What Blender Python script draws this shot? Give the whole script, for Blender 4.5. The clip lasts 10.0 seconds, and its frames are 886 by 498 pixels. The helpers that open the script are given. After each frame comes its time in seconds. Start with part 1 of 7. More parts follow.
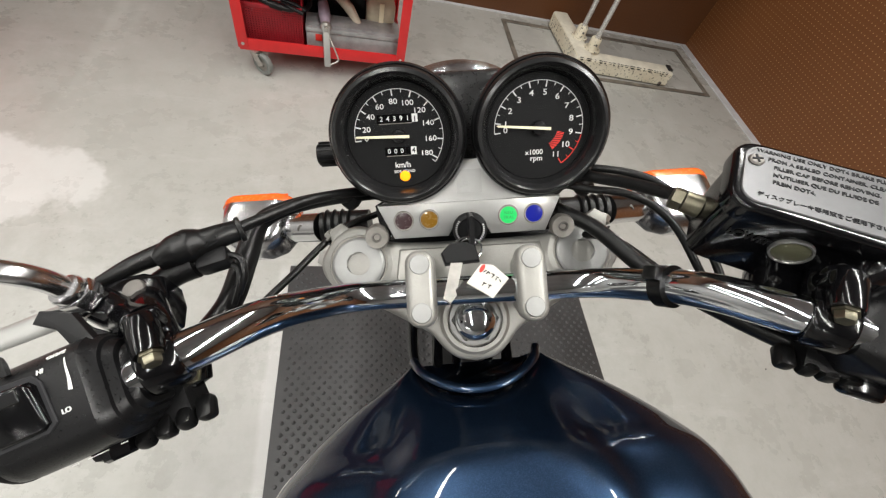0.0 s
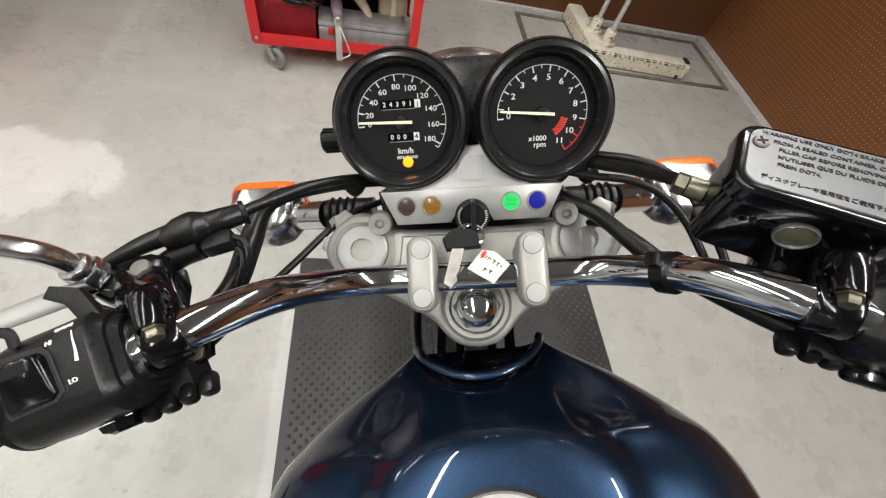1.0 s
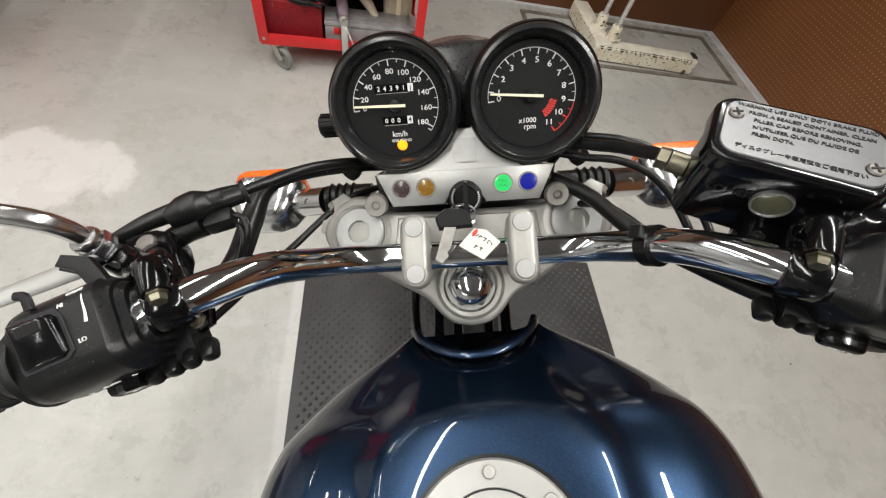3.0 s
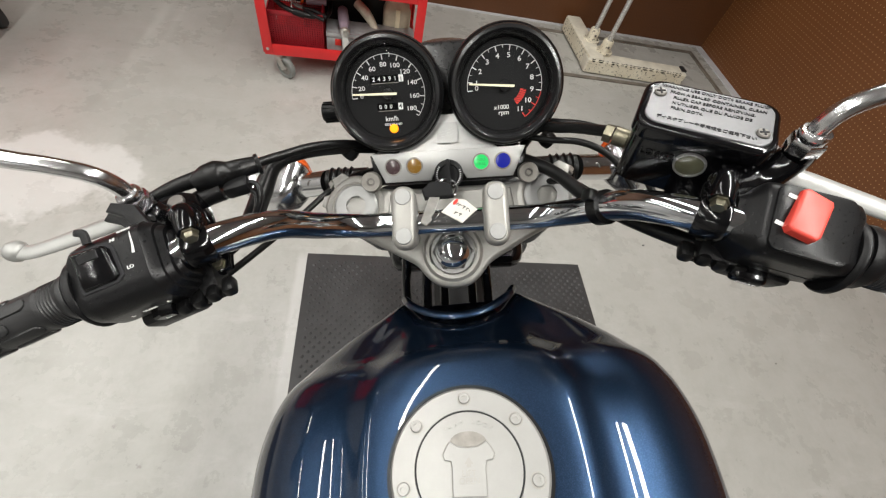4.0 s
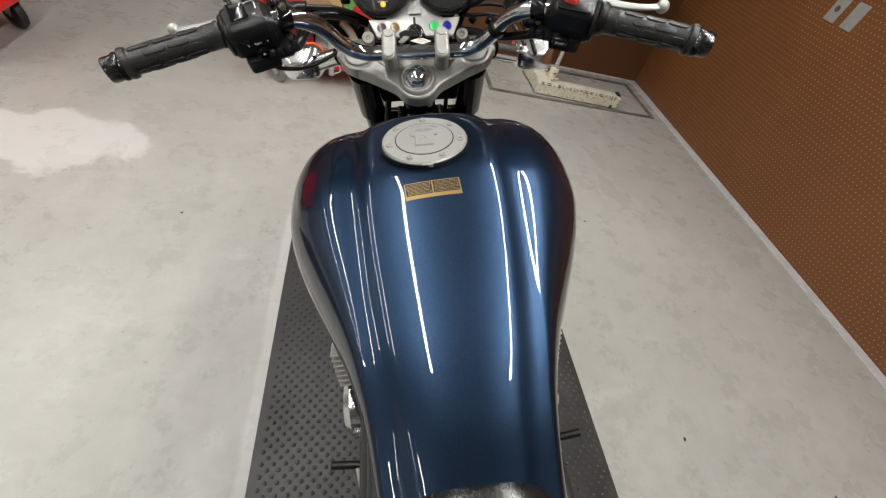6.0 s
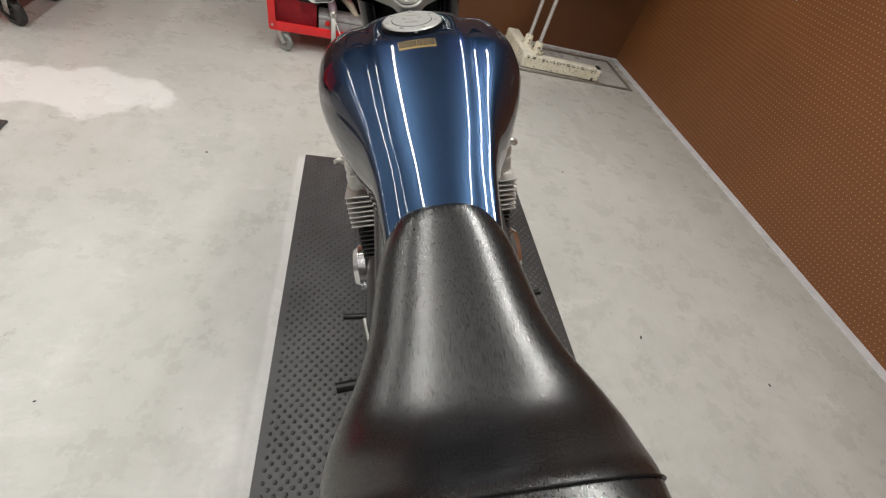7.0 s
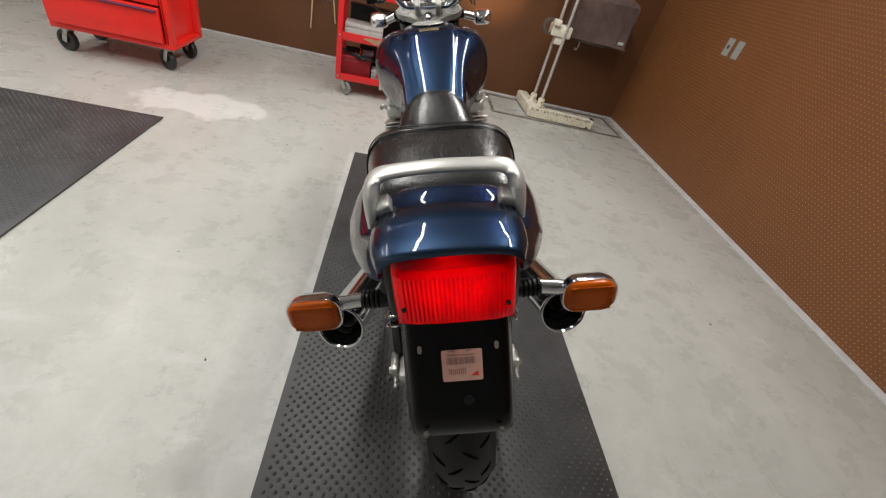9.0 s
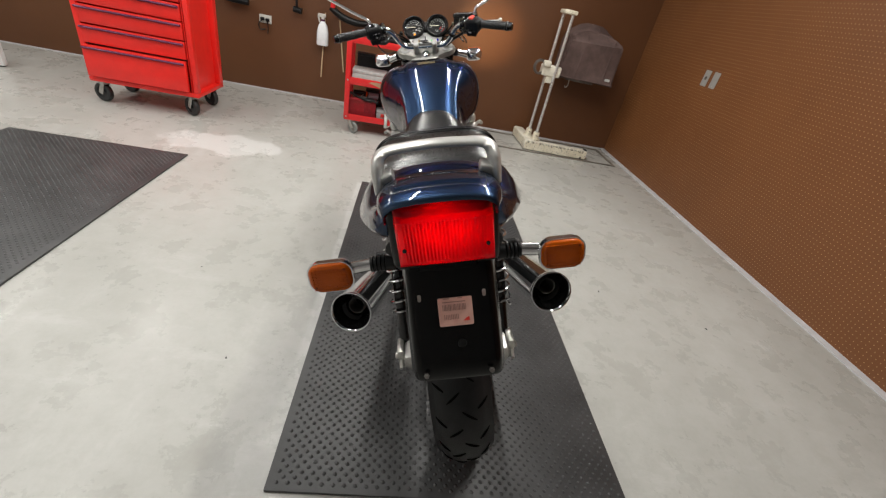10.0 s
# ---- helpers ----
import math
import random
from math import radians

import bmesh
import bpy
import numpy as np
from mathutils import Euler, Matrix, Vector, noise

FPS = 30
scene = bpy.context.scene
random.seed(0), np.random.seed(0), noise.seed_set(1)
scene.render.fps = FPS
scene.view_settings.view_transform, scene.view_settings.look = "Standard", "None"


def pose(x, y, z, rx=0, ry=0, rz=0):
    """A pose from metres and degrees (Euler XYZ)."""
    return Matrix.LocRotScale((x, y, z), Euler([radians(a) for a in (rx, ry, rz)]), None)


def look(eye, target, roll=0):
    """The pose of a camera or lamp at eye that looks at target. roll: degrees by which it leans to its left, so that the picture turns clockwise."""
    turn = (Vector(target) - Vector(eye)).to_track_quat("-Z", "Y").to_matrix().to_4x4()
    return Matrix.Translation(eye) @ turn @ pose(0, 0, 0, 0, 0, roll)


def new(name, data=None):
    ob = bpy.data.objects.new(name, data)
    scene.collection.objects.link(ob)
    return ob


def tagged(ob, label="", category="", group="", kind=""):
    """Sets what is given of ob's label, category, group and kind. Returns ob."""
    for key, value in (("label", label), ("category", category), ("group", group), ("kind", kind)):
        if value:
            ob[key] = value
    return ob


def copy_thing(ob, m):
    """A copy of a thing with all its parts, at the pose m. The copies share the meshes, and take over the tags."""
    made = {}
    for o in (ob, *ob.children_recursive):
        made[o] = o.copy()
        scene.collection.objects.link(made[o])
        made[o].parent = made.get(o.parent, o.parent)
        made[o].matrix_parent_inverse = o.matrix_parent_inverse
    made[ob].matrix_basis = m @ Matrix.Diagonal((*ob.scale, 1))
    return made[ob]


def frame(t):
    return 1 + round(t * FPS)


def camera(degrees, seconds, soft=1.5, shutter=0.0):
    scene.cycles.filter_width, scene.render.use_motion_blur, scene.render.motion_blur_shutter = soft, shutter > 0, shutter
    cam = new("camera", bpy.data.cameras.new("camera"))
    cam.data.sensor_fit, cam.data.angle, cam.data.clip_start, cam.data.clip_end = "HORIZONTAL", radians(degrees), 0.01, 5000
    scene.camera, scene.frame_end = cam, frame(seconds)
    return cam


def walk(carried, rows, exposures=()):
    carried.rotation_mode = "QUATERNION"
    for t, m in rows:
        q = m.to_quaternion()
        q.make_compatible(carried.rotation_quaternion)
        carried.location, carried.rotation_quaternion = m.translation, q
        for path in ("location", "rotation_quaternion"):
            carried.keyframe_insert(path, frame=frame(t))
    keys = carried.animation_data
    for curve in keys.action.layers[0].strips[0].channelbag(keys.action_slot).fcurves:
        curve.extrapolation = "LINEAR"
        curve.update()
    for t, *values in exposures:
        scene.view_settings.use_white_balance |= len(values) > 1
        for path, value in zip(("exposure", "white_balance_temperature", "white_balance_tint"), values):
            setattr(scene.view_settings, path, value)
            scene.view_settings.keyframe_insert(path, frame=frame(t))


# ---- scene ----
cam = camera(95.7, 10.0, soft=1.25)
PATH = [
    (0, (-0.34, 0.02, 1.286), (0.124, 1.094, -0.336), 21.3),
    (0.5, (-0.334, 0.015, 1.286), (0.08, 1.085, -0.352), 19.8),
    (1, (-0.332, 0.012, 1.284), (0.076, 1.074, -0.361), 19.9),
    (1.5, (-0.331, 0.012, 1.282), (0.08, 1.073, -0.362), 20.1),
    (2, (-0.331, 0.007, 1.283), (0.06, 1.069, -0.366), 19.3),
    (2.5, (-0.324, 0.002, 1.284), (0.043, 1.059, -0.374), 18.1),
    (3.8, (-0.318, -0.055, 1.3), (0.05, 1.047, -0.328), 17.6),
    (4, (-0.316, -0.073, 1.307), (0.056, 1.042, -0.311), 17.8),
    (4.5, (-0.324, -0.129, 1.314), (0.095, 1.069, -0.232), 18.8),
    (5, (-0.344, -0.216, 1.311), (0.157, 1.019, -0.18), 20.0),
    (5.5, (-0.352, -0.34, 1.313), (0.158, 0.932, -0.143), 20.0),
    (6, (-0.335, -0.513, 1.291), (0.157, 0.771, -0.161), 19.7),
    (6.2, (-0.334, -0.587, 1.287), (0.149, 0.699, -0.167), 19.2),
    (7.3, (-0.35, -1.033, 1.281), (0.157, 0.245, -0.173), 19.7),
    (7.5, (-0.339, -1.127, 1.282), (0.143, 0.186, -0.148), 18.9),
    (8, (-0.33, -1.356, 1.288), (0.093, 0.056, -0.064), 17.3),
    (8.5, (-0.324, -1.577, 1.259), (0.079, -0.102, -0.03), 16.5),
    (9, (-0.305, -1.737, 1.251), (0.025, -0.177, 0.044), 15.7),
    (9.5, (-0.293, -1.862, 1.23), (-0.02, -0.231, 0.105), 13.9),
    (10, (-0.283, -1.929, 1.218), (-0.014, -0.247, 0.17), 12.5),
]
walk(cam, [(t, look(eye, target, roll)) for t, eye, target, roll in PATH],
     exposures=[(0, 0.03), (2.5, -0.01), (4, -0.06), (5.5, -0.14), (6.2, -0.12), (7.5, 0.0), (8, -0.08), (8.5, -0.05), (9.5, 0.02), (10, 0.05)])

# ---- world, lights, exposure ----
world = bpy.data.worlds.new("world")
scene.world = world
world.use_nodes = True
world.node_tree.nodes["Background"].inputs["Color"].default_value = (0.9, 0.95, 1.0, 1)
world.node_tree.nodes["Background"].inputs["Strength"].default_value = 0.02

ROOM_X0, ROOM_X1, ROOM_Y0, ROOM_Y1, ROOM_Z = -5.2, 2.2, -4.6, 2.88, 2.75
TUBE_ROWS = (-4.25, -2.7, -1.12, 0.47)      # x of the fluorescent lamp rows; -4.25 is added fill, the rest inferred from reflections
# lamps at y -3.95 and 1.62 are added fill, with no known source
TUBE_YS = (-3.95, -0.82, 0.4, 1.62)
TUBE_W = 19.6


def lamp(name, kind, power, m, colour=(1, 1, 1)):
    d = bpy.data.lights.new(name, kind)
    d.energy, d.color = power, colour
    ob = new(name, d)
    ob.matrix_world = m
    return ob


for tx, tw in zip(TUBE_ROWS, (0.8, 0.73, 0.88, 1.55)):
    for ty in TUBE_YS:
        if ty < -3 and tx > -2:
            continue
        li = lamp("tube_light", "AREA", TUBE_W * (tw if ty < 1 else 0.45 if -2 < tx < 0 else min(tw, 1.15)), pose(tx, ty, ROOM_Z - 0.105), (1.0, 0.985, 0.935))
        li.data.shape, li.data.size, li.data.size_y = "RECTANGLE", 0.05, 1.2

# ---- materials ----


def nodes(name):
    m = bpy.data.materials.new(name)
    m.use_nodes = True
    nt = m.node_tree
    return m, nt, nt.nodes["Principled BSDF"]


def node(nt, kind, **sets):
    n = nt.nodes.new(kind)
    for k, v in sets.items():
        if k in n.inputs:
            n.inputs[k].default_value = v
    return n


def noise_tex(nt, scale, detail=4.0, rough=0.55, coord="Object", stretch=None):
    co = nt.nodes.new("ShaderNodeTexCoord")
    n = node(nt, "ShaderNodeTexNoise", Scale=scale, Detail=detail, Roughness=rough)
    if stretch:
        mp = nt.nodes.new("ShaderNodeMapping")
        mp.inputs["Scale"].default_value = stretch
        nt.links.new(co.outputs[coord], mp.inputs["Vector"])
        nt.links.new(mp.outputs["Vector"], n.inputs["Vector"])
    else:
        nt.links.new(co.outputs[coord], n.inputs["Vector"])
    return n


def ramp(nt, src, lo, hi, a, b):
    r = nt.nodes.new("ShaderNodeMapRange")
    r.inputs["From Min"].default_value, r.inputs["From Max"].default_value = lo, hi
    r.inputs["To Min"].default_value, r.inputs["To Max"].default_value = a, b
    nt.links.new(src, r.inputs["Value"])
    return r.outputs["Result"]


def mix(nt, fac, a, b):
    m = nt.nodes.new("ShaderNodeMix")
    m.data_type = "RGBA"
    if isinstance(fac, float):
        m.inputs[0].default_value = fac
    else:
        nt.links.new(fac, m.inputs[0])
    for i, v in ((6, a), (7, b)):
        if isinstance(v, tuple):
            m.inputs[i].default_value = (*v, 1) if len(v) == 3 else v
        else:
            nt.links.new(v, m.inputs[i])
    return m.outputs[2]


def surface(name, col, rough=0.5, metal=0.0, vary=0.12, scale=25.0, fine=300.0, bump=0.0, wear=0.06, coat=0.0, coat_rough=0.03, spec=0.5, stretch=None):
    """A painted, moulded or metal surface: colour varied at a coarse scale, roughness and relief at a fine one."""
    m, nt, p = nodes(name)
    big = noise_tex(nt, scale, 5.0, 0.6)
    small = noise_tex(nt, fine, 3.0, 0.6, stretch=stretch)
    dark = tuple(c * (1 - vary) for c in col)
    light = tuple(min(1.0, c * (1 + vary)) for c in col)
    nt.links.new(mix(nt, ramp(nt, big.outputs["Fac"], 0.35, 0.65, 0, 1), dark, light), p.inputs["Base Color"])
    nt.links.new(ramp(nt, small.outputs["Fac"], 0.3, 0.7, max(0.02, rough - wear), min(1, rough + wear)), p.inputs["Roughness"])
    p.inputs["Metallic"].default_value = metal
    p.inputs["Specular IOR Level"].default_value = spec
    p.inputs["Coat Weight"].default_value, p.inputs["Coat Roughness"].default_value = coat, coat_rough
    if bump:
        b = node(nt, "ShaderNodeBump", Strength=bump, Distance=0.002)
        nt.links.new(small.outputs["Fac"], b.inputs["Height"])
        nt.links.new(b.outputs["Normal"], p.inputs["Normal"])
    return m


def glowing(name, col, strength, base=None):
    m, nt, p = nodes(name)
    p.inputs["Base Color"].default_value = (*(base or col), 1)
    p.inputs["Emission Color"].default_value = (*col, 1)
    p.inputs["Emission Strength"].default_value = strength
    p.inputs["Roughness"].default_value = 0.2
    return m


def concrete_mat():
    m, nt, p = nodes("floor_concrete")
    a = noise_tex(nt, 0.9, 8.0, 0.62)
    b = noise_tex(nt, 4.5, 8.0, 0.7)
    c = noise_tex(nt, 60.0, 4.0, 0.6)
    s = noise_tex(nt, 2.4, 6.0, 0.7, stretch=(2.6, 0.8, 1.0))
    base = mix(nt, ramp(nt, a.outputs["Fac"], 0.35, 0.65, 0, 1), (0.400, 0.397, 0.373), (0.461, 0.458, 0.435))
    base = mix(nt, ramp(nt, b.outputs["Fac"], 0.42, 0.7, 0, 0.45), base, (0.329, 0.324, 0.299))
    base = mix(nt, ramp(nt, s.outputs["Fac"], 0.54, 0.72, 0, 0.4), base, (0.536, 0.531, 0.512))
    base = mix(nt, ramp(nt, c.outputs["Fac"], 0.3, 0.7, 0, 0.12), base, (0.282, 0.273, 0.254))
    md = noise_tex(nt, 13.0, 7.0, 0.72)
    base = mix(nt, ramp(nt, md.outputs["Fac"], 0.46, 0.64, 0, 0.36), base, (0.315, 0.310, 0.282))
    # dark specks and short scuffs
    sp = noise_tex(nt, 7.0, 2.0, 0.5)
    sf = noise_tex(nt, 34.0, 3.0, 0.6)
    both_ = nt.nodes.new("ShaderNodeMath")
    both_.operation = "MULTIPLY"
    nt.links.new(ramp(nt, sp.outputs["Fac"], 0.6, 0.66, 0, 1), both_.inputs[0])
    nt.links.new(ramp(nt, sf.outputs["Fac"], 0.62, 0.7, 0, 0.55), both_.inputs[1])
    base = mix(nt, both_.outputs[0], base, (0.188, 0.174, 0.155))
    dr = noise_tex(nt, 3.2, 7.0, 0.75, stretch=(0.7, 2.2, 1.0))
    base = mix(nt, ramp(nt, dr.outputs["Fac"], 0.56, 0.65, 0, 0.3), base, (0.555, 0.550, 0.536))
    # light trowelled repair, with an uneven edge
    co = nt.nodes.new("ShaderNodeTexCoord")
    wob = noise_tex(nt, 5.0, 4.0, 0.6)
    sub = nt.nodes.new("ShaderNodeVectorMath")
    sub.operation = "SUBTRACT"
    sub.inputs[1].default_value = (-1.62, 1.09, 0)
    nt.links.new(co.outputs["Object"], sub.inputs[0])
    mp = nt.nodes.new("ShaderNodeMapping")
    mp.inputs["Rotation"].default_value = (0, 0, radians(20))
    mp.inputs["Scale"].default_value = (2.1, 3.9, 0)
    nt.links.new(sub.outputs[0], mp.inputs["Vector"])
    ln = nt.nodes.new("ShaderNodeVectorMath")
    ln.operation = "LENGTH"
    nt.links.new(mp.outputs["Vector"], ln.inputs[0])
    add = nt.nodes.new("ShaderNodeMath")
    add.operation = "MULTIPLY_ADD"
    add.inputs[1].default_value = 1.5
    nt.links.new(wob.outputs["Fac"], add.inputs[0])
    nt.links.new(ln.outputs["Value"], add.inputs[2])
    base = mix(nt, ramp(nt, add.outputs[0], 1.46, 1.62, 0.6, 0.0), base, (0.66, 0.655, 0.645))
    # pale worn stripe along the mat's edge
    sx = nt.nodes.new("ShaderNodeSeparateXYZ")
    nt.links.new(co.outputs["Object"], sx.inputs[0])
    wv = nt.nodes.new("ShaderNodeMath")
    wv.operation = "MULTIPLY_ADD"
    wv.inputs[1].default_value = 0.03
    nt.links.new(wob.outputs["Fac"], wv.inputs[0])
    nt.links.new(sx.outputs["X"], wv.inputs[2])
    on = nt.nodes.new("ShaderNodeMath")
    on.operation = "MULTIPLY"
    nt.links.new(ramp(nt, wv.outputs[0], -0.556, -0.542, 0, 0.32), on.inputs[0])
    end = nt.nodes.new("ShaderNodeMath")
    end.operation = "MULTIPLY"
    nt.links.new(ramp(nt, sx.outputs["Y"], 0.75, 0.79, 1, 0), end.inputs[0])
    nt.links.new(ramp(nt, sx.outputs["Y"], -1.15, -0.5, 0, 1), end.inputs[1])
    nt.links.new(end.outputs[0], on.inputs[1])
    lim = nt.nodes.new("ShaderNodeMath")
    lim.operation = "MULTIPLY"
    nt.links.new(on.outputs[0], lim.inputs[0])
    nt.links.new(ramp(nt, sx.outputs["X"], -0.53, -0.5, 1, 0), lim.inputs[1])
    base = mix(nt, lim.outputs[0], base, (0.72, 0.715, 0.71))
    nt.links.new(base, p.inputs["Base Color"])
    nt.links.new(ramp(nt, b.outputs["Fac"], 0.32, 0.68, 0.42, 0.19), p.inputs["Roughness"])
    bp = node(nt, "ShaderNodeBump", Strength=0.12, Distance=0.01)
    nt.links.new(b.outputs["Fac"], bp.inputs["Height"])
    nt.links.new(bp.outputs["Normal"], p.inputs["Normal"])
    return m


def pegboard_mat(axis, hole=(0.5, 0.3, 0.13), light_level=1.0, show=0.6):
    """Brown hardboard with rows of small holes, 25 mm apart, in the plane of that axis and z."""
    m, nt, p = nodes("pegboard_" + axis)
    co = nt.nodes.new("ShaderNodeTexCoord")
    sep = nt.nodes.new("ShaderNodeSeparateXYZ")
    nt.links.new(co.outputs["Object"], sep.inputs[0])
    d = None
    for k in (axis.upper(), "Z"):
        f = nt.nodes.new("ShaderNodeMath")
        f.operation = "PINGPONG"
        f.inputs[1].default_value = 0.0125
        nt.links.new(sep.outputs[k], f.inputs[0])
        s = nt.nodes.new("ShaderNodeMath")
        s.operation = "MULTIPLY"
        nt.links.new(f.outputs[0], s.inputs[0])
        nt.links.new(f.outputs[0], s.inputs[1])
        if d is None:
            d = s
        else:
            e = nt.nodes.new("ShaderNodeMath")
            e.operation = "ADD"
            nt.links.new(d.outputs[0], e.inputs[0])
            nt.links.new(s.outputs[0], e.inputs[1])
            d = e
    big = noise_tex(nt, 1.3, 6.0, 0.6)
    fine = noise_tex(nt, 90.0, 4.0, 0.6)
    base = mix(nt, ramp(nt, big.outputs["Fac"], 0.3, 0.7, 0, 1), (0.19, 0.066, 0.018), (0.238, 0.086, 0.024))
    base = mix(nt, ramp(nt, fine.outputs["Fac"], 0.3, 0.7, 0, 0.25), base, (0.1, 0.04, 0.013))
    base = mix(nt, ramp(nt, d.outputs[0], 0.0021 ** 2, 0.003 ** 2, show, 0.0), base, hole)
    # whole board darkened in its colour, in place of weaker light on that wall
    base = mix(nt, 1.0 - light_level, base, (0.02, 0.008, 0.004))
    nt.links.new(base, p.inputs["Base Color"])
    p.inputs["Roughness"].default_value = 0.5
    b = node(nt, "ShaderNodeBump", Strength=0.1, Distance=0.002)
    nt.links.new(fine.outputs["Fac"], b.inputs["Height"])
    nt.links.new(b.outputs["Normal"], p.inputs["Normal"])
    return m


def chipped_mat():
    m, nt, p = nodes("chipped_cream_paint")
    a = noise_tex(nt, 62.0, 5.0, 0.66)
    b = noise_tex(nt, 9.0, 4.0, 0.6)
    base = mix(nt, ramp(nt, b.outputs["Fac"], 0.35, 0.65, 0, 1), (0.62, 0.56, 0.43), (0.74, 0.69, 0.56))
    base = mix(nt, ramp(nt, a.outputs["Fac"], 0.585, 0.61, 0, 1), base, (0.03, 0.026, 0.023))
    nt.links.new(base, p.inputs["Base Color"])
    p.inputs["Roughness"].default_value = 0.6
    return m


def tank_mat():
    """Dark blue metallic lacquer: fine flake under a clear coat."""
    m, nt, p = nodes("blue_metallic_lacquer")
    fl = node(nt, "ShaderNodeTexVoronoi", Scale=2600.0)
    co = nt.nodes.new("ShaderNodeTexCoord")
    nt.links.new(co.outputs["Object"], fl.inputs["Vector"])
    big = noise_tex(nt, 6.0, 3.0, 0.5)
    base = mix(nt, ramp(nt, big.outputs["Fac"], 0.3, 0.7, 0, 1), (0.0145, 0.031, 0.063), (0.0175, 0.037, 0.074))
    hs = nt.nodes.new("ShaderNodeSeparateColor")
    nt.links.new(fl.outputs["Color"], hs.inputs[0])
    base = mix(nt, ramp(nt, hs.outputs[0], 0.55, 1.0, 0.0, 0.45), base, (0.05, 0.088, 0.168))
    nt.links.new(base, p.inputs["Base Color"])
    p.inputs["Metallic"].default_value, p.inputs["Roughness"].default_value = 0.92, 0.35
    p.inputs["Specular Tint"].default_value = (0.16, 0.05, 0.19, 1)
    p.inputs["Coat Weight"].default_value, p.inputs["Coat Roughness"].default_value = 1.0, 0.015
    p.inputs["Coat IOR"].default_value = 1.47
    return m


def vinyl_mat():
    m, nt, p = nodes("black_grained_vinyl")
    v = noise_tex(nt, 760.0, 5.0, 0.6, stretch=(1.0, 0.07, 1.0))
    big = noise_tex(nt, 14.0, 5.0, 0.6)
    nt.links.new(mix(nt, ramp(nt, big.outputs["Fac"], 0.3, 0.7, 0, 1), (0.0035, 0.0035, 0.004), (0.006, 0.006, 0.0065)), p.inputs["Base Color"])
    nt.links.new(ramp(nt, v.outputs["Fac"], 0.3, 0.7, 0.25, 0.32), p.inputs["Roughness"])
    p.inputs["Specular IOR Level"].default_value = 0.75
    b = node(nt, "ShaderNodeBump", Strength=0.065, Distance=0.0006)
    nt.links.new(v.outputs["Fac"], b.inputs["Height"])
    nt.links.new(b.outputs["Normal"], p.inputs["Normal"])
    return m


def lens_mat(name, col, rough=0.12):
    """Coloured lamp plastic that passes light diffusely and has a gloss of its own."""
    m, nt, p = nodes(name)
    tr = nt.nodes.new("ShaderNodeBsdfTranslucent")
    tr.inputs["Color"].default_value = (*col, 1)
    p.inputs["Base Color"].default_value = (*(c * 0.55 for c in col), 1)
    p.inputs["Roughness"].default_value = rough
    p.inputs["Specular IOR Level"].default_value = 0.25
    ms = nt.nodes.new("ShaderNodeMixShader")
    ms.inputs[0].default_value = 0.56
    nt.links.new(p.outputs[0], ms.inputs[1])
    nt.links.new(tr.outputs[0], ms.inputs[2])
    nt.links.new(ms.outputs[0], nt.nodes["Material Output"].inputs["Surface"])
    return m


def glass_mat():
    m, nt, p = nodes("clear_glass")
    tr = nt.nodes.new("ShaderNodeBsdfTransparent")
    gl = node(nt, "ShaderNodeBsdfGlossy", Roughness=0.02)
    fr = node(nt, "ShaderNodeFresnel", IOR=1.15)
    ms = nt.nodes.new("ShaderNodeMixShader")
    nt.links.new(fr.outputs[0], ms.inputs[0])
    nt.links.new(tr.outputs[0], ms.inputs[1])
    nt.links.new(gl.outputs[0], ms.inputs[2])
    nt.links.new(ms.outputs[0], nt.nodes["Material Output"].inputs["Surface"])
    return m


# north board coloured darker than the east one to stand for dimmer light
CONCRETE, PEG_X, PEG_Y = concrete_mat(), pegboard_mat("x", light_level=0.47, show=0.12), pegboard_mat("y", light_level=0.76, show=0.85, hole=(0.62, 0.4, 0.2))
WHITE_PAINT = surface("white_wall_paint", (0.72, 0.72, 0.71), 0.6, scale=3, fine=80, bump=0.05)
CEILING_GREY = surface("grey_ceiling_paint", (0.27, 0.27, 0.275), 0.7, scale=3, fine=80, bump=0.05)
PALE_WALL = surface("pale_grey_wall_paint", (0.46, 0.46, 0.455), 0.6, scale=3, fine=80, bump=0.05)
FRAME_STEEL = surface("worn_channel_steel", (0.17, 0.15, 0.125), 0.55, 0.2, vary=0.35, scale=9)
GREY_LINE = surface("pale_grey_floor_paint", (0.53, 0.53, 0.55), 0.5, vary=0.1, scale=8, fine=60, bump=0.1)
STEEL_DARK = surface("dull_steel", (0.16, 0.15, 0.14), 0.5, 0.7, vary=0.3, scale=12)
MAT_RUBBER = surface("black_rubber_mat", (0.046, 0.046, 0.0475), 0.46, vary=0.25, scale=5, fine=200, bump=0.1, wear=0.1)
RED_PAINT = surface("red_enamel", (0.6, 0.013, 0.015), 0.34, vary=0.08, scale=10, coat=0.15)
RED_DARK = surface("dark_red_plastic", (0.3, 0.01, 0.018), 0.45, vary=0.15)
RED_CHEST = surface("orange_red_enamel", (0.8, 0.02, 0.014), 0.36, vary=0.06, scale=8, coat=0.12)
PURPLE_TRIM = surface("purple_anodised_trim", (0.1, 0.02, 0.07), 0.4, 0.3)
TYRE = surface("black_tyre_rubber", (0.011, 0.011, 0.0115), 0.5, vary=0.2, scale=30, fine=400, bump=0.15, spec=0.2)
GREY_RUBBER = surface("grey_caster_rubber", (0.19, 0.2, 0.19), 0.6)
CASTER_BLACK = surface("black_caster_rubber", (0.02, 0.02, 0.02), 0.55)
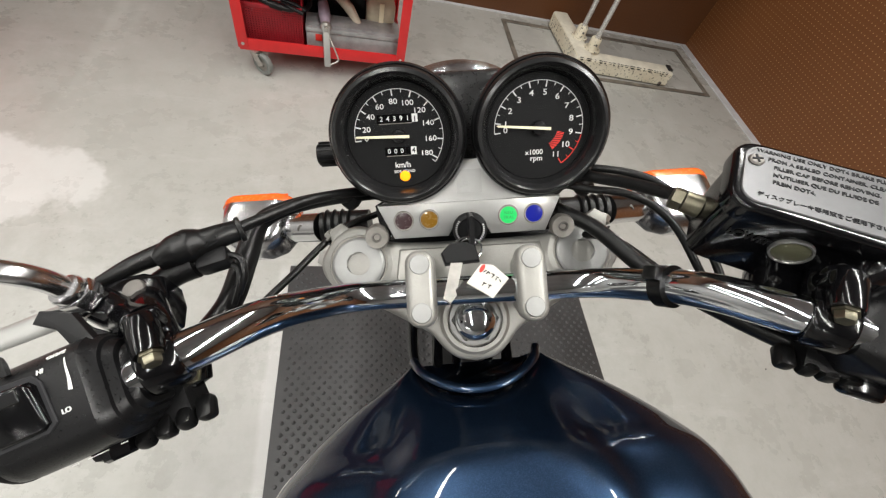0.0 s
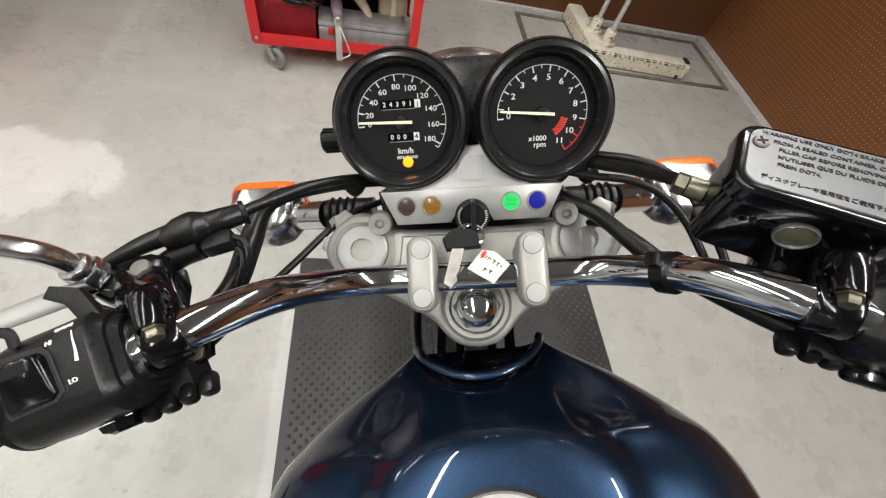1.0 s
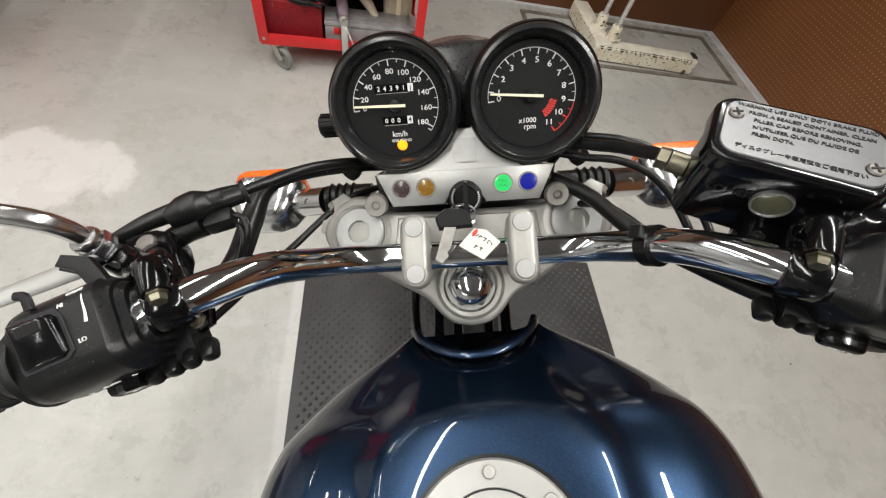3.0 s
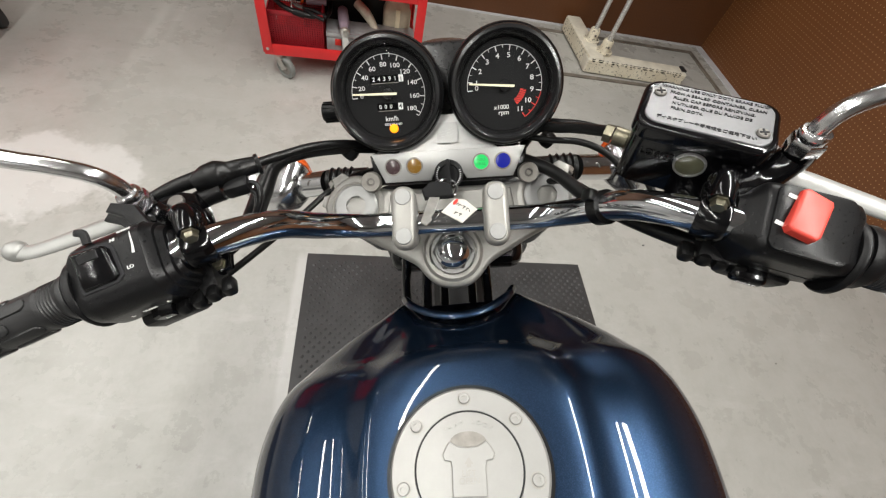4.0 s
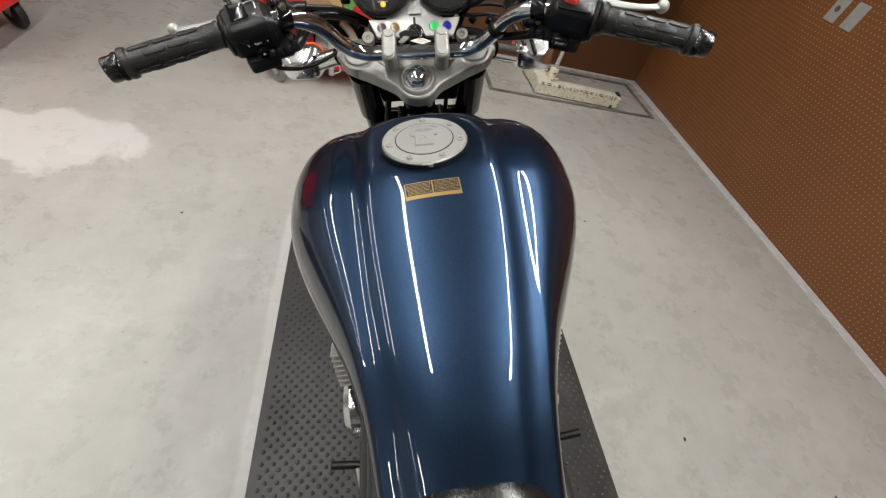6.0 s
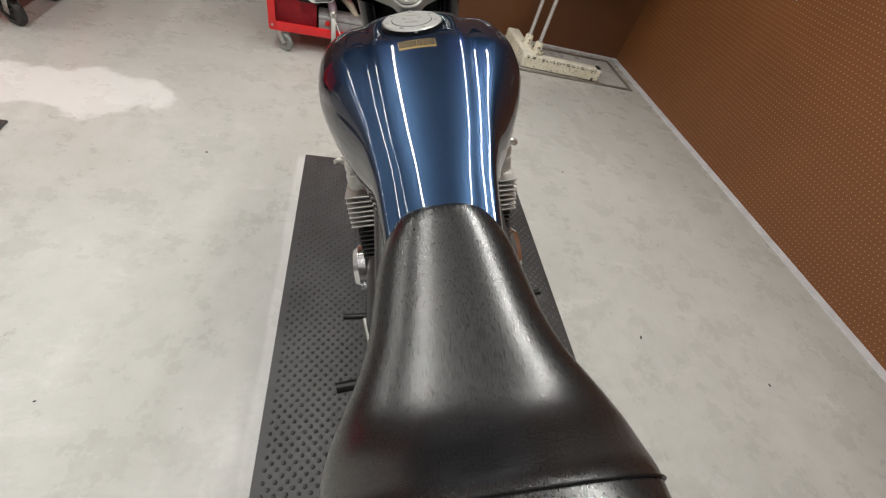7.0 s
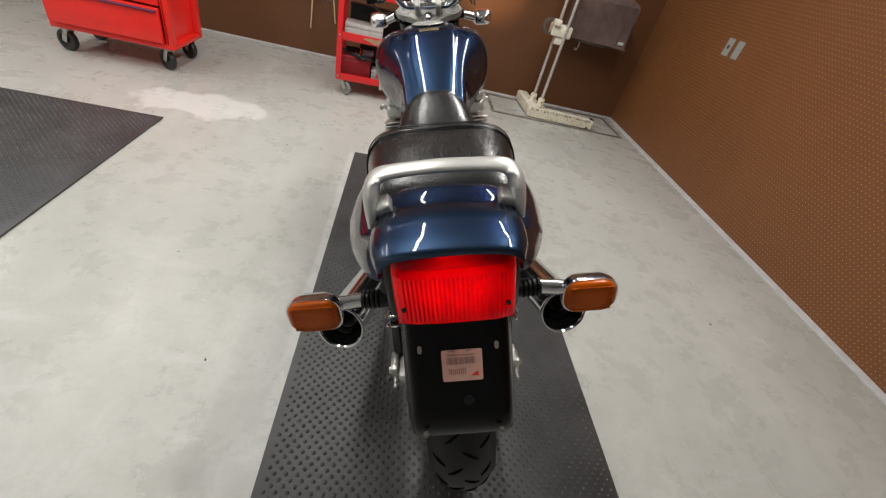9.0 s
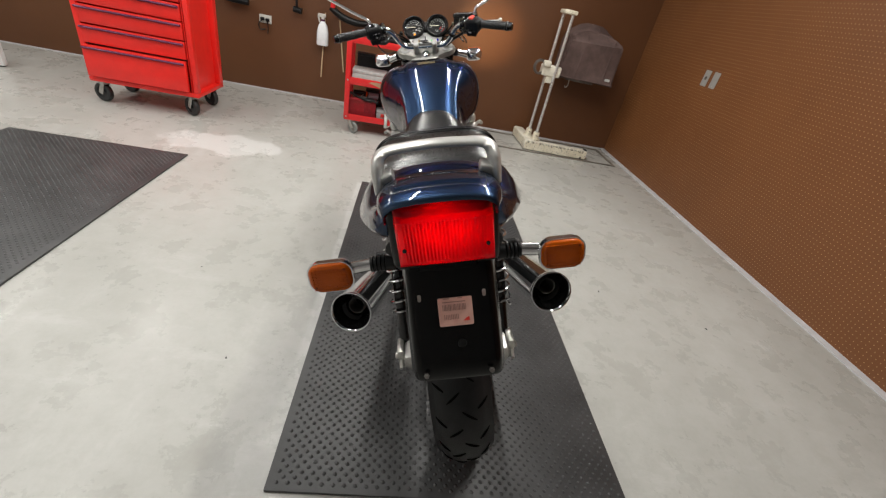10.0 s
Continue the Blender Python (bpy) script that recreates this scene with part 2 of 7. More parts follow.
ZINC = surface("zinc_plated_steel", (0.52, 0.51, 0.48), 0.38, 0.9, vary=0.2, scale=40)
BOLT = surface("yellow_zinc_bolt", (0.2, 0.185, 0.135), 0.38, 0.9, vary=0.2, scale=90)
CHROME = surface("chrome_plate", (0.7, 0.725, 0.75), 0.08, 1.0, vary=0.04, scale=20, wear=0.04)
SMOKE_CHROME = surface("bright_chrome", (0.7, 0.7, 0.71), 0.13, 1.0, vary=0.06, scale=30, wear=0.05)
STALK = surface("satin_chrome_stalk", (0.76, 0.76, 0.77), 0.2, 1.0, vary=0.04, scale=20, wear=0.04)
ALU = surface("brushed_aluminium", (0.43, 0.43, 0.42), 0.36, 0.8, vary=0.05, scale=20, fine=500, bump=0.06)
CAST = surface("silver_cast_aluminium", (0.29, 0.283, 0.265), 0.42, 0.5, vary=0.08, scale=40, fine=700, bump=0.12)
SILVER = surface("pale_silver_paint", (0.39, 0.39, 0.377), 0.4, 0.4, vary=0.06, scale=25, fine=500, bump=0.04)
CAP_MARK = surface("faint_engraving", (0.33, 0.325, 0.31), 0.42, 0.45, vary=0.04)
CAP_SILVER = surface("satin_silver_cap", (0.33, 0.327, 0.314), 0.42, 0.45, vary=0.04, scale=30)
FORK_CAP = surface("turned_aluminium_cap", (0.3, 0.3, 0.295), 0.5, 0.5, vary=0.06, scale=60)
GREY_BUSH = surface("grey_bush", (0.24, 0.225, 0.205), 0.5, 0.3, vary=0.2, scale=60)
BLACK_PLASTIC = surface("black_moulded_plastic", (0.006, 0.006, 0.0065), 0.4, vary=0.15, scale=40, fine=900, bump=0.12, spec=0.24)
BLACK_SATIN = surface("satin_black_bezel", (0.009, 0.009, 0.0095), 0.23, vary=0.1, scale=30, fine=900, wear=0.03)
BLACK_GLOSS = surface("gloss_black_paint", (0.0025, 0.0025, 0.003), 0.13, vary=0.2, scale=30, fine=250, wear=0.03, spec=0.45)
BLACK_RUBBER = surface("black_rubber", (0.0045, 0.0045, 0.0047), 0.33, vary=0.2, scale=50, fine=500, bump=0.1, spec=0.3)
GRIP_RUBBER = surface("worn_grip_rubber", (0.014, 0.014, 0.0145), 0.4, vary=0.25, scale=60, fine=500, bump=0.12)
GUARD_BLACK = surface("black_guard_plastic", (0.003, 0.003, 0.0032), 0.2, vary=0.2, scale=25, fine=300, wear=0.05, spec=0.14)
BAR_END = surface("dark_bar_end", (0.07, 0.07, 0.072), 0.24, 1.0, vary=0.1)
SWITCH_BLACK = surface("semi_gloss_switch_plastic", (0.0055, 0.0055, 0.006), 0.32, vary=0.12, scale=40, fine=900, bump=0.06, spec=0.24)
BRACKET_GREY = surface("dark_grey_bracket", (0.011, 0.011, 0.0115), 0.3, vary=0.1, scale=30)
BLUE, VINYL, GLASS = tank_mat(), vinyl_mat(), glass_mat()
DIAL = surface("matt_black_dial", (0.006, 0.006, 0.0065), 0.6, vary=0.1, spec=0.2)
PRINT = surface("white_print", (0.72, 0.72, 0.71), 0.5, vary=0.03)
PRINT_RED = surface("red_print", (0.62, 0.03, 0.02), 0.5, vary=0.03)
CREAM = surface("cream_needle", (0.83, 0.76, 0.56), 0.45, vary=0.03)
ENGRAVED = surface("engraved_grey", (0.3, 0.29, 0.27), 0.5, vary=0.1)
PAPER = surface("white_paper", (0.5, 0.48, 0.44), 0.7, vary=0.05, scale=30)
INK = surface("black_ink", (0.02, 0.02, 0.022), 0.6, spec=0.2)
TREAD = surface("tread_groove", (0.001, 0.001, 0.001), 0.9, spec=0.05)
BORE_BLACK = surface("black_pipe_bore", (0.004, 0.004, 0.004), 0.16, 0.0, vary=0.3, spec=0.5)
LID_PLATE = surface("dark_sheen_plate", (0.108, 0.108, 0.112), 0.37, 0.85, vary=0.06, scale=40)
RAIL = surface("rail_silver", (0.53, 0.525, 0.505), 0.34, 0.55, vary=0.05, scale=25, fine=500, bump=0.03)
AMBER_DARK = surface("amber_shadow_line", (0.26, 0.045, 0.002), 0.2, vary=0.1)
AMBER = surface("amber_lens", (0.42, 0.075, 0.001), 0.22, vary=0.1, spec=0.3)
ORANGE = surface("orange_lens", (0.8, 0.12, 0.015), 0.25, vary=0.06, coat=0.6)
RED_LENS = lens_mat("red_tail_lens", (0.72, 0.002, 0.022))
REFLECTOR = surface("white_reflector", (0.85, 0.83, 0.8), 0.3, vary=0.02)
KILL_RED = surface("red_switch", (0.72, 0.07, 0.05), 0.4, vary=0.05)
GOLD_FOIL = surface("gold_foil_label", (0.29, 0.2, 0.075), 0.42, 0.6, vary=0.1)
PINK_LABEL = surface("pale_pink_label", (0.62, 0.36, 0.3), 0.5, vary=0.06)
GREY_CLOTH = surface("grey_brown_cloth", (0.1, 0.062, 0.055), 0.8, vary=0.2, scale=12, fine=700, bump=0.3)
CLEAR_PLASTIC = surface("milky_plastic", (0.74, 0.76, 0.78), 0.35, vary=0.05)
CASE_GREY = surface("scratched_grey_metal", (0.36, 0.365, 0.37), 0.36, 0.35, vary=0.2, scale=14, fine=250)
GREY_PLASTIC = surface("grey_plastic", (0.46, 0.46, 0.45), 0.45, vary=0.12, scale=30)
LILAC = surface("lilac_tool_housing", (0.27, 0.22, 0.27), 0.4, vary=0.15)
BLUE_PLASTIC = surface("blue_plastic", (0.03, 0.11, 0.45), 0.4)
YELLOW_CARD = surface("yellow_card", (0.5, 0.33, 0.14), 0.6, vary=0.05)
GREEN_CARD = surface("green_card", (0.1, 0.3, 0.06), 0.6, vary=0.05)
CARD = surface("brown_cardboard", (0.36, 0.22, 0.13), 0.7, vary=0.15)
CHIPPED = chipped_mat()
CLEAN_CREAM = surface("cream_enamel", (0.66, 0.62, 0.52), 0.5, vary=0.12, scale=14)
FIN_ALU = surface("bare_engine_aluminium", (0.55, 0.54, 0.52), 0.4, 0.8, vary=0.12, scale=50, fine=500, bump=0.1)
ENGINE_BLACK = surface("black_engine_paint", (0.02, 0.02, 0.021), 0.4, vary=0.2)
HEADLAMP = glowing("headlamp_glow", (1.0, 0.72, 0.38), 8.0)
LAMP_GREEN = glowing("lit_green_lamp", (0.03, 0.75, 0.16), 0.7, (0.01, 0.2, 0.05))
LAMP_BLUE = glowing("lit_blue_lamp", (0.015, 0.025, 0.45), 0.4, (0.005, 0.008, 0.12))
TUBE_GLOW = glowing("lit_tube", (1.0, 0.985, 0.935), 1.5)
LAMP_ORANGE = glowing("lit_orange_lamp", (1.0, 0.33, 0.01), 1.1)
LAMP_OFF = surface("unlit_smoked_lamp", (0.042, 0.024, 0.026), 0.25, vary=0.05, coat=0.3)
LAMP_AMBER = surface("unlit_amber_lamp", (0.17, 0.085, 0.008), 0.25, vary=0.05, coat=0.6)

# ---- building helpers ----


def part(name, bm, material, parent=None, label="", m=None, angle=38):
    """Links a bmesh as one mesh object, under a thing or a part."""
    if m is not None:
        bm.transform(m)
    bmesh.ops.recalc_face_normals(bm, faces=bm.faces[:])
    me = bpy.data.meshes.new(name)
    bm.to_mesh(me)
    bm.free()
    me.materials.append(material)
    me.polygons.foreach_set("use_smooth", [True] * len(me.polygons))
    me.set_sharp_from_angle(angle=radians(angle))
    ob = new(name, me)
    if parent is not None:
        ob.parent = parent
    if label:
        tagged(ob, label)
    return ob


def thing(name, label, category, m=None, group="", kind=""):
    ob = new(name)
    ob.empty_display_size = 0.05
    if m is not None:
        ob.matrix_world = m
    return tagged(ob, label, category, group, kind)


def join(*bms):
    """One bmesh of several."""
    out = bmesh.new()
    for b in bms:
        me = bpy.data.meshes.new("tmp")
        b.to_mesh(me)
        b.free()
        out.from_mesh(me)
        bpy.data.meshes.remove(me)
    return out


def box(sx, sy, sz, m=None, bevel=0.0, segs=2):
    bm = bmesh.new()
    bmesh.ops.create_cube(bm, size=1.0, matrix=Matrix.Diagonal((sx, sy, sz, 1)))
    if bevel:
        bmesh.ops.bevel(bm, geom=bm.edges[:], offset=bevel, segments=segs, profile=0.5, affect="EDGES")
    if m is not None:
        bm.transform(m)
    return bm


def at(x, y, z, rx=0, ry=0, rz=0):
    return pose(x, y, z, rx, ry, rz)


def rings(rows, closed=True, caps=True):
    """A skin over rows of points, each row one ring."""
    bm = bmesh.new()
    vs = [[bm.verts.new(p) for p in row] for row in rows]
    n = len(vs[0])
    for a, b in zip(vs, vs[1:]):
        for i in range(n if closed else n - 1):
            j = (i + 1) % n
            bm.faces.new((a[i], a[j], b[j], b[i]))
    if caps and closed:
        bm.faces.new(vs[0][::-1])
        bm.faces.new(vs[-1])
    return bm


def lathe(profile, n=32, m=None, caps=True):
    """Turned about z from (radius, height) pairs."""
    rows = [[(max(r, 1e-5) * math.cos(2 * math.pi * i / n), max(r, 1e-5) * math.sin(2 * math.pi * i / n), h) for i in range(n)] for r, h in profile]
    bm = rings(rows, True, caps)
    bmesh.ops.remove_doubles(bm, verts=bm.verts[:], dist=1e-6)
    if m is not None:
        bm.transform(m)
    return bm


def glide(pts, step=4):
    """Catmull-Rom points through the given ones."""
    p = [Vector(q) for q in pts]
    p = [2 * p[0] - p[1]] + p + [2 * p[-1] - p[-2]]
    out = []
    for a, b, c, d in zip(p, p[1:], p[2:], p[3:]):
        for k in range(step):
            t = k / step
            out.append(0.5 * ((2 * b) + (c - a) * t + (2 * a - 5 * b + 4 * c - d) * t * t + (3 * b - a - 3 * c + d) * t ** 3))
    out.append(p[-2])
    return out


def tube(pts, r, n=14, step=5, m=None, flat=1.0, caps=True, up=None, across=None):
    """A round or flattened tube along a smooth line; r: one radius or one for each given point."""
    line = glide(pts, step) if step > 1 else [Vector(q) for q in pts]
    rs = [r] * len(line) if isinstance(r, (int, float)) else [float(np.interp(i / (len(line) - 1) * (len(r) - 1), range(len(r)), r)) for i in range(len(line))]
    tang = [(line[min(i + 1, len(line) - 1)] - line[max(i - 1, 0)]).normalized() for i in range(len(line))]
    up = Vector(up) if up else Vector((0, 0, 1)) if abs(tang[0].z) < 0.9 else Vector((0, 1, 0))
    rows = []
    side = tang[0].cross(up).normalized()
    for q, t, rad in zip(line, tang, rs):
        side = Vector(across) if across else side
        side = (side - t * side.dot(t)).normalized()
        nrm = side.cross(t).normalized()
        rows.append([q + side * rad * math.cos(2 * math.pi * i / n) + nrm * rad * flat * math.sin(2 * math.pi * i / n) for i in range(n)])
    bm = rings(rows, True, caps)
    if m is not None:
        bm.transform(m)
    return bm


def rod(a, b, r, n=16, r2=None):
    return tube([a, b], [r, r if r2 is None else r2], n, 1)


def prism(outline, depth, m=None, bevel=0.0, segs=2):
    """A plate of that outline in x and y, from z = 0 to depth, its upper edge rounded by bevel."""
    pts = [Vector((x, y)) for x, y in outline]
    n = len(pts)
    area = sum(pts[i].x * pts[(i + 1) % n].y - pts[(i + 1) % n].x * pts[i].y for i in range(n))
    sg = 1 if area > 0 else -1
    inward = []
    for i in range(n):
        a, b = (pts[i] - pts[i - 1]), (pts[(i + 1) % n] - pts[i])
        na = Vector((-a.y, a.x)).normalized() * sg
        nb = Vector((-b.y, b.x)).normalized() * sg
        v = na + nb
        inward.append(v / max(0.5, v.dot(v) / 2) if v.length > 1e-6 else na)
    rows = [[(p.x, p.y, 0) for p in pts]]
    if bevel:
        for k in range(segs + 1):
            a = math.pi / 2 * k / segs
            off, z = bevel * (1 - math.cos(a)), depth - bevel + bevel * math.sin(a)
            rows.append([(p.x + d.x * off, p.y + d.y * off, z) for p, d in zip(pts, inward)])
    else:
        rows.append([(p.x, p.y, depth) for p in pts])
    bm = rings(rows)
    if m is not None:
        bm.transform(m)
    return bm


def rounded(w, h, r, n=5):
    """A rounded rectangle's outline."""
    out = []
    for cx, cy, a0 in ((w / 2 - r, h / 2 - r, 0), (-w / 2 + r, h / 2 - r, 90), (-w / 2 + r, -h / 2 + r, 180), (w / 2 - r, -h / 2 + r, 270)):
        for k in range(n + 1):
            a = radians(a0 + 90 * k / n)
            out.append((cx + r * math.cos(a), cy + r * math.sin(a)))
    return out


def bolt_head(r, h, m, six=True):
    b = lathe([(0, 0), (r * 1.25, 0), (r * 1.25, h * 0.25), (r, h * 0.25), (r, h * 0.85), (r * 0.85, h), (0, h)], 6 if six else 18, m)
    return b


def text(body, size, m, depth=0.0003, align="CENTER"):
    cu = bpy.data.curves.new("writing", "FONT")
    cu.body, cu.size, cu.align_x, cu.align_y, cu.extrude, cu.resolution_u, cu.offset = body, size, align, "CENTER", depth, 3, size * 0.006
    ob = bpy.data.objects.new("writing", cu)
    scene.collection.objects.link(ob)
    dg = bpy.context.evaluated_depsgraph_get()
    me = bpy.data.meshes.new_from_object(ob.evaluated_get(dg))
    bm = bmesh.new()
    bm.from_mesh(me)
    bpy.data.meshes.remove(me)
    bpy.data.objects.remove(ob)
    bpy.data.curves.remove(cu)
    bm.transform(m)
    return bm


def curve_of(pairs):
    """A smooth function through (x, y) pairs given in rising x."""
    g = glide([(x, y, 0) for x, y in pairs], 8)
    gx, gy = [q.x for q in g], [q.y for q in g]
    return lambda x: float(np.interp(x, gx, gy))


def basis(origin, x_axis, z_axis):
    """A pose with that origin, its z along z_axis and its x as near as can be to x_axis."""
    z = Vector(z_axis).normalized()
    y = z.cross(Vector(x_axis)).normalized()
    x = y.cross(z)
    m = Matrix((x, y, z)).transposed().to_4x4()
    m.translation = origin
    return m

# ---- room ----
W = ROOM_X1 - ROOM_X0
D = ROOM_Y1 - ROOM_Y0
CX, CY = (ROOM_X0 + ROOM_X1) / 2, (ROOM_Y0 + ROOM_Y1) / 2


def structure(name, bm, material, label, category):
    return tagged(part(name, bm, material), label, category, kind="structure")


structure("floor", box(W + 0.4, D + 0.4, 0.1, at(CX, CY, -0.05)), CONCRETE, "worn pale grey concrete workshop floor with a light repair patch", "floor")
structure("wall_north", box(W + 0.4, 0.1, ROOM_Z, at(CX, ROOM_Y1 + 0.05, ROOM_Z / 2)), PEG_X, "brown perforated hardboard wall behind the trolley, its colour dimmed", "wall")
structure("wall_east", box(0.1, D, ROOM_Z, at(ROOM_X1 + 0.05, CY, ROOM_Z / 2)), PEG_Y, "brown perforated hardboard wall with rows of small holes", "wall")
structure("wall_west", box(0.1, D, ROOM_Z, at(ROOM_X0 - 0.05, CY, ROOM_Z / 2)), PALE_WALL, "plain pale painted workshop wall", "wall")
structure("wall_south", box(W + 0.4, 0.1, ROOM_Z, at(CX, ROOM_Y0 - 0.05, ROOM_Z / 2)), PALE_WALL, "plain pale painted workshop wall", "wall")
structure("ceiling", box(W + 0.4, D + 0.4, 0.1, at(CX, CY, ROOM_Z + 0.05)), CEILING_GREY, "plain grey ceiling carrying rows of lamps", "ceiling")
structure("trim_east", box(0.055, D, 0.006, at(ROOM_X1 - 0.0275, CY, 0.003)), GREY_LINE, "pale grey painted strip along the wall's foot", "trim")
structure("trim_north", box(W, 0.02, 0.006, at(CX - 0.06, ROOM_Y1 - 0.01, 0.003)), GREY_LINE, "pale grey painted strip along the wall's foot", "trim")
# dark steel frame let into the floor round the lift
fx0, fx1, fy0, fy1, fw = 0.63, 2.06, 2.22, 2.76, 0.03
bars = [box(fx1 - fx0, fw, 0.008, at((fx0 + fx1) / 2, y, 0.004), 0.002) for y in (fy0, fy1)]
bars += [box(fw, fy1 - fy0 - fw, 0.008, at(x, (fy0 + fy1) / 2, 0.004), 0.002) for x in (fx0 + fw / 2, fx1 - fw / 2)]
structure("floor_frame", join(*bars), FRAME_STEEL, "dull steel channel frame let into the floor round the lift", "floor frame")


# housings hang over the added fill lamps as well as the inferred rows
def ceiling_light(x, y):
    t = thing("ceiling_light", "white batten lamp with a bare fluorescent tube, unseen; the outer ones are added fill", "lamp", at(x, y, ROOM_Z), group="ceiling lamps")
    part("housing", box(0.1, 1.26, 0.05, at(0, 0, -0.026), 0.006), WHITE_PAINT, t)
    for s in (-1, 1):
        part("end_cap", box(0.07, 0.03, 0.05, at(0, s * 0.615, -0.075), 0.005), WHITE_PAINT, t)
    part("tube", rod((0, -0.6, -0.084), (0, 0.6, -0.084), 0.013, 12), TUBE_GLOW, t, "lit fluorescent tube")
    return t


first = ceiling_light(TUBE_ROWS[0], TUBE_YS[0])
for tx in TUBE_ROWS:
    for ty in TUBE_YS:
        if (tx, ty) != (TUBE_ROWS[0], TUBE_YS[0]) and not (ty < -3 and tx > -2):
            copy_thing(first, at(tx, ty, ROOM_Z))


def rubber_mat(name, x0, x1, y0, y1, label, pitch=0.031):
    t = thing(name, label, "mat", at((x0 + x1) / 2, (y0 + y1) / 2, 0))
    w, d = x1 - x0, y1 - y0
    part("sheet", box(w, d, 0.01, at(0, 0, 0.005), 0.003), MAT_RUBBER, t)
    verts, faces = [], []
    nx, ny = int(w / pitch) - 1, int(d / (pitch * 0.5)) - 2
    for j in range(ny):
        for i in range(nx):
            px = -w / 2 + pitch * (i + 0.75 + (0.5 if j % 2 else 0)) + 0.004
            py = -d / 2 + pitch * 0.5 * (j + 1.5)
            k = len(verts)
            for r, h in ((0.0066, 0.0098), (0.0045, 0.0125)):
                verts += [(px + r * math.cos(a), py + r * math.sin(a), h) for a in (0, 1.047, 2.094, 3.142, 4.189, 5.236)]
            verts.append((px, py, 0.0133))
            for q in range(6):
                e = (q + 1) % 6
                faces += [(k + q, k + e, k + 6 + e, k + 6 + q), (k + 6 + q, k + 6 + e, k + 12)]
    me = bpy.data.meshes.new("stud_pattern")
    me.from_pydata(verts, [], faces)
    me.materials.append(MAT_RUBBER)
    me.polygons.foreach_set("use_smooth", [True] * len(me.polygons))
    ob = new("stud_pattern", me)
    ob.parent = t
    tagged(ob, kind="stuff")
    return t


rubber_mat("rubber_mat", -0.53, 0.557, -1.345, 0.775, "black studded rubber mat lying under the motorcycle")
rubber_mat("rubber_mat", -2.775, -1.7, -1.345, 0.775, "black studded rubber mat lying on bare concrete")

# ---- motorcycle ----
bike = thing("motorcycle", "dark blue naked motorcycle with black seat leaning on its side stand", "motorcycle", pose(0.049, 0, 0, 0, -15.9, 0.3))
STEM = Vector((0, 0.156, 1.012))
RAKE = radians(26)
AX = Vector((0, -math.sin(RAKE), math.cos(RAKE)))       # steering axis, upwards
FW = Vector((0, math.cos(RAKE), math.sin(RAKE)))        # forwards, square to it
STEER = Matrix.Translation(STEM) @ Matrix.Rotation(radians(-3.5), 4, AX) @ Matrix.Translation(-STEM)
HEAD = Matrix((Vector((1, 0, 0)), FW, AX)).transposed().to_4x4()
HEAD.translation = STEM
HEAD = STEER @ HEAD                                      # frame of the steering head: right, forwards, up the axis


def both(f):
    for s in (-1, 1):
        f(s)


# fuel tank
TOP = curve_of([(-0.5, 0.87), (-0.44, 0.9), (-0.38, 0.934), (-0.3, 0.972), (-0.2, 1.007), (-0.12, 1.023), (-0.06, 1.023), (0.0, 1.018), (0.032, 1.0128), (0.046, 1.0085), (0.056, 1.001), (0.066, 0.9915), (0.09, 0.9755), (0.12, 0.958), (0.145, 0.938), (0.165, 0.91)])
WIDE = curve_of([(-0.5, 0.1), (-0.42, 0.105), (-0.36, 0.114), (-0.3, 0.133), (-0.24, 0.16), (-0.19, 0.183), (-0.14, 0.203), (-0.09, 0.216), (-0.03, 0.219), (0.01, 0.213), (0.043, 0.2), (0.063, 0.185), (0.085, 0.163), (0.108, 0.135), (0.13, 0.102), (0.15, 0.075), (0.165, 0.058)])
BULGE = curve_of([(-0.5, 0.8), (-0.36, 0.83), (-0.2, 0.87), (-0.05, 0.89), (0.06, 0.9), (0.12, 0.895), (0.165, 0.86)])
LOW = curve_of([(-0.5, 0.75), (-0.36, 0.755), (-0.2, 0.76), (0.0, 0.775), (0.17, 0.78)])
PLATEAU = curve_of([(-0.5, 0.05), (-0.42, 0.058), (-0.3, 0.07), (-0.15, 0.082), (0.0, 0.087), (0.03, 0.082), (0.055, 0.068), (0.09, 0.055), (0.13, 0.045), (0.165, 0.03)])


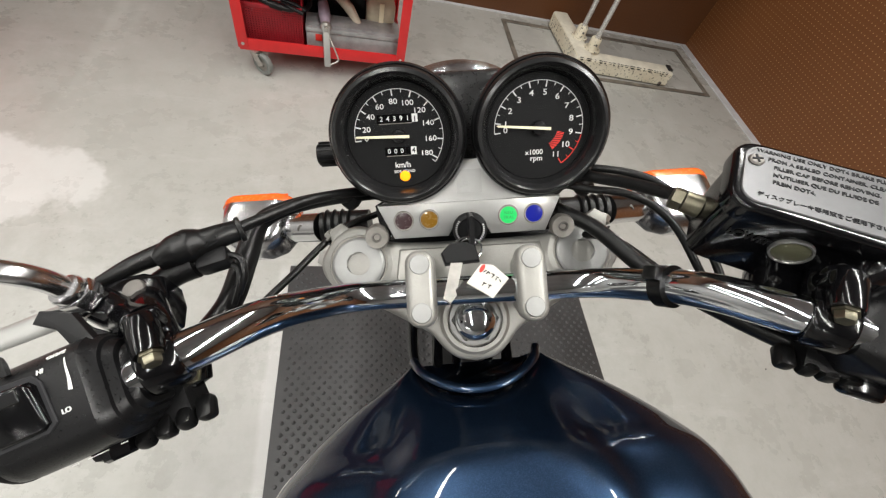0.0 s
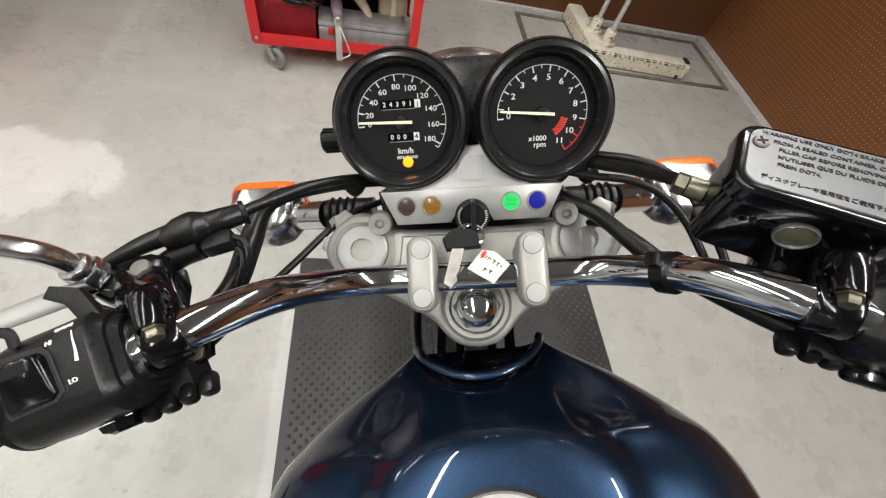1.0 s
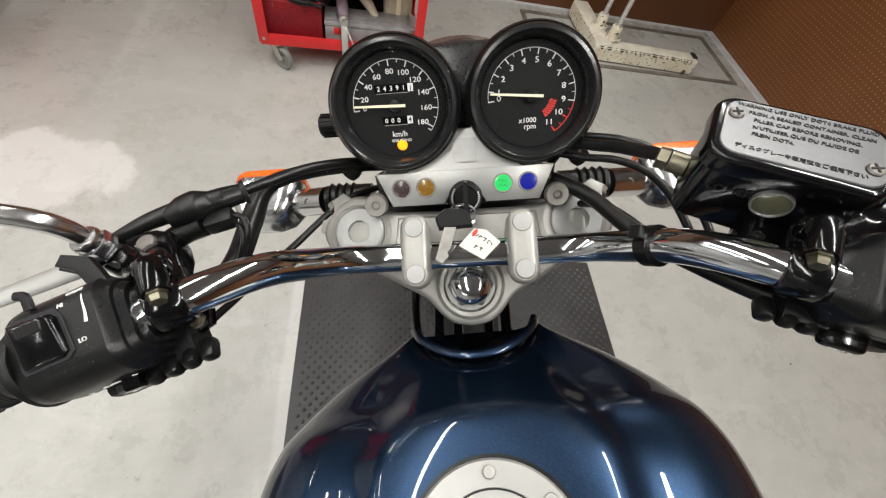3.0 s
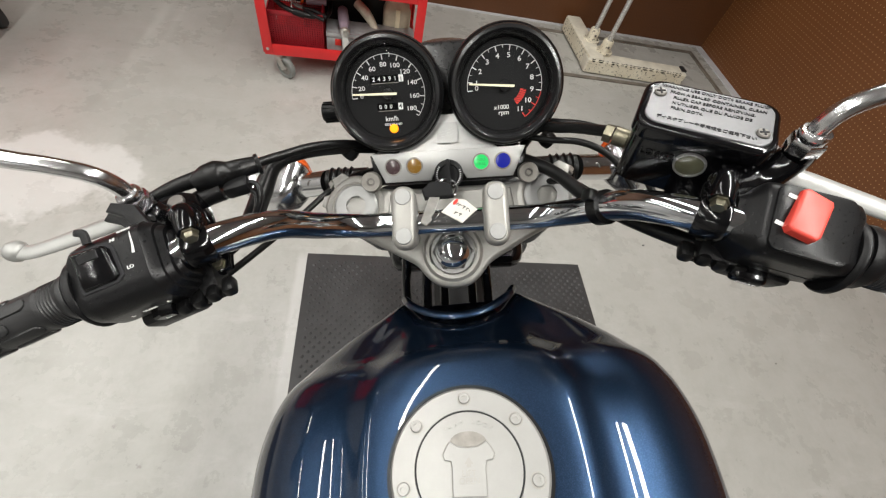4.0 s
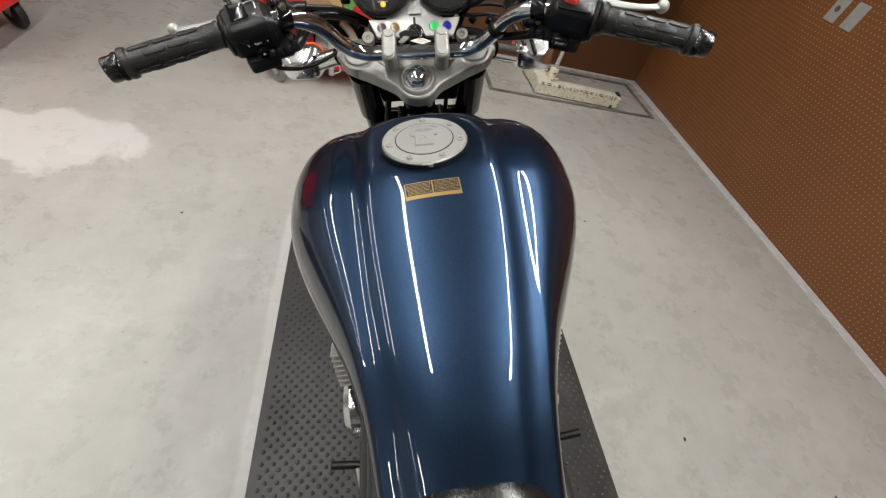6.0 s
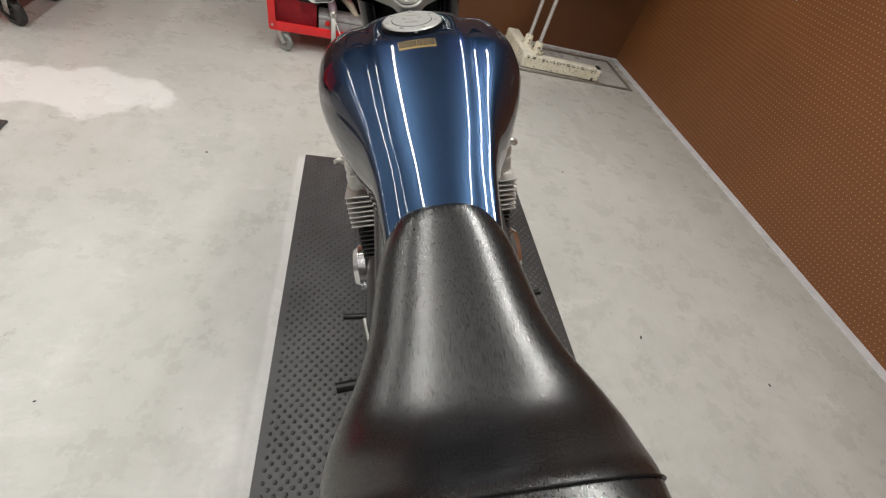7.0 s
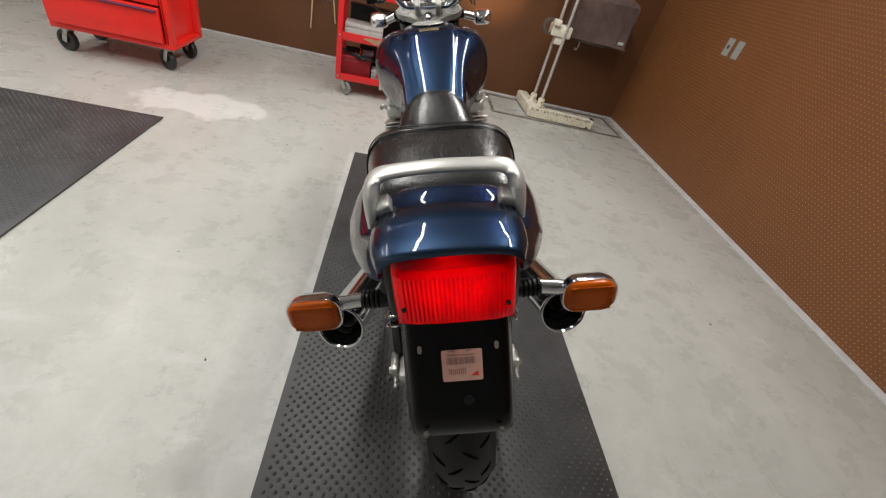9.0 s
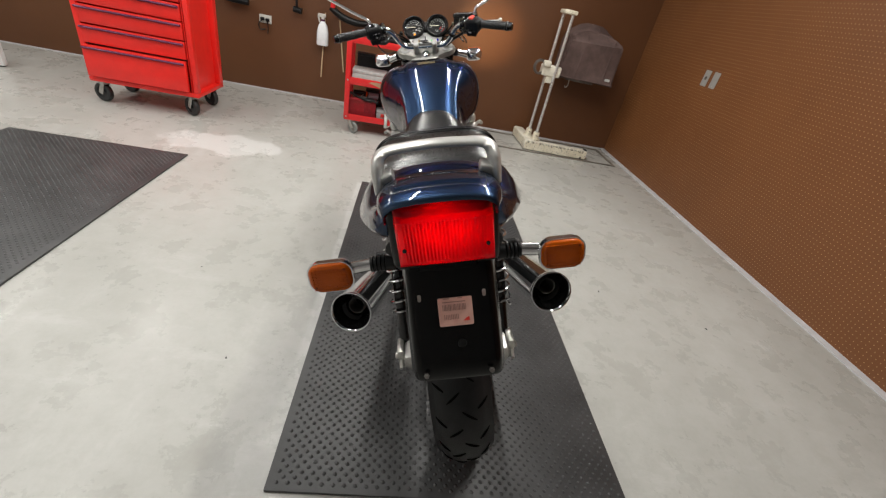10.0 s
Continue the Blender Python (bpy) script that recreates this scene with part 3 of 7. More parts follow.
def tank_ring(y):
    zt, w, zw, zb, p = TOP(y), WIDE(y), BULGE(y), LOW(y), PLATEAU(y)
    p = min(p, w * 0.55)
    dip = 0.005 * min(1.0, (w - p) / 0.08)
    half = [(f * p, zt - 0.0075 * f ** 2.3) for f in [k / 14 for k in range(14)]] + [(p, zt - 0.008), (p + 0.006, zt - 0.0105 - dip * 0.15), (p + 0.013, zt - 0.0122 - dip * 0.6), (p + 0.022, zt - 0.0132 - dip), (p + 0.031, zt - 0.0142 - dip * 1.1)]
    vx, vz = half[-1]
    for k in range(1, 9):
        a = math.pi / 2 * k / 8
        half.append((vx + (w - vx) * math.sin(a) ** 1.0, zw + (vz - zw) * (math.cos(a) if k < 8 else 0) ** 0.9))
    wb = 0.72 * w
    for k in range(1, 6):
        a = math.pi / 2 * k / 5
        half.append((wb + (w - wb) * math.cos(a), zw + (zb - zw) * math.sin(a)))
    half.append((wb * 0.5, zb))
    full = [(-x, z) for x, z in half[:0:-1]] + half
    out = []
    for x, z in full:
        back = 0.045 * max(0.0, 1 - (x / 0.068) ** 2) * min(1, max(0, (y - 0.06) / 0.1)) ** 1.2 if z > zw else 0.0
        # shallow dish round the filler cap
        if z > zw:
            r = math.hypot(x + 0.004, y + 0.042)
            z -= 0.0042 * max(0.0, 1 - max(0.0, r - 0.056) / 0.05) ** 2
        out.append((x, y - back, z))
    return out


ys = [-0.49 + 0.655 * i / 130 for i in range(131)]
tank = part("fuel_tank", rings([tank_ring(y) for y in ys]), BLUE, bike, "dark blue metallic fuel tank", angle=60)
# steel seam lip round the tank's neck
lip = [(-0.066, 0.155, 0.919), (-0.055, 0.135, 0.94), (-0.03, 0.117, 0.9505), (0, 0.111, 0.953), (0.03, 0.117, 0.9505), (0.055, 0.135, 0.94), (0.066, 0.155, 0.919)]
part("neck_lip", tube(lip, 0.0048, 10, 4, flat=0.75), BLUE, tank)

# filler cap, flush on the tank
CAPM = basis((-0.004, -0.042, 1.0222), (1, 0, 0), (0, 0.07, 1)) @ pose(0, 0, 0, 0, 0, -3) @ Matrix.Scale(0.94, 4)
cap = part("filler_cap", lathe([(0, -0.012), (0.0625, -0.012), (0.0625, 0.0005), (0.0605, 0.003), (0.043, 0.0035), (0.0425, 0.0022), (0.0417, 0.0022), (0.0412, 0.0042), (0.03, 0.0046), (0, 0.0048)], 64, CAPM), CAP_SILVER, bike, "satin silver filler cap with seven bolts")
part("cap_gasket", lathe([(0.062, -0.006), (0.0652, -0.006), (0.0652, 0.0006), (0.062, 0.0006), (0.062, -0.006)], 64, CAPM, False), BLACK_RUBBER, cap)
part("cap_joint", lathe([(0.0413, 0.003), (0.0426, 0.003), (0.0426, 0.0038), (0.0413, 0.0038), (0.0413, 0.003)], 64, CAPM, False), INK, cap)
for k in range(7):
    a = radians(92 + 360 / 7 * k)
    hole = CAPM @ at(0.0525 * math.cos(a), 0.0525 * math.sin(a), 0.0028)
    part("cap_bolt", join(lathe([(0, 0.0015), (0.0022, 0.0015), (0.0022, 0.0026), (0.0042, 0.0028), (0.0048, 0.0018), (0.005, 0.0)], 14, hole)), CAP_MARK, cap)
    part("bolt_seat", lathe([(0.0048, 0.0003), (0.0062, 0.0003), (0.0062, 0.0009), (0.0048, 0.0009), (0.0048, 0.0003)], 16, hole, False), ENGRAVED, cap)
part("cap_tab", box(0.016, 0.009, 0.005, CAPM @ at(0.003, -0.0605, -0.0008), 0.0012), CAP_SILVER, cap)
flap = [(-0.013, -0.019), (0.013, -0.019), (0.013, 0.0), (0.014, 0.005), (0.019, 0.006), (0.0205, 0.01), (0.0175, 0.016), (0.0145, 0.0195), (0.008, 0.0155), (0, 0.0145), (-0.008, 0.0155), (-0.0145, 0.0195), (-0.0175, 0.016), (-0.0205, 0.01), (-0.019, 0.006), (-0.014, 0.005), (-0.013, 0.0)]
part("key_flap", prism(flap, 0.0022, CAPM @ at(0, -0.001, 0.0046), 0.0006, 1), CAP_SILVER, cap, "satin silver key flap")
part("flap_edge", prism([(x * 1.04, y * 1.03) for x, y in flap], 0.0009, CAPM @ at(0, -0.001, 0.0046)), ENGRAVED, cap)
well = [(0.0148 * math.cos(radians(a)), 0.0175 + 0.0085 * math.sin(radians(a))) for a in range(0, 181, 15)] + [(-0.008, 0.0155), (0, 0.0142), (0.008, 0.0155)]
part("finger_well", prism(well, 0.0006, CAPM @ at(0, 0, 0.0046)), GREY_BUSH, cap)
part("cap_writing", join(text("LIFT", 0.0062, CAPM @ at(0, -0.0045, 0.007)), text("OPEN", 0.0062, CAPM @ at(0, -0.0098, 0.007)),
     prism([(-0.0035, 0.0), (0, 0.005), (0.0035, 0.0), (0.0017, 0.0), (0.0017, -0.0022), (-0.0017, -0.0022), (-0.0017, 0.0)], 0.0003, CAPM @ at(0, 0.002, 0.0068))), ENGRAVED, cap)
letters = []
for k, ch in enumerate("PUSH LOCK"):
    if ch != " ":
        a = radians(90 + (4 - k) * 8.4)
        letters.append(text(ch, 0.0052, CAPM @ at(0.0335 * math.cos(a), 0.0335 * math.sin(a), 0.0048, 0, 0, math.degrees(a) - 90)))
part("lock_writing", join(*letters), CAP_MARK, cap)

# caution label on the tank
def on_tank(x, y):
    """Height of the tank's middle panel, and its slope along y."""
    p = PLATEAU(y)
    f = abs(x) / p
    return TOP(y) - 0.007 * f ** 2


def patch(x0, x1, y0, y1, lift, nx=8, ny=4, turn=0.0, cx=0.0, cy=0.0):
    rows = []
    for j in range(ny + 1):
        row = []
        for i in range(nx + 1):
            x, y = x0 + (x1 - x0) * i / nx, y0 + (y1 - y0) * j / ny
            gx, gy = cx + x * math.cos(turn) - y * math.sin(turn), cy + x * math.sin(turn) + y * math.cos(turn)
            row.append((gx, gy, on_tank(gx, gy) + lift))
        rows.append(row)
    return rings(rows, False)


LCX, LCY, LT = -0.002, -0.140, radians(2.5)
label = part("caution_label", patch(-0.0345, 0.0345, -0.0125, 0.0125, 0.0006, turn=LT, cx=LCX, cy=LCY), GOLD_FOIL, bike, "gold foil caution label")
rng = random.Random(5)
lines = []
for x0, x1 in ((-0.0325, -0.0015), (0.0015, 0.0325)):
    for k in range(8):
        x = x0 + rng.uniform(0, 0.002)
        while x < x1 - 0.002:
            e = min(x1, x + rng.uniform(0.002, 0.008))
            lines.append(patch(x, e, -0.0062 + 0.0021 * k, -0.0055 + 0.0021 * k, 0.0014, 3, 1, LT, LCX, LCY))
            x = e + rng.uniform(0.0004, 0.0012)
part("label_panel", join(*[patch(x0, x1, -0.0072, 0.0112, 0.0009, 4, 2, LT, LCX, LCY) for x0, x1 in ((-0.033, -0.0008), (0.0008, 0.033))]), INK, label, "dark printed panels")
part("label_print", join(*lines), GOLD_FOIL, label)

# seat


def dome(y, w, zt, zb, n, pts=26):
    row = []
    for k in range(pts):
        a = math.pi * k / (pts - 1)
        c, s = math.cos(a), math.sin(a)
        row.append((w * math.copysign(abs(c) ** (2 / n), c), y, zb + (zt - zb) * abs(s) ** (2 / n)))
    return row


def lofted(table, step, n0, n1):
    g = [curve_of([(-r[0], r[k]) for r in table]) for k in (1, 2, 3)]
    y0, y1 = -table[0][0], -table[-1][0]
    out = []
    for i in range(step + 1):
        s = y0 + (y1 - y0) * i / step
        out.append(dome(-s, g[0](s), g[1](s), g[2](s), n0 + (n1 - n0) * i / step))
    return out


seat = part("seat", rings(lofted([(-0.425, 0.06, 0.868, 0.8), (-0.434, 0.084, 0.893, 0.785), (-0.45, 0.1, 0.905, 0.77), (-0.49, 0.117, 0.899, 0.758), (-0.55, 0.128, 0.879, 0.755), (-0.61, 0.137, 0.866, 0.755), (-0.67, 0.153, 0.861, 0.758), (-0.73, 0.175, 0.864, 0.77), (-0.775, 0.184, 0.884, 0.78), (-0.81, 0.182, 0.918, 0.785), (-0.835, 0.178, 0.946, 0.79), (-0.86, 0.174, 0.957, 0.795), (-0.886, 0.172, 0.961, 0.8), (-0.892, 0.166, 0.953, 0.8)], 60, 2.7, 3.9)), VINYL, bike, "black grained vinyl dual seat with a raised rear pad", angle=75)
part("pillion_pad", rings(lofted([(-0.888, 0.163, 0.951, 0.81), (-0.895, 0.168, 0.9575, 0.81), (-0.93, 0.163, 0.96, 0.815), (-0.98, 0.1545, 0.9615, 0.82), (-1.03, 0.148, 0.9615, 0.825), (-1.058, 0.145, 0.9605, 0.83), (-1.078, 0.144, 0.957, 0.83), (-1.098, 0.1425, 0.947, 0.83), (-1.116, 0.141, 0.929, 0.832), (-1.129, 0.139, 0.905, 0.835), (-1.138, 0.135, 0.86, 0.84)], 72, 3.9, 6.0)), VINYL, seat, angle=75)
# stitched band and seams across the step
for yy, rr in ((-0.8905, 0.0024), (-0.846, 0.0014)):
    g = dome(yy, 0.172 if yy < -0.88 else 0.1765, 0.962 if yy < -0.88 else 0.9535, 0.8, 3.8, 40)
    part("seam", tube(g[2:-2], rr, 6, 1), BLACK_RUBBER, seat)

# tail: cowl between the side panels
def cowl_row(y):
    t = (-y - 1.166) / 0.183
    zt = curve_of([(0.0, 0.975), (0.045, 0.984), (0.12, 0.988), (0.24, 0.9885), (0.34, 0.9872), (0.4, 0.988), (0.5, 0.991), (0.65, 0.994), (0.82, 0.9955), (0.92, 0.9955), (1.0, 0.993)])(t)
    w = curve_of([(0.0, 0.1), (0.1, 0.105), (0.22, 0.109), (0.36, 0.111), (0.5, 0.112), (0.8, 0.107), (1.0, 0.096)])(t)
    prof = [(0, 0), (0.2, -0.0005), (0.4, -0.002), (0.6, -0.005), (0.76, -0.0095), (0.86, -0.0155), (0.94, -0.025), (0.985, -0.037), (1.0, -0.05), (1.0, -0.062)]
    half = [(f * w, y, zt + d * (1 - 0.5 * t)) for f, d in prof]
    return [(-x, yy, z) for x, yy, z in half[:0:-1]] + half


cy_s = [-1.166 - 0.183 * i / 30 for i in range(31)]
rear = [cowl_row(y) for y in cy_s]
lip_row = [(x * 0.985, -1.3535, z - 0.005) for x, y, z in rear[-1]]
low_row = [(x * 0.975, -1.354, min(z - 0.009, 0.987)) for x, y, z in rear[-1]]
under = [(x * 0.94, -1.346, min(z - 0.012, 0.983)) for x, y, z in rear[-1]]
fold = [(x * 0.99, -1.165, z - 0.02) for x, y, z in rear[0]]
cowl = part("tail_cowl", rings([fold] + rear + [lip_row, low_row, under], False), BLUE, bike, "dark blue metallic tail cowl", angle=50)


for k in (5, 13):
    part("panel_gap", tube([rear[i][k] for i in range(5, 31)], 0.0008, 6, 1), INK, cowl)


def side_panel(s):
    tab = [(-0.52, 0.115, 0.75, 0.035, 0.02), (-0.62, 0.138, 0.758, 0.045, 0.03), (-0.75, 0.178, 0.775, 0.06, 0.035), (-0.88, 0.201, 0.8, 0.08, 0.045), (-1.0, 0.202, 0.825, 0.084, 0.05), (-1.1, 0.186, 0.85, 0.062, 0.05), (-1.19, 0.164, 0.88, 0.036, 0.04), (-1.26, 0.14, 0.902, 0.044, 0.03), (-1.295, 0.124, 0.915, 0.032, 0.02), (-1.31, 0.114, 0.92, 0.018, 0.01)]
    rows = []
    for i in range(46):
        y = -0.52 - (1.31 - 0.52) * i / 45
        ox, oz, h, th = (curve_of([(-r[0], r[k]) for r in tab])(-y) for k in (1, 2, 3, 4))
        row = []
        for k in range(18):
            a = 2 * math.pi * k / 18
            c, q = math.cos(a), math.sin(a)
            x = ox - th + th * math.copysign(abs(c) ** 0.75, c) * (1 if c > 0 else 0.6)
            z = oz + h * math.copysign(abs(q) ** 0.8, q) * (1 if q > 0 else 0.62)
            x -= 0.44 * max(0, z - oz) * (1 if c > 0 else 1)
            x -= 0.42 * max(0, oz - z)
            row.append((s * x, y, z))
        rows.append(row)
    part("side_panel", rings(rows), BLUE, bike, "dark blue metallic side panel", angle=60)


both(side_panel)

# grab rail of cast aluminium
rail_half = [(-0.113, -1.245, 0.957), (-0.1105, -1.233, 0.975), (-0.1085, -1.22, 0.995), (-0.1055, -1.208, 1.0115), (-0.0965, -1.2015, 1.0205), (-0.079, -1.2, 1.025), (-0.047, -1.199, 1.0272)]
rail_line = rail_half + [(0, -1.1995, 1.0292)] + [(-x, y, z) for x, y, z in rail_half[::-1]]
rail_r = [0.009, 0.02, 0.027, 0.0255, 0.0215, 0.0185, 0.0175]
rail = part("grab_rail", tube(rail_line, rail_r + [0.0175] + rail_r[::-1], 20, 6, flat=0.46, across=(0, 1, 0)), RAIL, bike, "silver cast aluminium grab rail")
both(lambda s: part("rail_foot", box(0.034, 0.03, 0.017, at(s * 0.096, -1.226, 0.984, 12, s * 20, 0), 0.004, 3), RAIL, rail))

# black inner shell between the panels, carrying the lamp
part("tail_shell", join(box(0.2, 0.1, 0.13, at(0.002, -1.268, 0.895), 0.015, 3), box(0.16, 0.06, 0.06, at(0.002, -1.27, 0.82), 0.012, 3)), BLACK_PLASTIC, bike, "black inner tail shell")
# tail lamp
LN = basis((0.004, -1.338, 0.9215), (1, 0, 0), (0, -1, 0.28))
lamp_body = part("tail_lamp", prism(rounded(0.15, 0.1, 0.012), 0.02, LN @ at(0, 0, -0.03)), REFLECTOR, bike, "lit red tail lamp with a ribbed lens")


def lens_shell():
    rows = []
    nx, ny = 56, 24
    for j in range(ny + 1):
        v = j / ny
        y = -0.0565 + 0.113 * v
        w = 0.0855 - 0.003 * (1 - v)
        row = []
        for i in range(nx + 1):
            u = -1 + 2 * i / nx
            edge = (1 - abs(u) ** 8) * (1 - abs(2 * v - 1) ** 8)
            z = 0.004 + 0.026 * edge * (1 - 0.25 * u * u)
            if v > 0.73:
                z -= 0.008 * min(1, (v - 0.73) / 0.04)
            elif 0.12 < v and abs(u) < 0.86:
                z += 0.0008 * (1 if i % 2 else -1)
            row.append((u * w, y, z))
        rows.append(row)
    return rings(rows, False)


lens = part("lens", lens_shell(), RED_LENS, lamp_body, "ribbed red lens", LN, angle=20)
lens.modifiers.new("thick", "SOLIDIFY").thickness = 0.002
both(lambda s: part("lens_screw", lathe([(0, 0), (0.0035, 0), (0.0035, 0.003), (0, 0.0035)], 12, LN @ at(s * 0.07, -0.022, 0.022)), BLACK_GLOSS, lamp_body))
part("bulb", lathe([(0, -0.012), (0.006, -0.01), (0.011, -0.002), (0.012, 0.004), (0.008, 0.01), (0, 0.012)], 16, LN @ at(0, -0.012, 0.006)), glowing("bulb_glow", (1.0, 0.9, 0.8), 6.0), lamp_body)
# unseen baffles added inside to dim the strip above the main part of the lens
for s, a, b in ((-1, 0.022, 0.064), (1, 0.016, 0.064)):
    part("light_baffle", box(b - a, 0.002, 0.026, LN @ at(s * (a + b) / 2, 0.0265, 0.0)), REFLECTOR, lamp_body)
for x in (-0.026, 0.026):
    tl = lamp("tail_light", "POINT", 0.1, bike.matrix_world @ LN @ at(x, 0.004, 0.004), (1.0, 0.9, 0.82))
    tl.data.shadow_soft_size = 0.012

# mudguard and number plate bracket
GN = basis((0.004, -1.343, 0.738), (1, 0, 0), (0, -1, 0.47))
def guard_skin():
    """A trough open towards the wheel: flat face, rounded flanges, slightly narrower at the foot."""
    rows = []
    for k in range(13):
        v = 0.128 - 0.26 * k / 12
        w = 0.086 + 0.004 * k / 12
        drop = 0.012 * max(0.0, (k - 10) / 2) ** 2
        prof = [(w + 0.012, -0.085), (w + 0.007, -0.04), (w, -0.012), (w - 0.004, -0.002), (w - 0.011, 0.004), (w - 0.02, 0.006), (0.03, 0.0068), (0, 0.007)]
        half = [(x, v, z - drop) for x, z in prof]
        rows.append([(-x, y, z) for x, y, z in half[:-1]] + half[::-1])
    foot = [(x * 0.97, y - 0.006, z - 0.006) for x, y, z in rows[-1]]
    lip = [(x * 0.95, y - 0.004, z - 0.02) for x, y, z in rows[-1]]
    bm = rings(rows + [foot, lip], False)
    bm.transform(GN)
    return bm


guard = part("rear_mudguard", guard_skin(), GUARD_BLACK, bike, "gloss black mudguard without a number plate")
part("upper_bracket", box(0.11, 0.03, 0.016, GN @ at(0, 0.105, 0.012), 0.004), GUARD_BLACK, guard)
both(lambda s: part("plate_bolt", bolt_head(0.0045, 0.006, GN @ at(s * 0.064, -0.118, 0.0076)), STEEL_DARK, guard))
part("grommet", lathe([(0, 0), (0.009, 0), (0.008, 0.003), (0, 0.004)], 16, GN @ at(0.012, -0.058, 0.0076)), BLACK_RUBBER, guard)
both(lambda s: part("bracket_slot", prism(rounded(0.007, 0.014, 0.0034), 0.0006, GN @ at(s * 0.062, 0.038, 0.0076)), GREY_BUSH, guard))
sticker = part("sticker", prism(rounded(0.066, 0.056, 0.003), 0.0008, GN @ at(0.005, 0.006, 0.0076)), PINK_LABEL, guard, "pale pink paper sticker with unreadable print")
SM = GN @ at(0.003, 0.009, 0.0088)
part("sticker_print", join(*[box(0.0011 + 0.0006 * (k % 3), 0.012, 0.0004, SM @ at(-0.022 + 0.0029 * k, 0.006, 0.0002)) for k in range(16)], *[box(0.0011, 0.010, 0.0004, SM @ at(-0.02 + 0.0033 * k, -0.013, 0.0002)) for k in range(9)],
     box(0.044, 0.002, 0.0004, SM @ at(0, 0.0165, 0.0002)), box(0.012, 0.002, 0.0004, SM @ at(-0.014, 0.0235, 0.0002)), box(0.008, 0.002, 0.0004, SM @ at(0.012, 0.0235, 0.0002))), surface("brown_print", (0.3, 0.17, 0.15), 0.6), sticker)
part("sticker_mark", prism([(-0.006, -0.004), (0.007, -0.004), (0.006, 0.004), (0.0, 0.001)], 0.0005, SM @ at(0.021, -0.018, 0.0)), PRINT_RED, sticker)


def indicator(s, cx, cy, cz, facing, lens_mat_, root, deep=1.0, w=0.08, h=0.056, label="chrome turn signal"):
    """A turn signal on its stalk. facing: -1 rear lens, 1 front lens."""
    c = Vector((s * cx, cy, cz))
    m = basis(c, (1, 0, 0), (0, facing, 0.03 if facing > 0 else 0.12))
    st = STEER if facing > 0 else Matrix()
    rows = []
    for k, (f, z) in enumerate([(1.0 if facing > 0 else 1.05, 0.0 if facing > 0 else 0.003), (1.01 if facing > 0 else 1.05, -0.012), (0.96, -0.028), (0.8, -0.042), (0.5, -0.052), (0.15, -0.056)]):
        rows.append([(x * f, y * f, z if facing > 0 else z * 0.72) for x, y in rounded(w, h, 0.0195 if facing > 0 else 0.024, 7)])
    body = part("turn_signal", rings(rows, True, True), STALK if facing > 0 else SMOKE_CHROME, bike, label, st @ m)
    lens_rows = [[(x * f * (1.0 if facing > 0 else 0.96), y * f * (1.0 if facing > 0 else 0.95), z * deep) for x, y in rounded(w, h, 0.0195 if facing > 0 else 0.024, 7)] for f, z in ((1.025, -0.004), (1.025, 0.007), (0.985, 0.0125), (0.9, 0.0165), (0.7, 0.019), (0.4, 0.0205), (0.1, 0.021))]
    ln = part("lens", rings(lens_rows), lens_mat_, body, "", st @ m)
    top = 0.0192 * deep
    grid = [box(w * 0.8, 0.0007, 0.0016, m @ at(0, -h * 0.36 + h * 0.12 * k, top)) for k in range(7)] + [box(0.0007, h * 0.74, 0.0016, m @ at(w * (-0.38 + 0.0845 * k), 0, top)) for k in range(10)]
    part("lens_ribs", join(*grid), lens_mat_, ln, "", st)
    for dx, dy in ((-0.36, -0.3), (0.36, 0.3)):
        part("lens_screw", lathe([(0, 0), (0.003, 0), (0.0028, 0.002), (0, 0.0025)], 10, m @ at(dx * w, dy * h, 0.017 * deep)), AMBER_DARK, ln, "", st)
    part("stalk", rod(c + Vector((-s * 0.03, -facing * 0.022, 0)), root, 0.0155 if facing > 0 else 0.0132, 20), SMOKE_CHROME, body, "", st)
    part("stalk_screw", lathe([(0, 0.0015), (0.0028, 0.001), (0.0034, 0.003), (0.0048, 0.0026), (0.0052, 0)], 14, basis(c.lerp(Vector(root), 0.72) + Vector((0, -facing * 0.012, 0.007)), (1, 0, 0), (0, -facing, 0.6))), STEEL_DARK, body, "", st)
    part("stalk_boot", join(rod(root, Vector(root) - Vector((s * 0.05, 0, 0)), 0.016, 16), *[lathe([(0.0162, -0.002), (0.0185, 0), (0.0162, 0.002)], 16, basis(Vector(root) - Vector((s * (0.006 + 0.008 * k), 0, 0)), (0, 1, 0), (1, 0, 0)), True) for k in range(4)]), BLACK_RUBBER, body, "", st)
    return body


both(lambda s: indicator(s, 0.237, -1.258, 0.794, -1, AMBER, (s * 0.157, -1.232, 0.797), 0.55, 0.089, 0.065))
both(lambda s: indicator(s, 0.231 if s > 0 else 0.225, 0.31, 0.984, 1, ORANGE, (s * 0.15, 0.275, 1.0), 0.55))


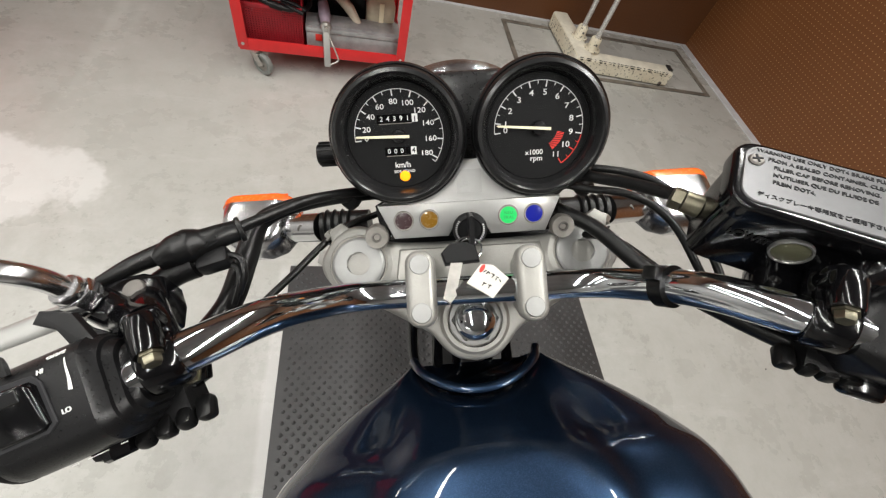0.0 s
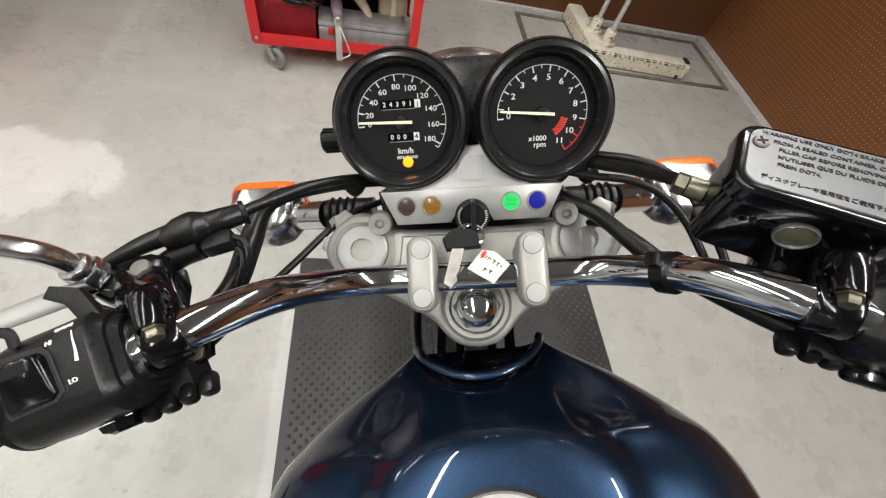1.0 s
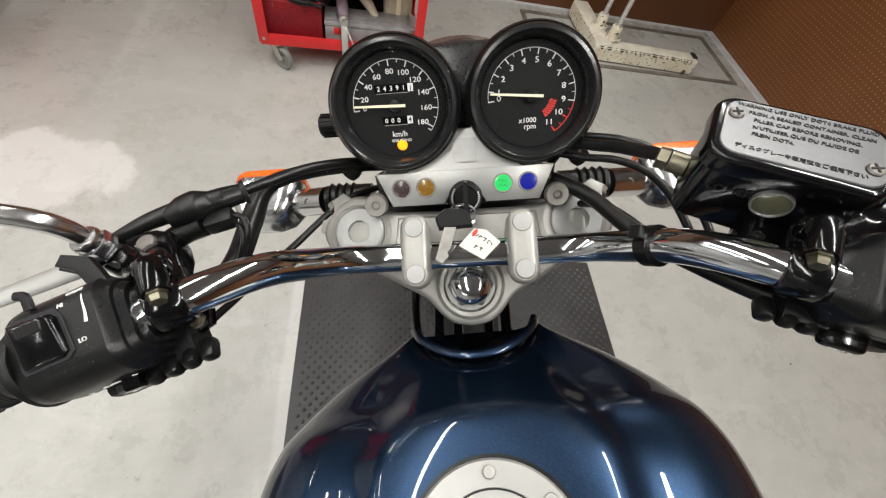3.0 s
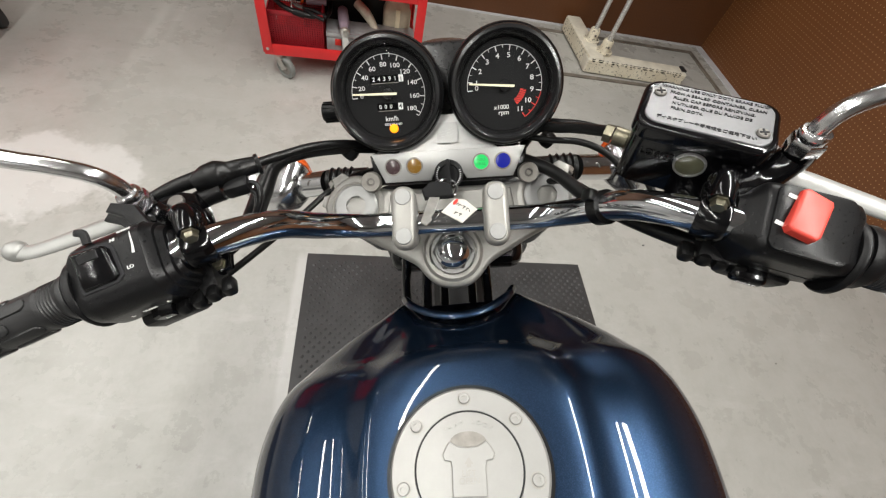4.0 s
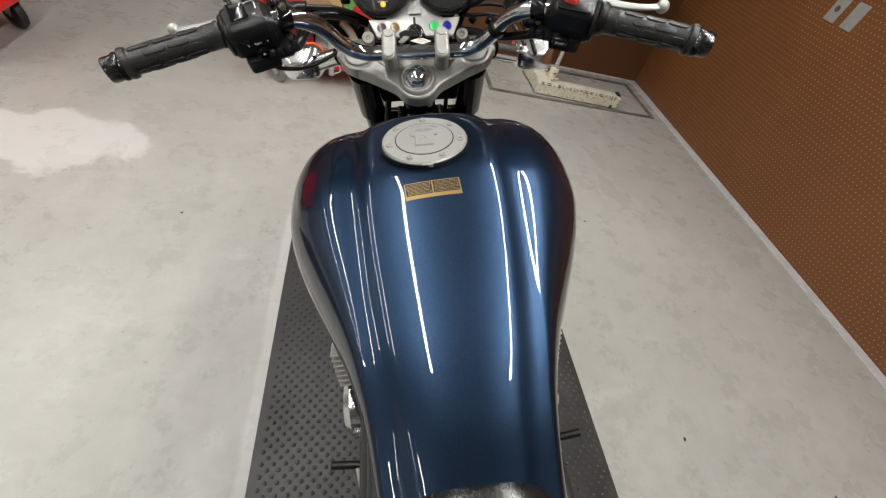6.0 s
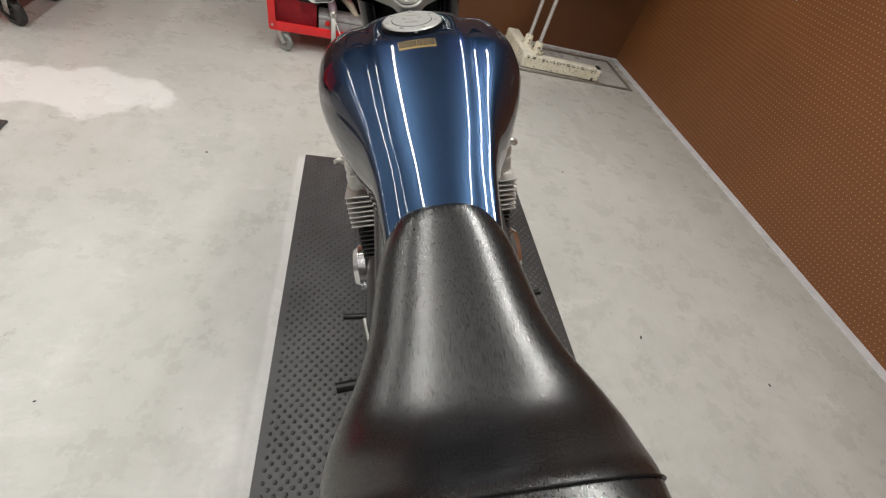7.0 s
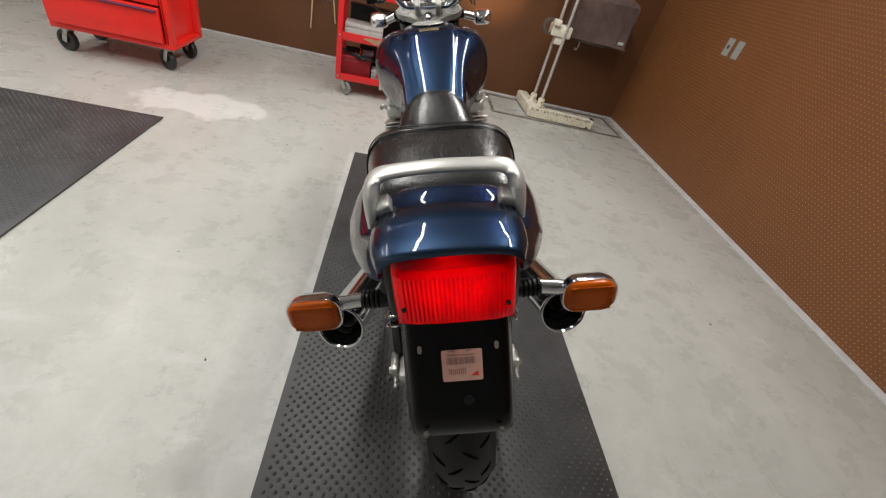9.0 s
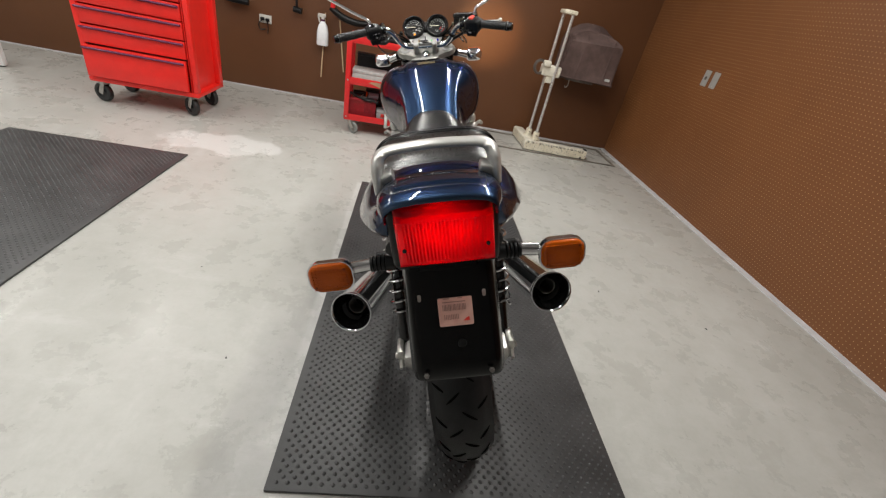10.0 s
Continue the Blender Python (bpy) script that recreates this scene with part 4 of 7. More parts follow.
# wheels
def wheel(cy, cz, r, w, st, front):
    m = basis((0, cy, cz), (0, 1, 0), (1, 0, 0))
    h = w / 2
    prof = [(r * 0.72, -h * 0.62), (r * 0.8, -h * 0.95), (r * 0.87, -h)]
    prof += [(r - (1 - math.cos(a)) * w * 0.42, h * math.sin(a) * 0.98) for a in [radians(d) for d in range(-62, 63, 8)]]
    prof += [(r * 0.87, h), (r * 0.8, h * 0.95), (r * 0.72, h * 0.62)]
    prof.append(prof[0])
    wh = part("front_wheel" if front else "rear_wheel", lathe(prof, 72, m, False), TYRE, bike, "black road tyre", st)
    part("rim", lathe([(r * 0.66, -h * 0.6), (r * 0.735, -h * 0.64), (r * 0.735, -h * 0.5), (r * 0.68, -h * 0.3), (r * 0.68, h * 0.3), (r * 0.735, h * 0.5), (r * 0.735, h * 0.64), (r * 0.66, h * 0.6), (r * 0.64, 0), (r * 0.66, -h * 0.6)], 48, m, False), FIN_ALU, wh, "", st)
    part("hub", lathe([(0, -h * 0.8), (0.055, -h * 0.8), (0.06, 0), (0.055, h * 0.8), (0, h * 0.8)], 24, m), FIN_ALU, wh, "", st)
    for k in range(5):
        part("spoke", box(r * 0.6, 0.035, 0.03, m @ pose(0, 0, 0, 0, 0, 72 * k) @ at(r * 0.36, 0, 0), 0.008), FIN_ALU, wh, "", st)
    # tread grooves: short slanted cuts, alternating from side to side
    if not front:
        for k in range(38):
            a = 2 * math.pi * k / 38
            s = 1 if k % 2 else -1
            cuts = []
            for u0, u1, da in ((0.02, 0.46, 0.1), (0.52, 0.86, -0.06)):
                pts = []
                for q in range(4):
                    u = s * (u0 + (u1 - u0) * q / 3)
                    t = math.asin(max(-1, min(1, u)))
                    rr = r - (1 - math.cos(t)) * w * 0.42 + 0.0004
                    aa = a + da * q / 3
                    pts.append(m @ Vector((rr * math.cos(aa), rr * math.sin(aa), h * math.sin(t) * 0.98)))
                cuts.append(tube(pts, [0.0018, 0.0032, 0.0032, 0.0014], 6, 2))
            part("tread_groove", join(*cuts), TREAD, wh)
    return wh


wheel(-1.047, 0.322, 0.31, 0.155, None, False)
wheel(0.45, 0.3, 0.288, 0.12, STEER, True)

# engine
engine = part("engine", join(box(0.37, 0.1, 0.2, at(0, -0.14, 0.6, -14), 0.02), box(0.4, 0.42, 0.22, at(0, -0.22, 0.4), 0.05, 4)), ENGINE_BLACK, bike, "black and bare aluminium finned four-cylinder engine")
for k in range(7):
    part("cooling_fin", box(0.406, 0.13, 0.0045, at(0, -0.15 + 0.0035 * k, 0.622 + 0.0125 * k, -14), 0.0015, 1), FIN_ALU, engine)
for k in range(7):
    part("cooling_fin", box(0.385, 0.12, 0.004, at(0, -0.175 + 0.0035 * k, 0.528 + 0.0125 * k, -14), 0.0015, 1), ENGINE_BLACK, engine)
part("cylinder_head", box(0.38, 0.13, 0.05, at(0, -0.12, 0.735, -14), 0.015, 3), FIN_ALU, engine)
part("cam_cover", box(0.37, 0.17, 0.04, at(0, -0.11, 0.775, -14), 0.015, 3), FIN_ALU, engine)


def engine_side(s):
    part("crank_cover", lathe([(0, 0.0), (0.07, 0), (0.072, 0.02), (0.06, 0.035), (0.03, 0.04), (0, 0.04)], 32, basis((s * 0.2, -0.17, 0.42), (0, 1, 0), (s, 0, 0))), SMOKE_CHROME, engine)
    part("plug_cap", tube([(s * 0.185, -0.09, 0.73), (s * 0.21, -0.085, 0.745), (s * 0.222, -0.08, 0.735)], 0.008, 8, 3), ZINC, engine)


both(engine_side)


def exhaust(s):
    tip, fore = Vector((s * 0.287, -1.05, 0.517)), Vector((s * 0.205, -0.42, 0.29))
    d = (tip - fore).normalized()
    L = (tip - fore).length
    m = basis(fore, (1, 0, 0), d) @ Matrix.Diagonal((1.1, 1.1, 1, 1))
    pipe = part("exhaust", lathe([(0.022, 0), (0.03, 0.03), (0.046, 0.12), (0.049, 0.25), (0.0505, L - 0.02), (0.053, L - 0.005), (0.0543, L - 0.002), (0.0538, L + 0.0008), (0.0515, L + 0.001), (0.0492, L - 0.0015), (0.0462, L - 0.01), (0.046, L - 0.02), (0.03, L - 0.05), (0.028, L - 0.12), (0.0, L - 0.12)], 40, m, False), CHROME, bike, "chrome megaphone exhaust silencer")
    # black inner wall of the silencer's mouth
    part("tail_tube", lathe([(0.0475, L - 0.0035), (0.044, L - 0.014), (0.034, L - 0.045), (0.028, L - 0.06), (0.027, L - 0.1), (0.0, L - 0.1)], 32, m, False), BORE_BLACK, pipe)
    part("outlet", lathe([(0.0225, L - 0.11), (0.0225, L - 0.042), (0.0215, L - 0.04), (0.0195, L - 0.042), (0.0195, L - 0.11)], 28, m @ at(0.004, 0.004, 0), False), STEEL_DARK, pipe)
    part("header", tube([fore + d * 0.02, (s * 0.19, -0.2, 0.22), (s * 0.17, 0.06, 0.26), (s * 0.14, 0.12, 0.45), (s * 0.13, 0.05, 0.66)], 0.021, 14, 6), CHROME, pipe)


both(exhaust)


# rear suspension, swing arm and chassis
def shock(s):
    a, b = Vector((s * 0.146, -0.9, 0.77)), Vector((s * 0.15, -1.03, 0.36))
    ob = part("shock_absorber", rod(a, b, 0.019, 14), BLACK_GLOSS, bike, "black shock absorber with a bright spring")
    d, L = (b - a).normalized(), (b - a).length
    m = basis(a, (1, 0, 0), d)
    turns, pts = 9, []
    for k in range(turns * 12 + 1):
        f = k / (turns * 12)
        ang = 2 * math.pi * turns * f
        pts.append(m @ Vector((0.03 * math.cos(ang), 0.03 * math.sin(ang), 0.05 + (L - 0.14) * f)))
    part("spring", tube(pts, 0.0037, 6, 1), SMOKE_CHROME, ob)
    part("lower_eye", lathe([(0, -0.015), (0.018, -0.015), (0.018, 0.015), (0, 0.015)], 16, basis(b, (0, 1, 0), (1, 0, 0))), ZINC, ob)


both(shock)
swing = part("swing_arm", join(box(0.04, 0.62, 0.06, at(-0.135, -0.8, 0.345), 0.012), box(0.04, 0.62, 0.06, at(0.135, -0.8, 0.345), 0.012)), FIN_ALU, bike, "bare aluminium swing arm")
both(lambda s: part("chain_adjuster", join(box(0.02, 0.06, 0.07, at(s * 0.165, -1.06, 0.345), 0.004), rod((s * 0.165, -1.08, 0.345), (s * 0.165, -1.12, 0.342), 0.005), bolt_head(0.011, 0.012, basis((s * 0.174, -1.06, 0.335), (0, 1, 0), (s, 0, 0)))), ZINC, swing))
part("frame", join(tube([(-0.09, 0.08, 0.88), (-0.1, -0.1, 0.83), (-0.11, -0.5, 0.77), (-0.12, -0.9, 0.79), (-0.1, -1.25, 0.84)], 0.018, 12), tube([(0.09, 0.08, 0.88), (0.1, -0.1, 0.83), (0.11, -0.5, 0.77), (0.12, -0.9, 0.79), (0.1, -1.25, 0.84)], 0.018, 12),
     tube([(-0.06, 0.1, 0.86), (-0.13, 0.12, 0.5), (-0.13, 0.02, 0.27), (-0.15, -0.45, 0.27), (-0.13, -0.52, 0.5), (-0.11, -0.52, 0.77)], 0.018, 12), tube([(0.06, 0.1, 0.86), (0.13, 0.12, 0.5), (0.13, 0.02, 0.27), (0.15, -0.45, 0.27), (0.13, -0.52, 0.5), (0.11, -0.52, 0.77)], 0.018, 12),
     box(0.17, 0.36, 0.16, at(0, -0.62, 0.7), 0.02), box(0.15, 0.3, 0.06, at(0, -1.12, 0.86), 0.02)), ENGINE_BLACK, bike, "black tubular steel frame")


def controls(s):
    peg = part("footpeg", rod((s * 0.19, -0.47, 0.33), (s * 0.3, -0.48, 0.335), 0.014, 12), BLACK_RUBBER, bike, "black rubber footpeg")
    part("peg_hanger", box(0.02, 0.12, 0.1, at(s * 0.185, -0.47, 0.36), 0.008), FIN_ALU, peg)
    part("pedal_arm", tube([(s * 0.2, -0.45, 0.3), (s * 0.22, -0.35, 0.3), (s * 0.23, -0.28, 0.33)], 0.007, 10), ZINC, peg)
    part("pedal_tip", rod((s * 0.225, -0.275, 0.33), (s * 0.29, -0.27, 0.335), 0.009, 10), BLACK_RUBBER, peg)


both(controls)
part("side_stand", join(tube([(-0.15, -0.4, 0.3), (-0.2, -0.42, 0.2), (-0.24, -0.44, 0.083)], 0.012, 10), box(0.05, 0.045, 0.008, at(-0.243, -0.44, 0.082, 0, 16), 0.003)), ENGINE_BLACK, bike, "black side stand, folded down")

# ---- forks, yoke and cockpit ----


def head(u, v, w):
    return HEAD @ Vector((u, v, w))


def fork(s):
    leg = part("fork_leg", rod((s * 0.101, 0.055, -0.02), (s * 0.101, 0.055, -0.36), 0.0205, 24), BLACK_GLOSS, bike, "black fork tube with a silver slider", HEAD)
    part("slider", rod((s * 0.101, 0.055, -0.34), (s * 0.101, 0.075, -0.78), 0.028, 24), CAST, leg, "", HEAD)
    part("dust_seal", lathe([(0.022, -0.345), (0.029, -0.345), (0.03, -0.335), (0.027, -0.328), (0.022, -0.326)], 24, at(s * 0.101, 0.055, 0)), BLACK_RUBBER, leg, "", HEAD)
    part("headlamp_bracket", lathe([(0.0215, -0.05), (0.027, -0.05), (0.027, -0.17), (0.0215, -0.17)], 24, at(s * 0.101, 0.055, 0), False), BLACK_GLOSS, leg, "", HEAD)


both(fork)
# lower yoke
part("lower_yoke", box(0.2, 0.075, 0.045, at(0, 0.035, -0.2), 0.02, 3), BLACK_GLOSS, bike, "black lower fork yoke", HEAD)
part("steering_tube", rod((0, 0, -0.02), (0, 0, -0.25), 0.03, 20), BLACK_GLOSS, bike, "", HEAD)
part("lower_headlamp_stay", box(0.17, 0.03, 0.12, at(0, 0.075, -0.1), 0.01), BLACK_PLASTIC, bike, "", HEAD)

# upper yoke plate
half = [(0, -0.037), (0.016, -0.034), (0.028, -0.025), (0.04, -0.011), (0.06, 0.001), (0.085, 0.015), (0.112, 0.028), (0.13, 0.041), (0.136, 0.058), (0.126, 0.078), (0.108, 0.09), (0.09, 0.088), (0.075, 0.075), (0.04, 0.072), (0, 0.072)]
half = [(q.x, q.y) for q in glide([(x, y, 0) for x, y in half], 4)]
outline = half + [(-x, y) for x, y in half[-2:0:-1]]
yoke = part("top_yoke", prism(outline, 0.024, at(0, 0, -0.03), 0.005, 3), CAST, bike, "silver cast aluminium top yoke", HEAD)
part("yoke_recess", prism([(x * 0.8, y) for x, y in [(-0.085, 0.038), (-0.06, 0.022), (0.06, 0.022), (0.085, 0.038), (0.08, 0.066), (-0.08, 0.066)]], 0.003, at(0, 0, -0.007), 0.0015, 1), CAST, yoke, "", HEAD)
part("stem_boss", lathe([(0.031, -0.012), (0.031, -0.003), (0.028, 0.0), (0.0245, 0.0), (0.0245, -0.006), (0.0, -0.006)], 40), CAST, yoke, "", HEAD)
part("stem_washer", lathe([(0.012, -0.005), (0.0228, -0.005), (0.0224, -0.002), (0.012, -0.001)], 36), FORK_CAP, yoke, "", HEAD)
nut = part("stem_nut", join(lathe([(0, -0.003), (0.0208, -0.003), (0.0208, 0.002), (0.0195, 0.0035), (0.018, 0.0035)], 6), lathe([(0.0187, 0.001), (0.0183, 0.006), (0.0165, 0.0105), (0.013, 0.0138), (0.008, 0.0157), (0.003, 0.0163), (0, 0.0164)], 40)), CHROME, yoke, "chrome domed stem nut", HEAD)


def fork_cap(s):
    c = at(s * 0.101, 0.055, -0.006)
    part("fork_clamp", lathe([(0.0315, -0.02), (0.0315, -0.004), (0.0305, 0.0), (0.0262, 0.001), (0.0255, -0.002), (0.02, -0.003)], 40, c, False), CAST, yoke, "", HEAD, 20)
    part("fork_cap", join(lathe([(0.0105, 0.0035), (0.0112, 0.0036), (0.0208, 0.0036), (0.0215, 0.0035), (0.0235, 0.0025), (0.0242, 0.0), (0.0242, -0.008)], 36, c, False), lathe([(0.0122, 0.0036), (0.0116, -0.0006), (0, -0.0006)], 6, c, False)), FORK_CAP, yoke, "bright aluminium fork cap with a six-sided recess", HEAD, 18)
    part("cap_seam", lathe([(0.0243, -0.001), (0.0258, -0.001), (0.0258, 0.0009), (0.0243, 0.0009), (0.0243, -0.001)], 36, c, False), GREY_BUSH, yoke, "", HEAD)
    # split clamp: a lug with a slot and its pinch bolt
    part("clamp_ear", join(prism([(-0.012, 0.0), (-0.006, 0.013), (0.007, 0.013), (0.012, 0.0)], 0.018, at(s * 0.116, 0.08, -0.026, 0, 0, -s * 32), 0.002, 2), prism([(-0.009, 0.0), (-0.005, 0.009), (0.006, 0.009), (0.009, 0.0)], 0.016, at(s * 0.131, 0.062, -0.026, 0, 0, -s * 78), 0.002, 2)), CAST, yoke, "", HEAD)
    part("clamp_slot", box(0.0015, 0.012, 0.016, at(s * 0.1245, 0.0725, -0.0155, 0, 0, -s * 55)), INK, yoke, "", HEAD)
    part("clamp_bolt", bolt_head(0.0055, 0.007, basis((s * 0.128, 0.083, -0.02), (0, 0, 1), (s * 0.6, 0.8, 0))), ZINC, yoke, "", HEAD)


both(fork_cap)

# handlebar
BAR = [(-0.379, 0.0005, 1.1155), (-0.32, 0.028, 1.122), (-0.25, 0.06, 1.13), (-0.2, 0.08, 1.135), (-0.165, 0.1, 1.131), (-0.138, 0.126, 1.11), (-0.118, 0.148, 1.078), (-0.1, 0.16, 1.06), (-0.078, 0.1655, 1.051), (-0.05, 0.166, 1.05), (0, 0.166, 1.05)]
BAR = BAR + [(-x, y, z) for x, y, z in BAR[-2::-1]]
bar = part("handlebar", tube(BAR, 0.0118, 22, 8), CHROME, bike, "chrome tubular handlebar", STEER)


def along(s, x):
    """A point of the handlebar at that distance from the middle and the way outwards there."""
    g = glide(BAR, 8)
    g = [q for q in g if q.x * s >= 0]
    g.sort(key=lambda q: abs(q.x))
    k = min(range(1, len(g) - 1), key=lambda i: abs(abs(g[i].x) - x))
    a, b = g[k - 1], g[k + 1]
    f = (x - abs(a.x)) / (abs(b.x) - abs(a.x))
    return a.lerp(b, f), (b - a).normalized()


def on_bar(s, x, turn=0.0):
    """A pose on the bar: z outwards along it, y up and x towards the rider, mirrored on the right."""
    p, d = along(s, x)
    m = basis(p, (0, -1, 0), d) if s < 0 else basis(p, (0, -1, 0), -d) @ Matrix.Diagonal((1, 1, -1, 1))
    return STEER @ m @ pose(0, 0, 0, 0, 0, turn)


def bar_clamp(s):
    m = basis((s * 0.043, 0.0285, 0.0395), (1, 0, 0), (0, 0, 1))
    cl = part("bar_clamp", prism(rounded(0.0235, 0.06, 0.0108, 9), 0.0145, m @ at(0, 0, -0.004), 0.0058, 4), CAST, bike, "silver cast handlebar clamp", HEAD)
    part("clamp_base", lathe([(0.0135, -0.05), (0.0125, -0.03), (0.0128, -0.012), (0.0, -0.012)], 24, m @ at(0, 0.001, 0.0), False), CAST, cl, "", HEAD)
    part("clamp_holder", prism(rounded(0.0215, 0.05, 0.01, 8), 0.022, m @ at(0, 0, -0.027)), CAST, cl, "", HEAD)
    for v in (-0.0185, 0.0185):
        part("clamp_plug", lathe([(0, 0.0025), (0.0072, 0.002), (0.0082, 0.0), (0.0082, -0.003)], 24, m @ at(0, v, 0.0095)), FORK_CAP, cl, "", HEAD)
        part("plug_gap", lathe([(0.0083, 0.0003), (0.0091, 0.0003), (0.0091, -0.002), (0.0083, -0.002), (0.0083, 0.0003)], 24, m @ at(0, v, 0.0095), False), GREY_BUSH, cl, "", HEAD)


both(bar_clamp)


def grip(s):
    m0 = on_bar(s, 0.2505 if s < 0 else 0.2535)
    p0, _ = along(s, 0.2505 if s < 0 else 0.2535)
    p1, _ = along(s, 0.361)
    L = (p1 - p0).length
    g = part("grip", lathe([(0.0119, 0), (0.0166, 0), (0.0172, 0.002), (0.0166, 0.004), (0.0156, 0.006), (0.0155, 0.017), (0.016, 0.0185), (0.0154, 0.021), (0.0151, 0.03), (0.015, L - 0.012), (0.0155, L - 0.01), (0.0182, L - 0.008), (0.0192, L - 0.003), (0.018, L), (0.0119, L)], 36, m0, False), GRIP_RUBBER, bike, "black rubber grip with raised long pads")
    # long pads with rounded ends, every second row moved along by half a pad
    pitch = (L - 0.033) / 3
    a, b = pitch / 2 - 0.0013, 0.0042
    pad = [(-a, -0.0015), (-a + 0.0012, -0.003), (-a + 0.0032, -b), (a - 0.0032, -b), (a - 0.0012, -0.003), (a, -0.0015), (a, 0.0015), (a - 0.0012, 0.003), (a - 0.0032, b), (-a + 0.0032, b), (-a + 0.0012, 0.003), (-a, 0.0015)]
    for k in range(9):
        odd = k % 2
        for row in range(2 if odd else 3):
            z = 0.0225 + pitch * (row + 0.5 + 0.5 * odd)
            place = m0 @ pose(0, 0, 0, 0, 0, 40 * k) @ basis((0.0143, 0, z), (0, 0, 1), (1, 0, 0))
            part("grip_block", prism(pad, 0.0019, place, 0.0008, 2), GRIP_RUBBER, g)
    for k in range(5):
        part("grip_ring", lathe([(0.0154, -0.0009), (0.0161, 0), (0.0154, 0.0009)], 24, m0 @ at(0, 0, 0.0072 + 0.0022 * k), False), GRIP_RUBBER, g)
    me = on_bar(s, 0.3625)
    part("bar_end", lathe([(0.0, 0.0), (0.0165, 0.0), (0.0172, 0.002), (0.0172, 0.005), (0.0155, 0.006), (0.0155, 0.017), (0.0145, 0.0195), (0.0, 0.0205)], 28, me), BAR_END, g, "dark bar end weight")


both(grip)


def lever(s):
    """Lever, its perch and the mirror's stalk."""
    m = on_bar(s, 0.1765)
    perch = part("lever_perch", lathe([(0.0121, -0.0095), (0.0142, -0.0095), (0.0152, -0.0075), (0.0152, 0.0075), (0.0142, 0.0095), (0.0121, 0.0095)], 28, m, False), BLACK_GLOSS, bike, "gloss black brake lever perch" if s > 0 else "gloss black clutch lever perch")
    for dy in (0.0185, -0.0145) if s > 0 else (0.0165,):
        part("perch_boss", lathe([(0.007, -0.021), (0.0082, -0.018), (0.0082, -0.01), (0.0078, 0.0005), (0.0071, 0.0017), (0, 0.0017)], 20, m @ basis((0, dy, 0), (0, 0, 1), (1, 0, 0))), BLACK_GLOSS, perch)
        part("perch_bolt", bolt_head(0.0047, 0.006, m @ basis((0.0015, dy, 0), (0, 0, 1), (1, 0, 0))), BOLT, perch)
    part("perch_half", box(0.012, 0.034, 0.019, m @ at(-0.02, 0.002, 0), 0.004, 2), BLACK_GLOSS, perch)
    p, d = along(s, 0.19)
    fwd = Vector((0, 1, 0.05))
    pivot = p + fwd * 0.042 + Vector((s * 0.012, 0, 0.0)) if s > 0 else STEER.inverted() @ Vector((-0.2145, 0.1545, 1.1215))
    body = tube([p + fwd * 0.012 - Vector((s * 0.012, 0, 0)), p + fwd * 0.03, pivot], [0.0115, 0.0115, 0.011], 16, 3, flat=0.75)
    part("perch_arm", body, BLACK_GLOSS, perch, "", STEER)
    if s < 0:
        # cast block of the clutch perch, its lower lug and the flat guard beside the switch
        block = [(-0.238, 0.146), (-0.242, 0.16), (-0.232, 0.166), (-0.214, 0.168), (-0.201, 0.164), (-0.194, 0.15), (-0.192, 0.136), (-0.2, 0.13), (-0.214, 0.13), (-0.228, 0.137)]
        part("perch_block", prism(block, 0.022, at(0, 0, 1.1085), 0.004, 3), BLACK_GLOSS, perch)
        lug = basis((-0.176, 0.102, 1.114), (1, 0.4, 0), (0.1, -0.45, 1))
        part("perch_lug", prism([(-0.02, 0.004), (-0.016, 0.016), (0.004, 0.014), (0.009, 0.004), (0.006, -0.006), (-0.004, -0.008), (-0.016, -0.004)], 0.008, lug @ at(0, 0, -0.008), 0.002, 2), BLACK_GLOSS, perch)
        part("perch_bolt", bolt_head(0.0046, 0.005, lug), BOLT, perch)
        guard_ = [(-0.036, 0.012), (-0.034, 0.018), (-0.022, 0.0195), (-0.006, 0.008), (0.012, 0.002), (0.014, -0.008), (0.0, -0.01), (-0.014, 0.002), (-0.024, 0.009)]
        part("switch_guard", prism(guard_, 0.004, basis((-0.222, 0.122, 1.132), (1, -0.05, 0), (0.1, -0.3, 1)), 0.0012, 2), BLACK_PLASTIC, perch)
    part("pivot_bolt", lathe([(0, 0.0125), (0.0058, 0.012), (0.0065, 0.011), (0.0065, -0.011)], 18, STEER @ Matrix.Translation(pivot)), STEEL_DARK, perch)
    if s < 0:
        lv = [(-0.207, 0.146, 1.126), (-0.225, 0.149, 1.128), (-0.25, 0.144, 1.13), (-0.285, 0.1325, 1.13), (-0.318, 0.122, 1.13), (-0.334, 0.124, 1.13)]
    else:
        lv = [(0.2, 0.126, 1.124), (0.225, 0.12, 1.128), (0.245, 0.106, 1.13), (0.266, 0.086, 1.13), (0.288, 0.066, 1.13), (0.31, 0.054, 1.13), (0.335, 0.05, 1.13)]
    part("lever", tube(lv, [0.005, 0.0075, 0.0085, 0.0082, 0.0075, 0.0065, 0.006], 16, 6, flat=0.5), SILVER, perch, "pale silver alloy lever")
    part("lever_ball", lathe([(0.0085 * math.sin(math.pi * k / 8), -0.0085 * math.cos(math.pi * k / 8)) for k in range(9)], 18, Matrix.Translation(lv[-1])), SILVER, perch)
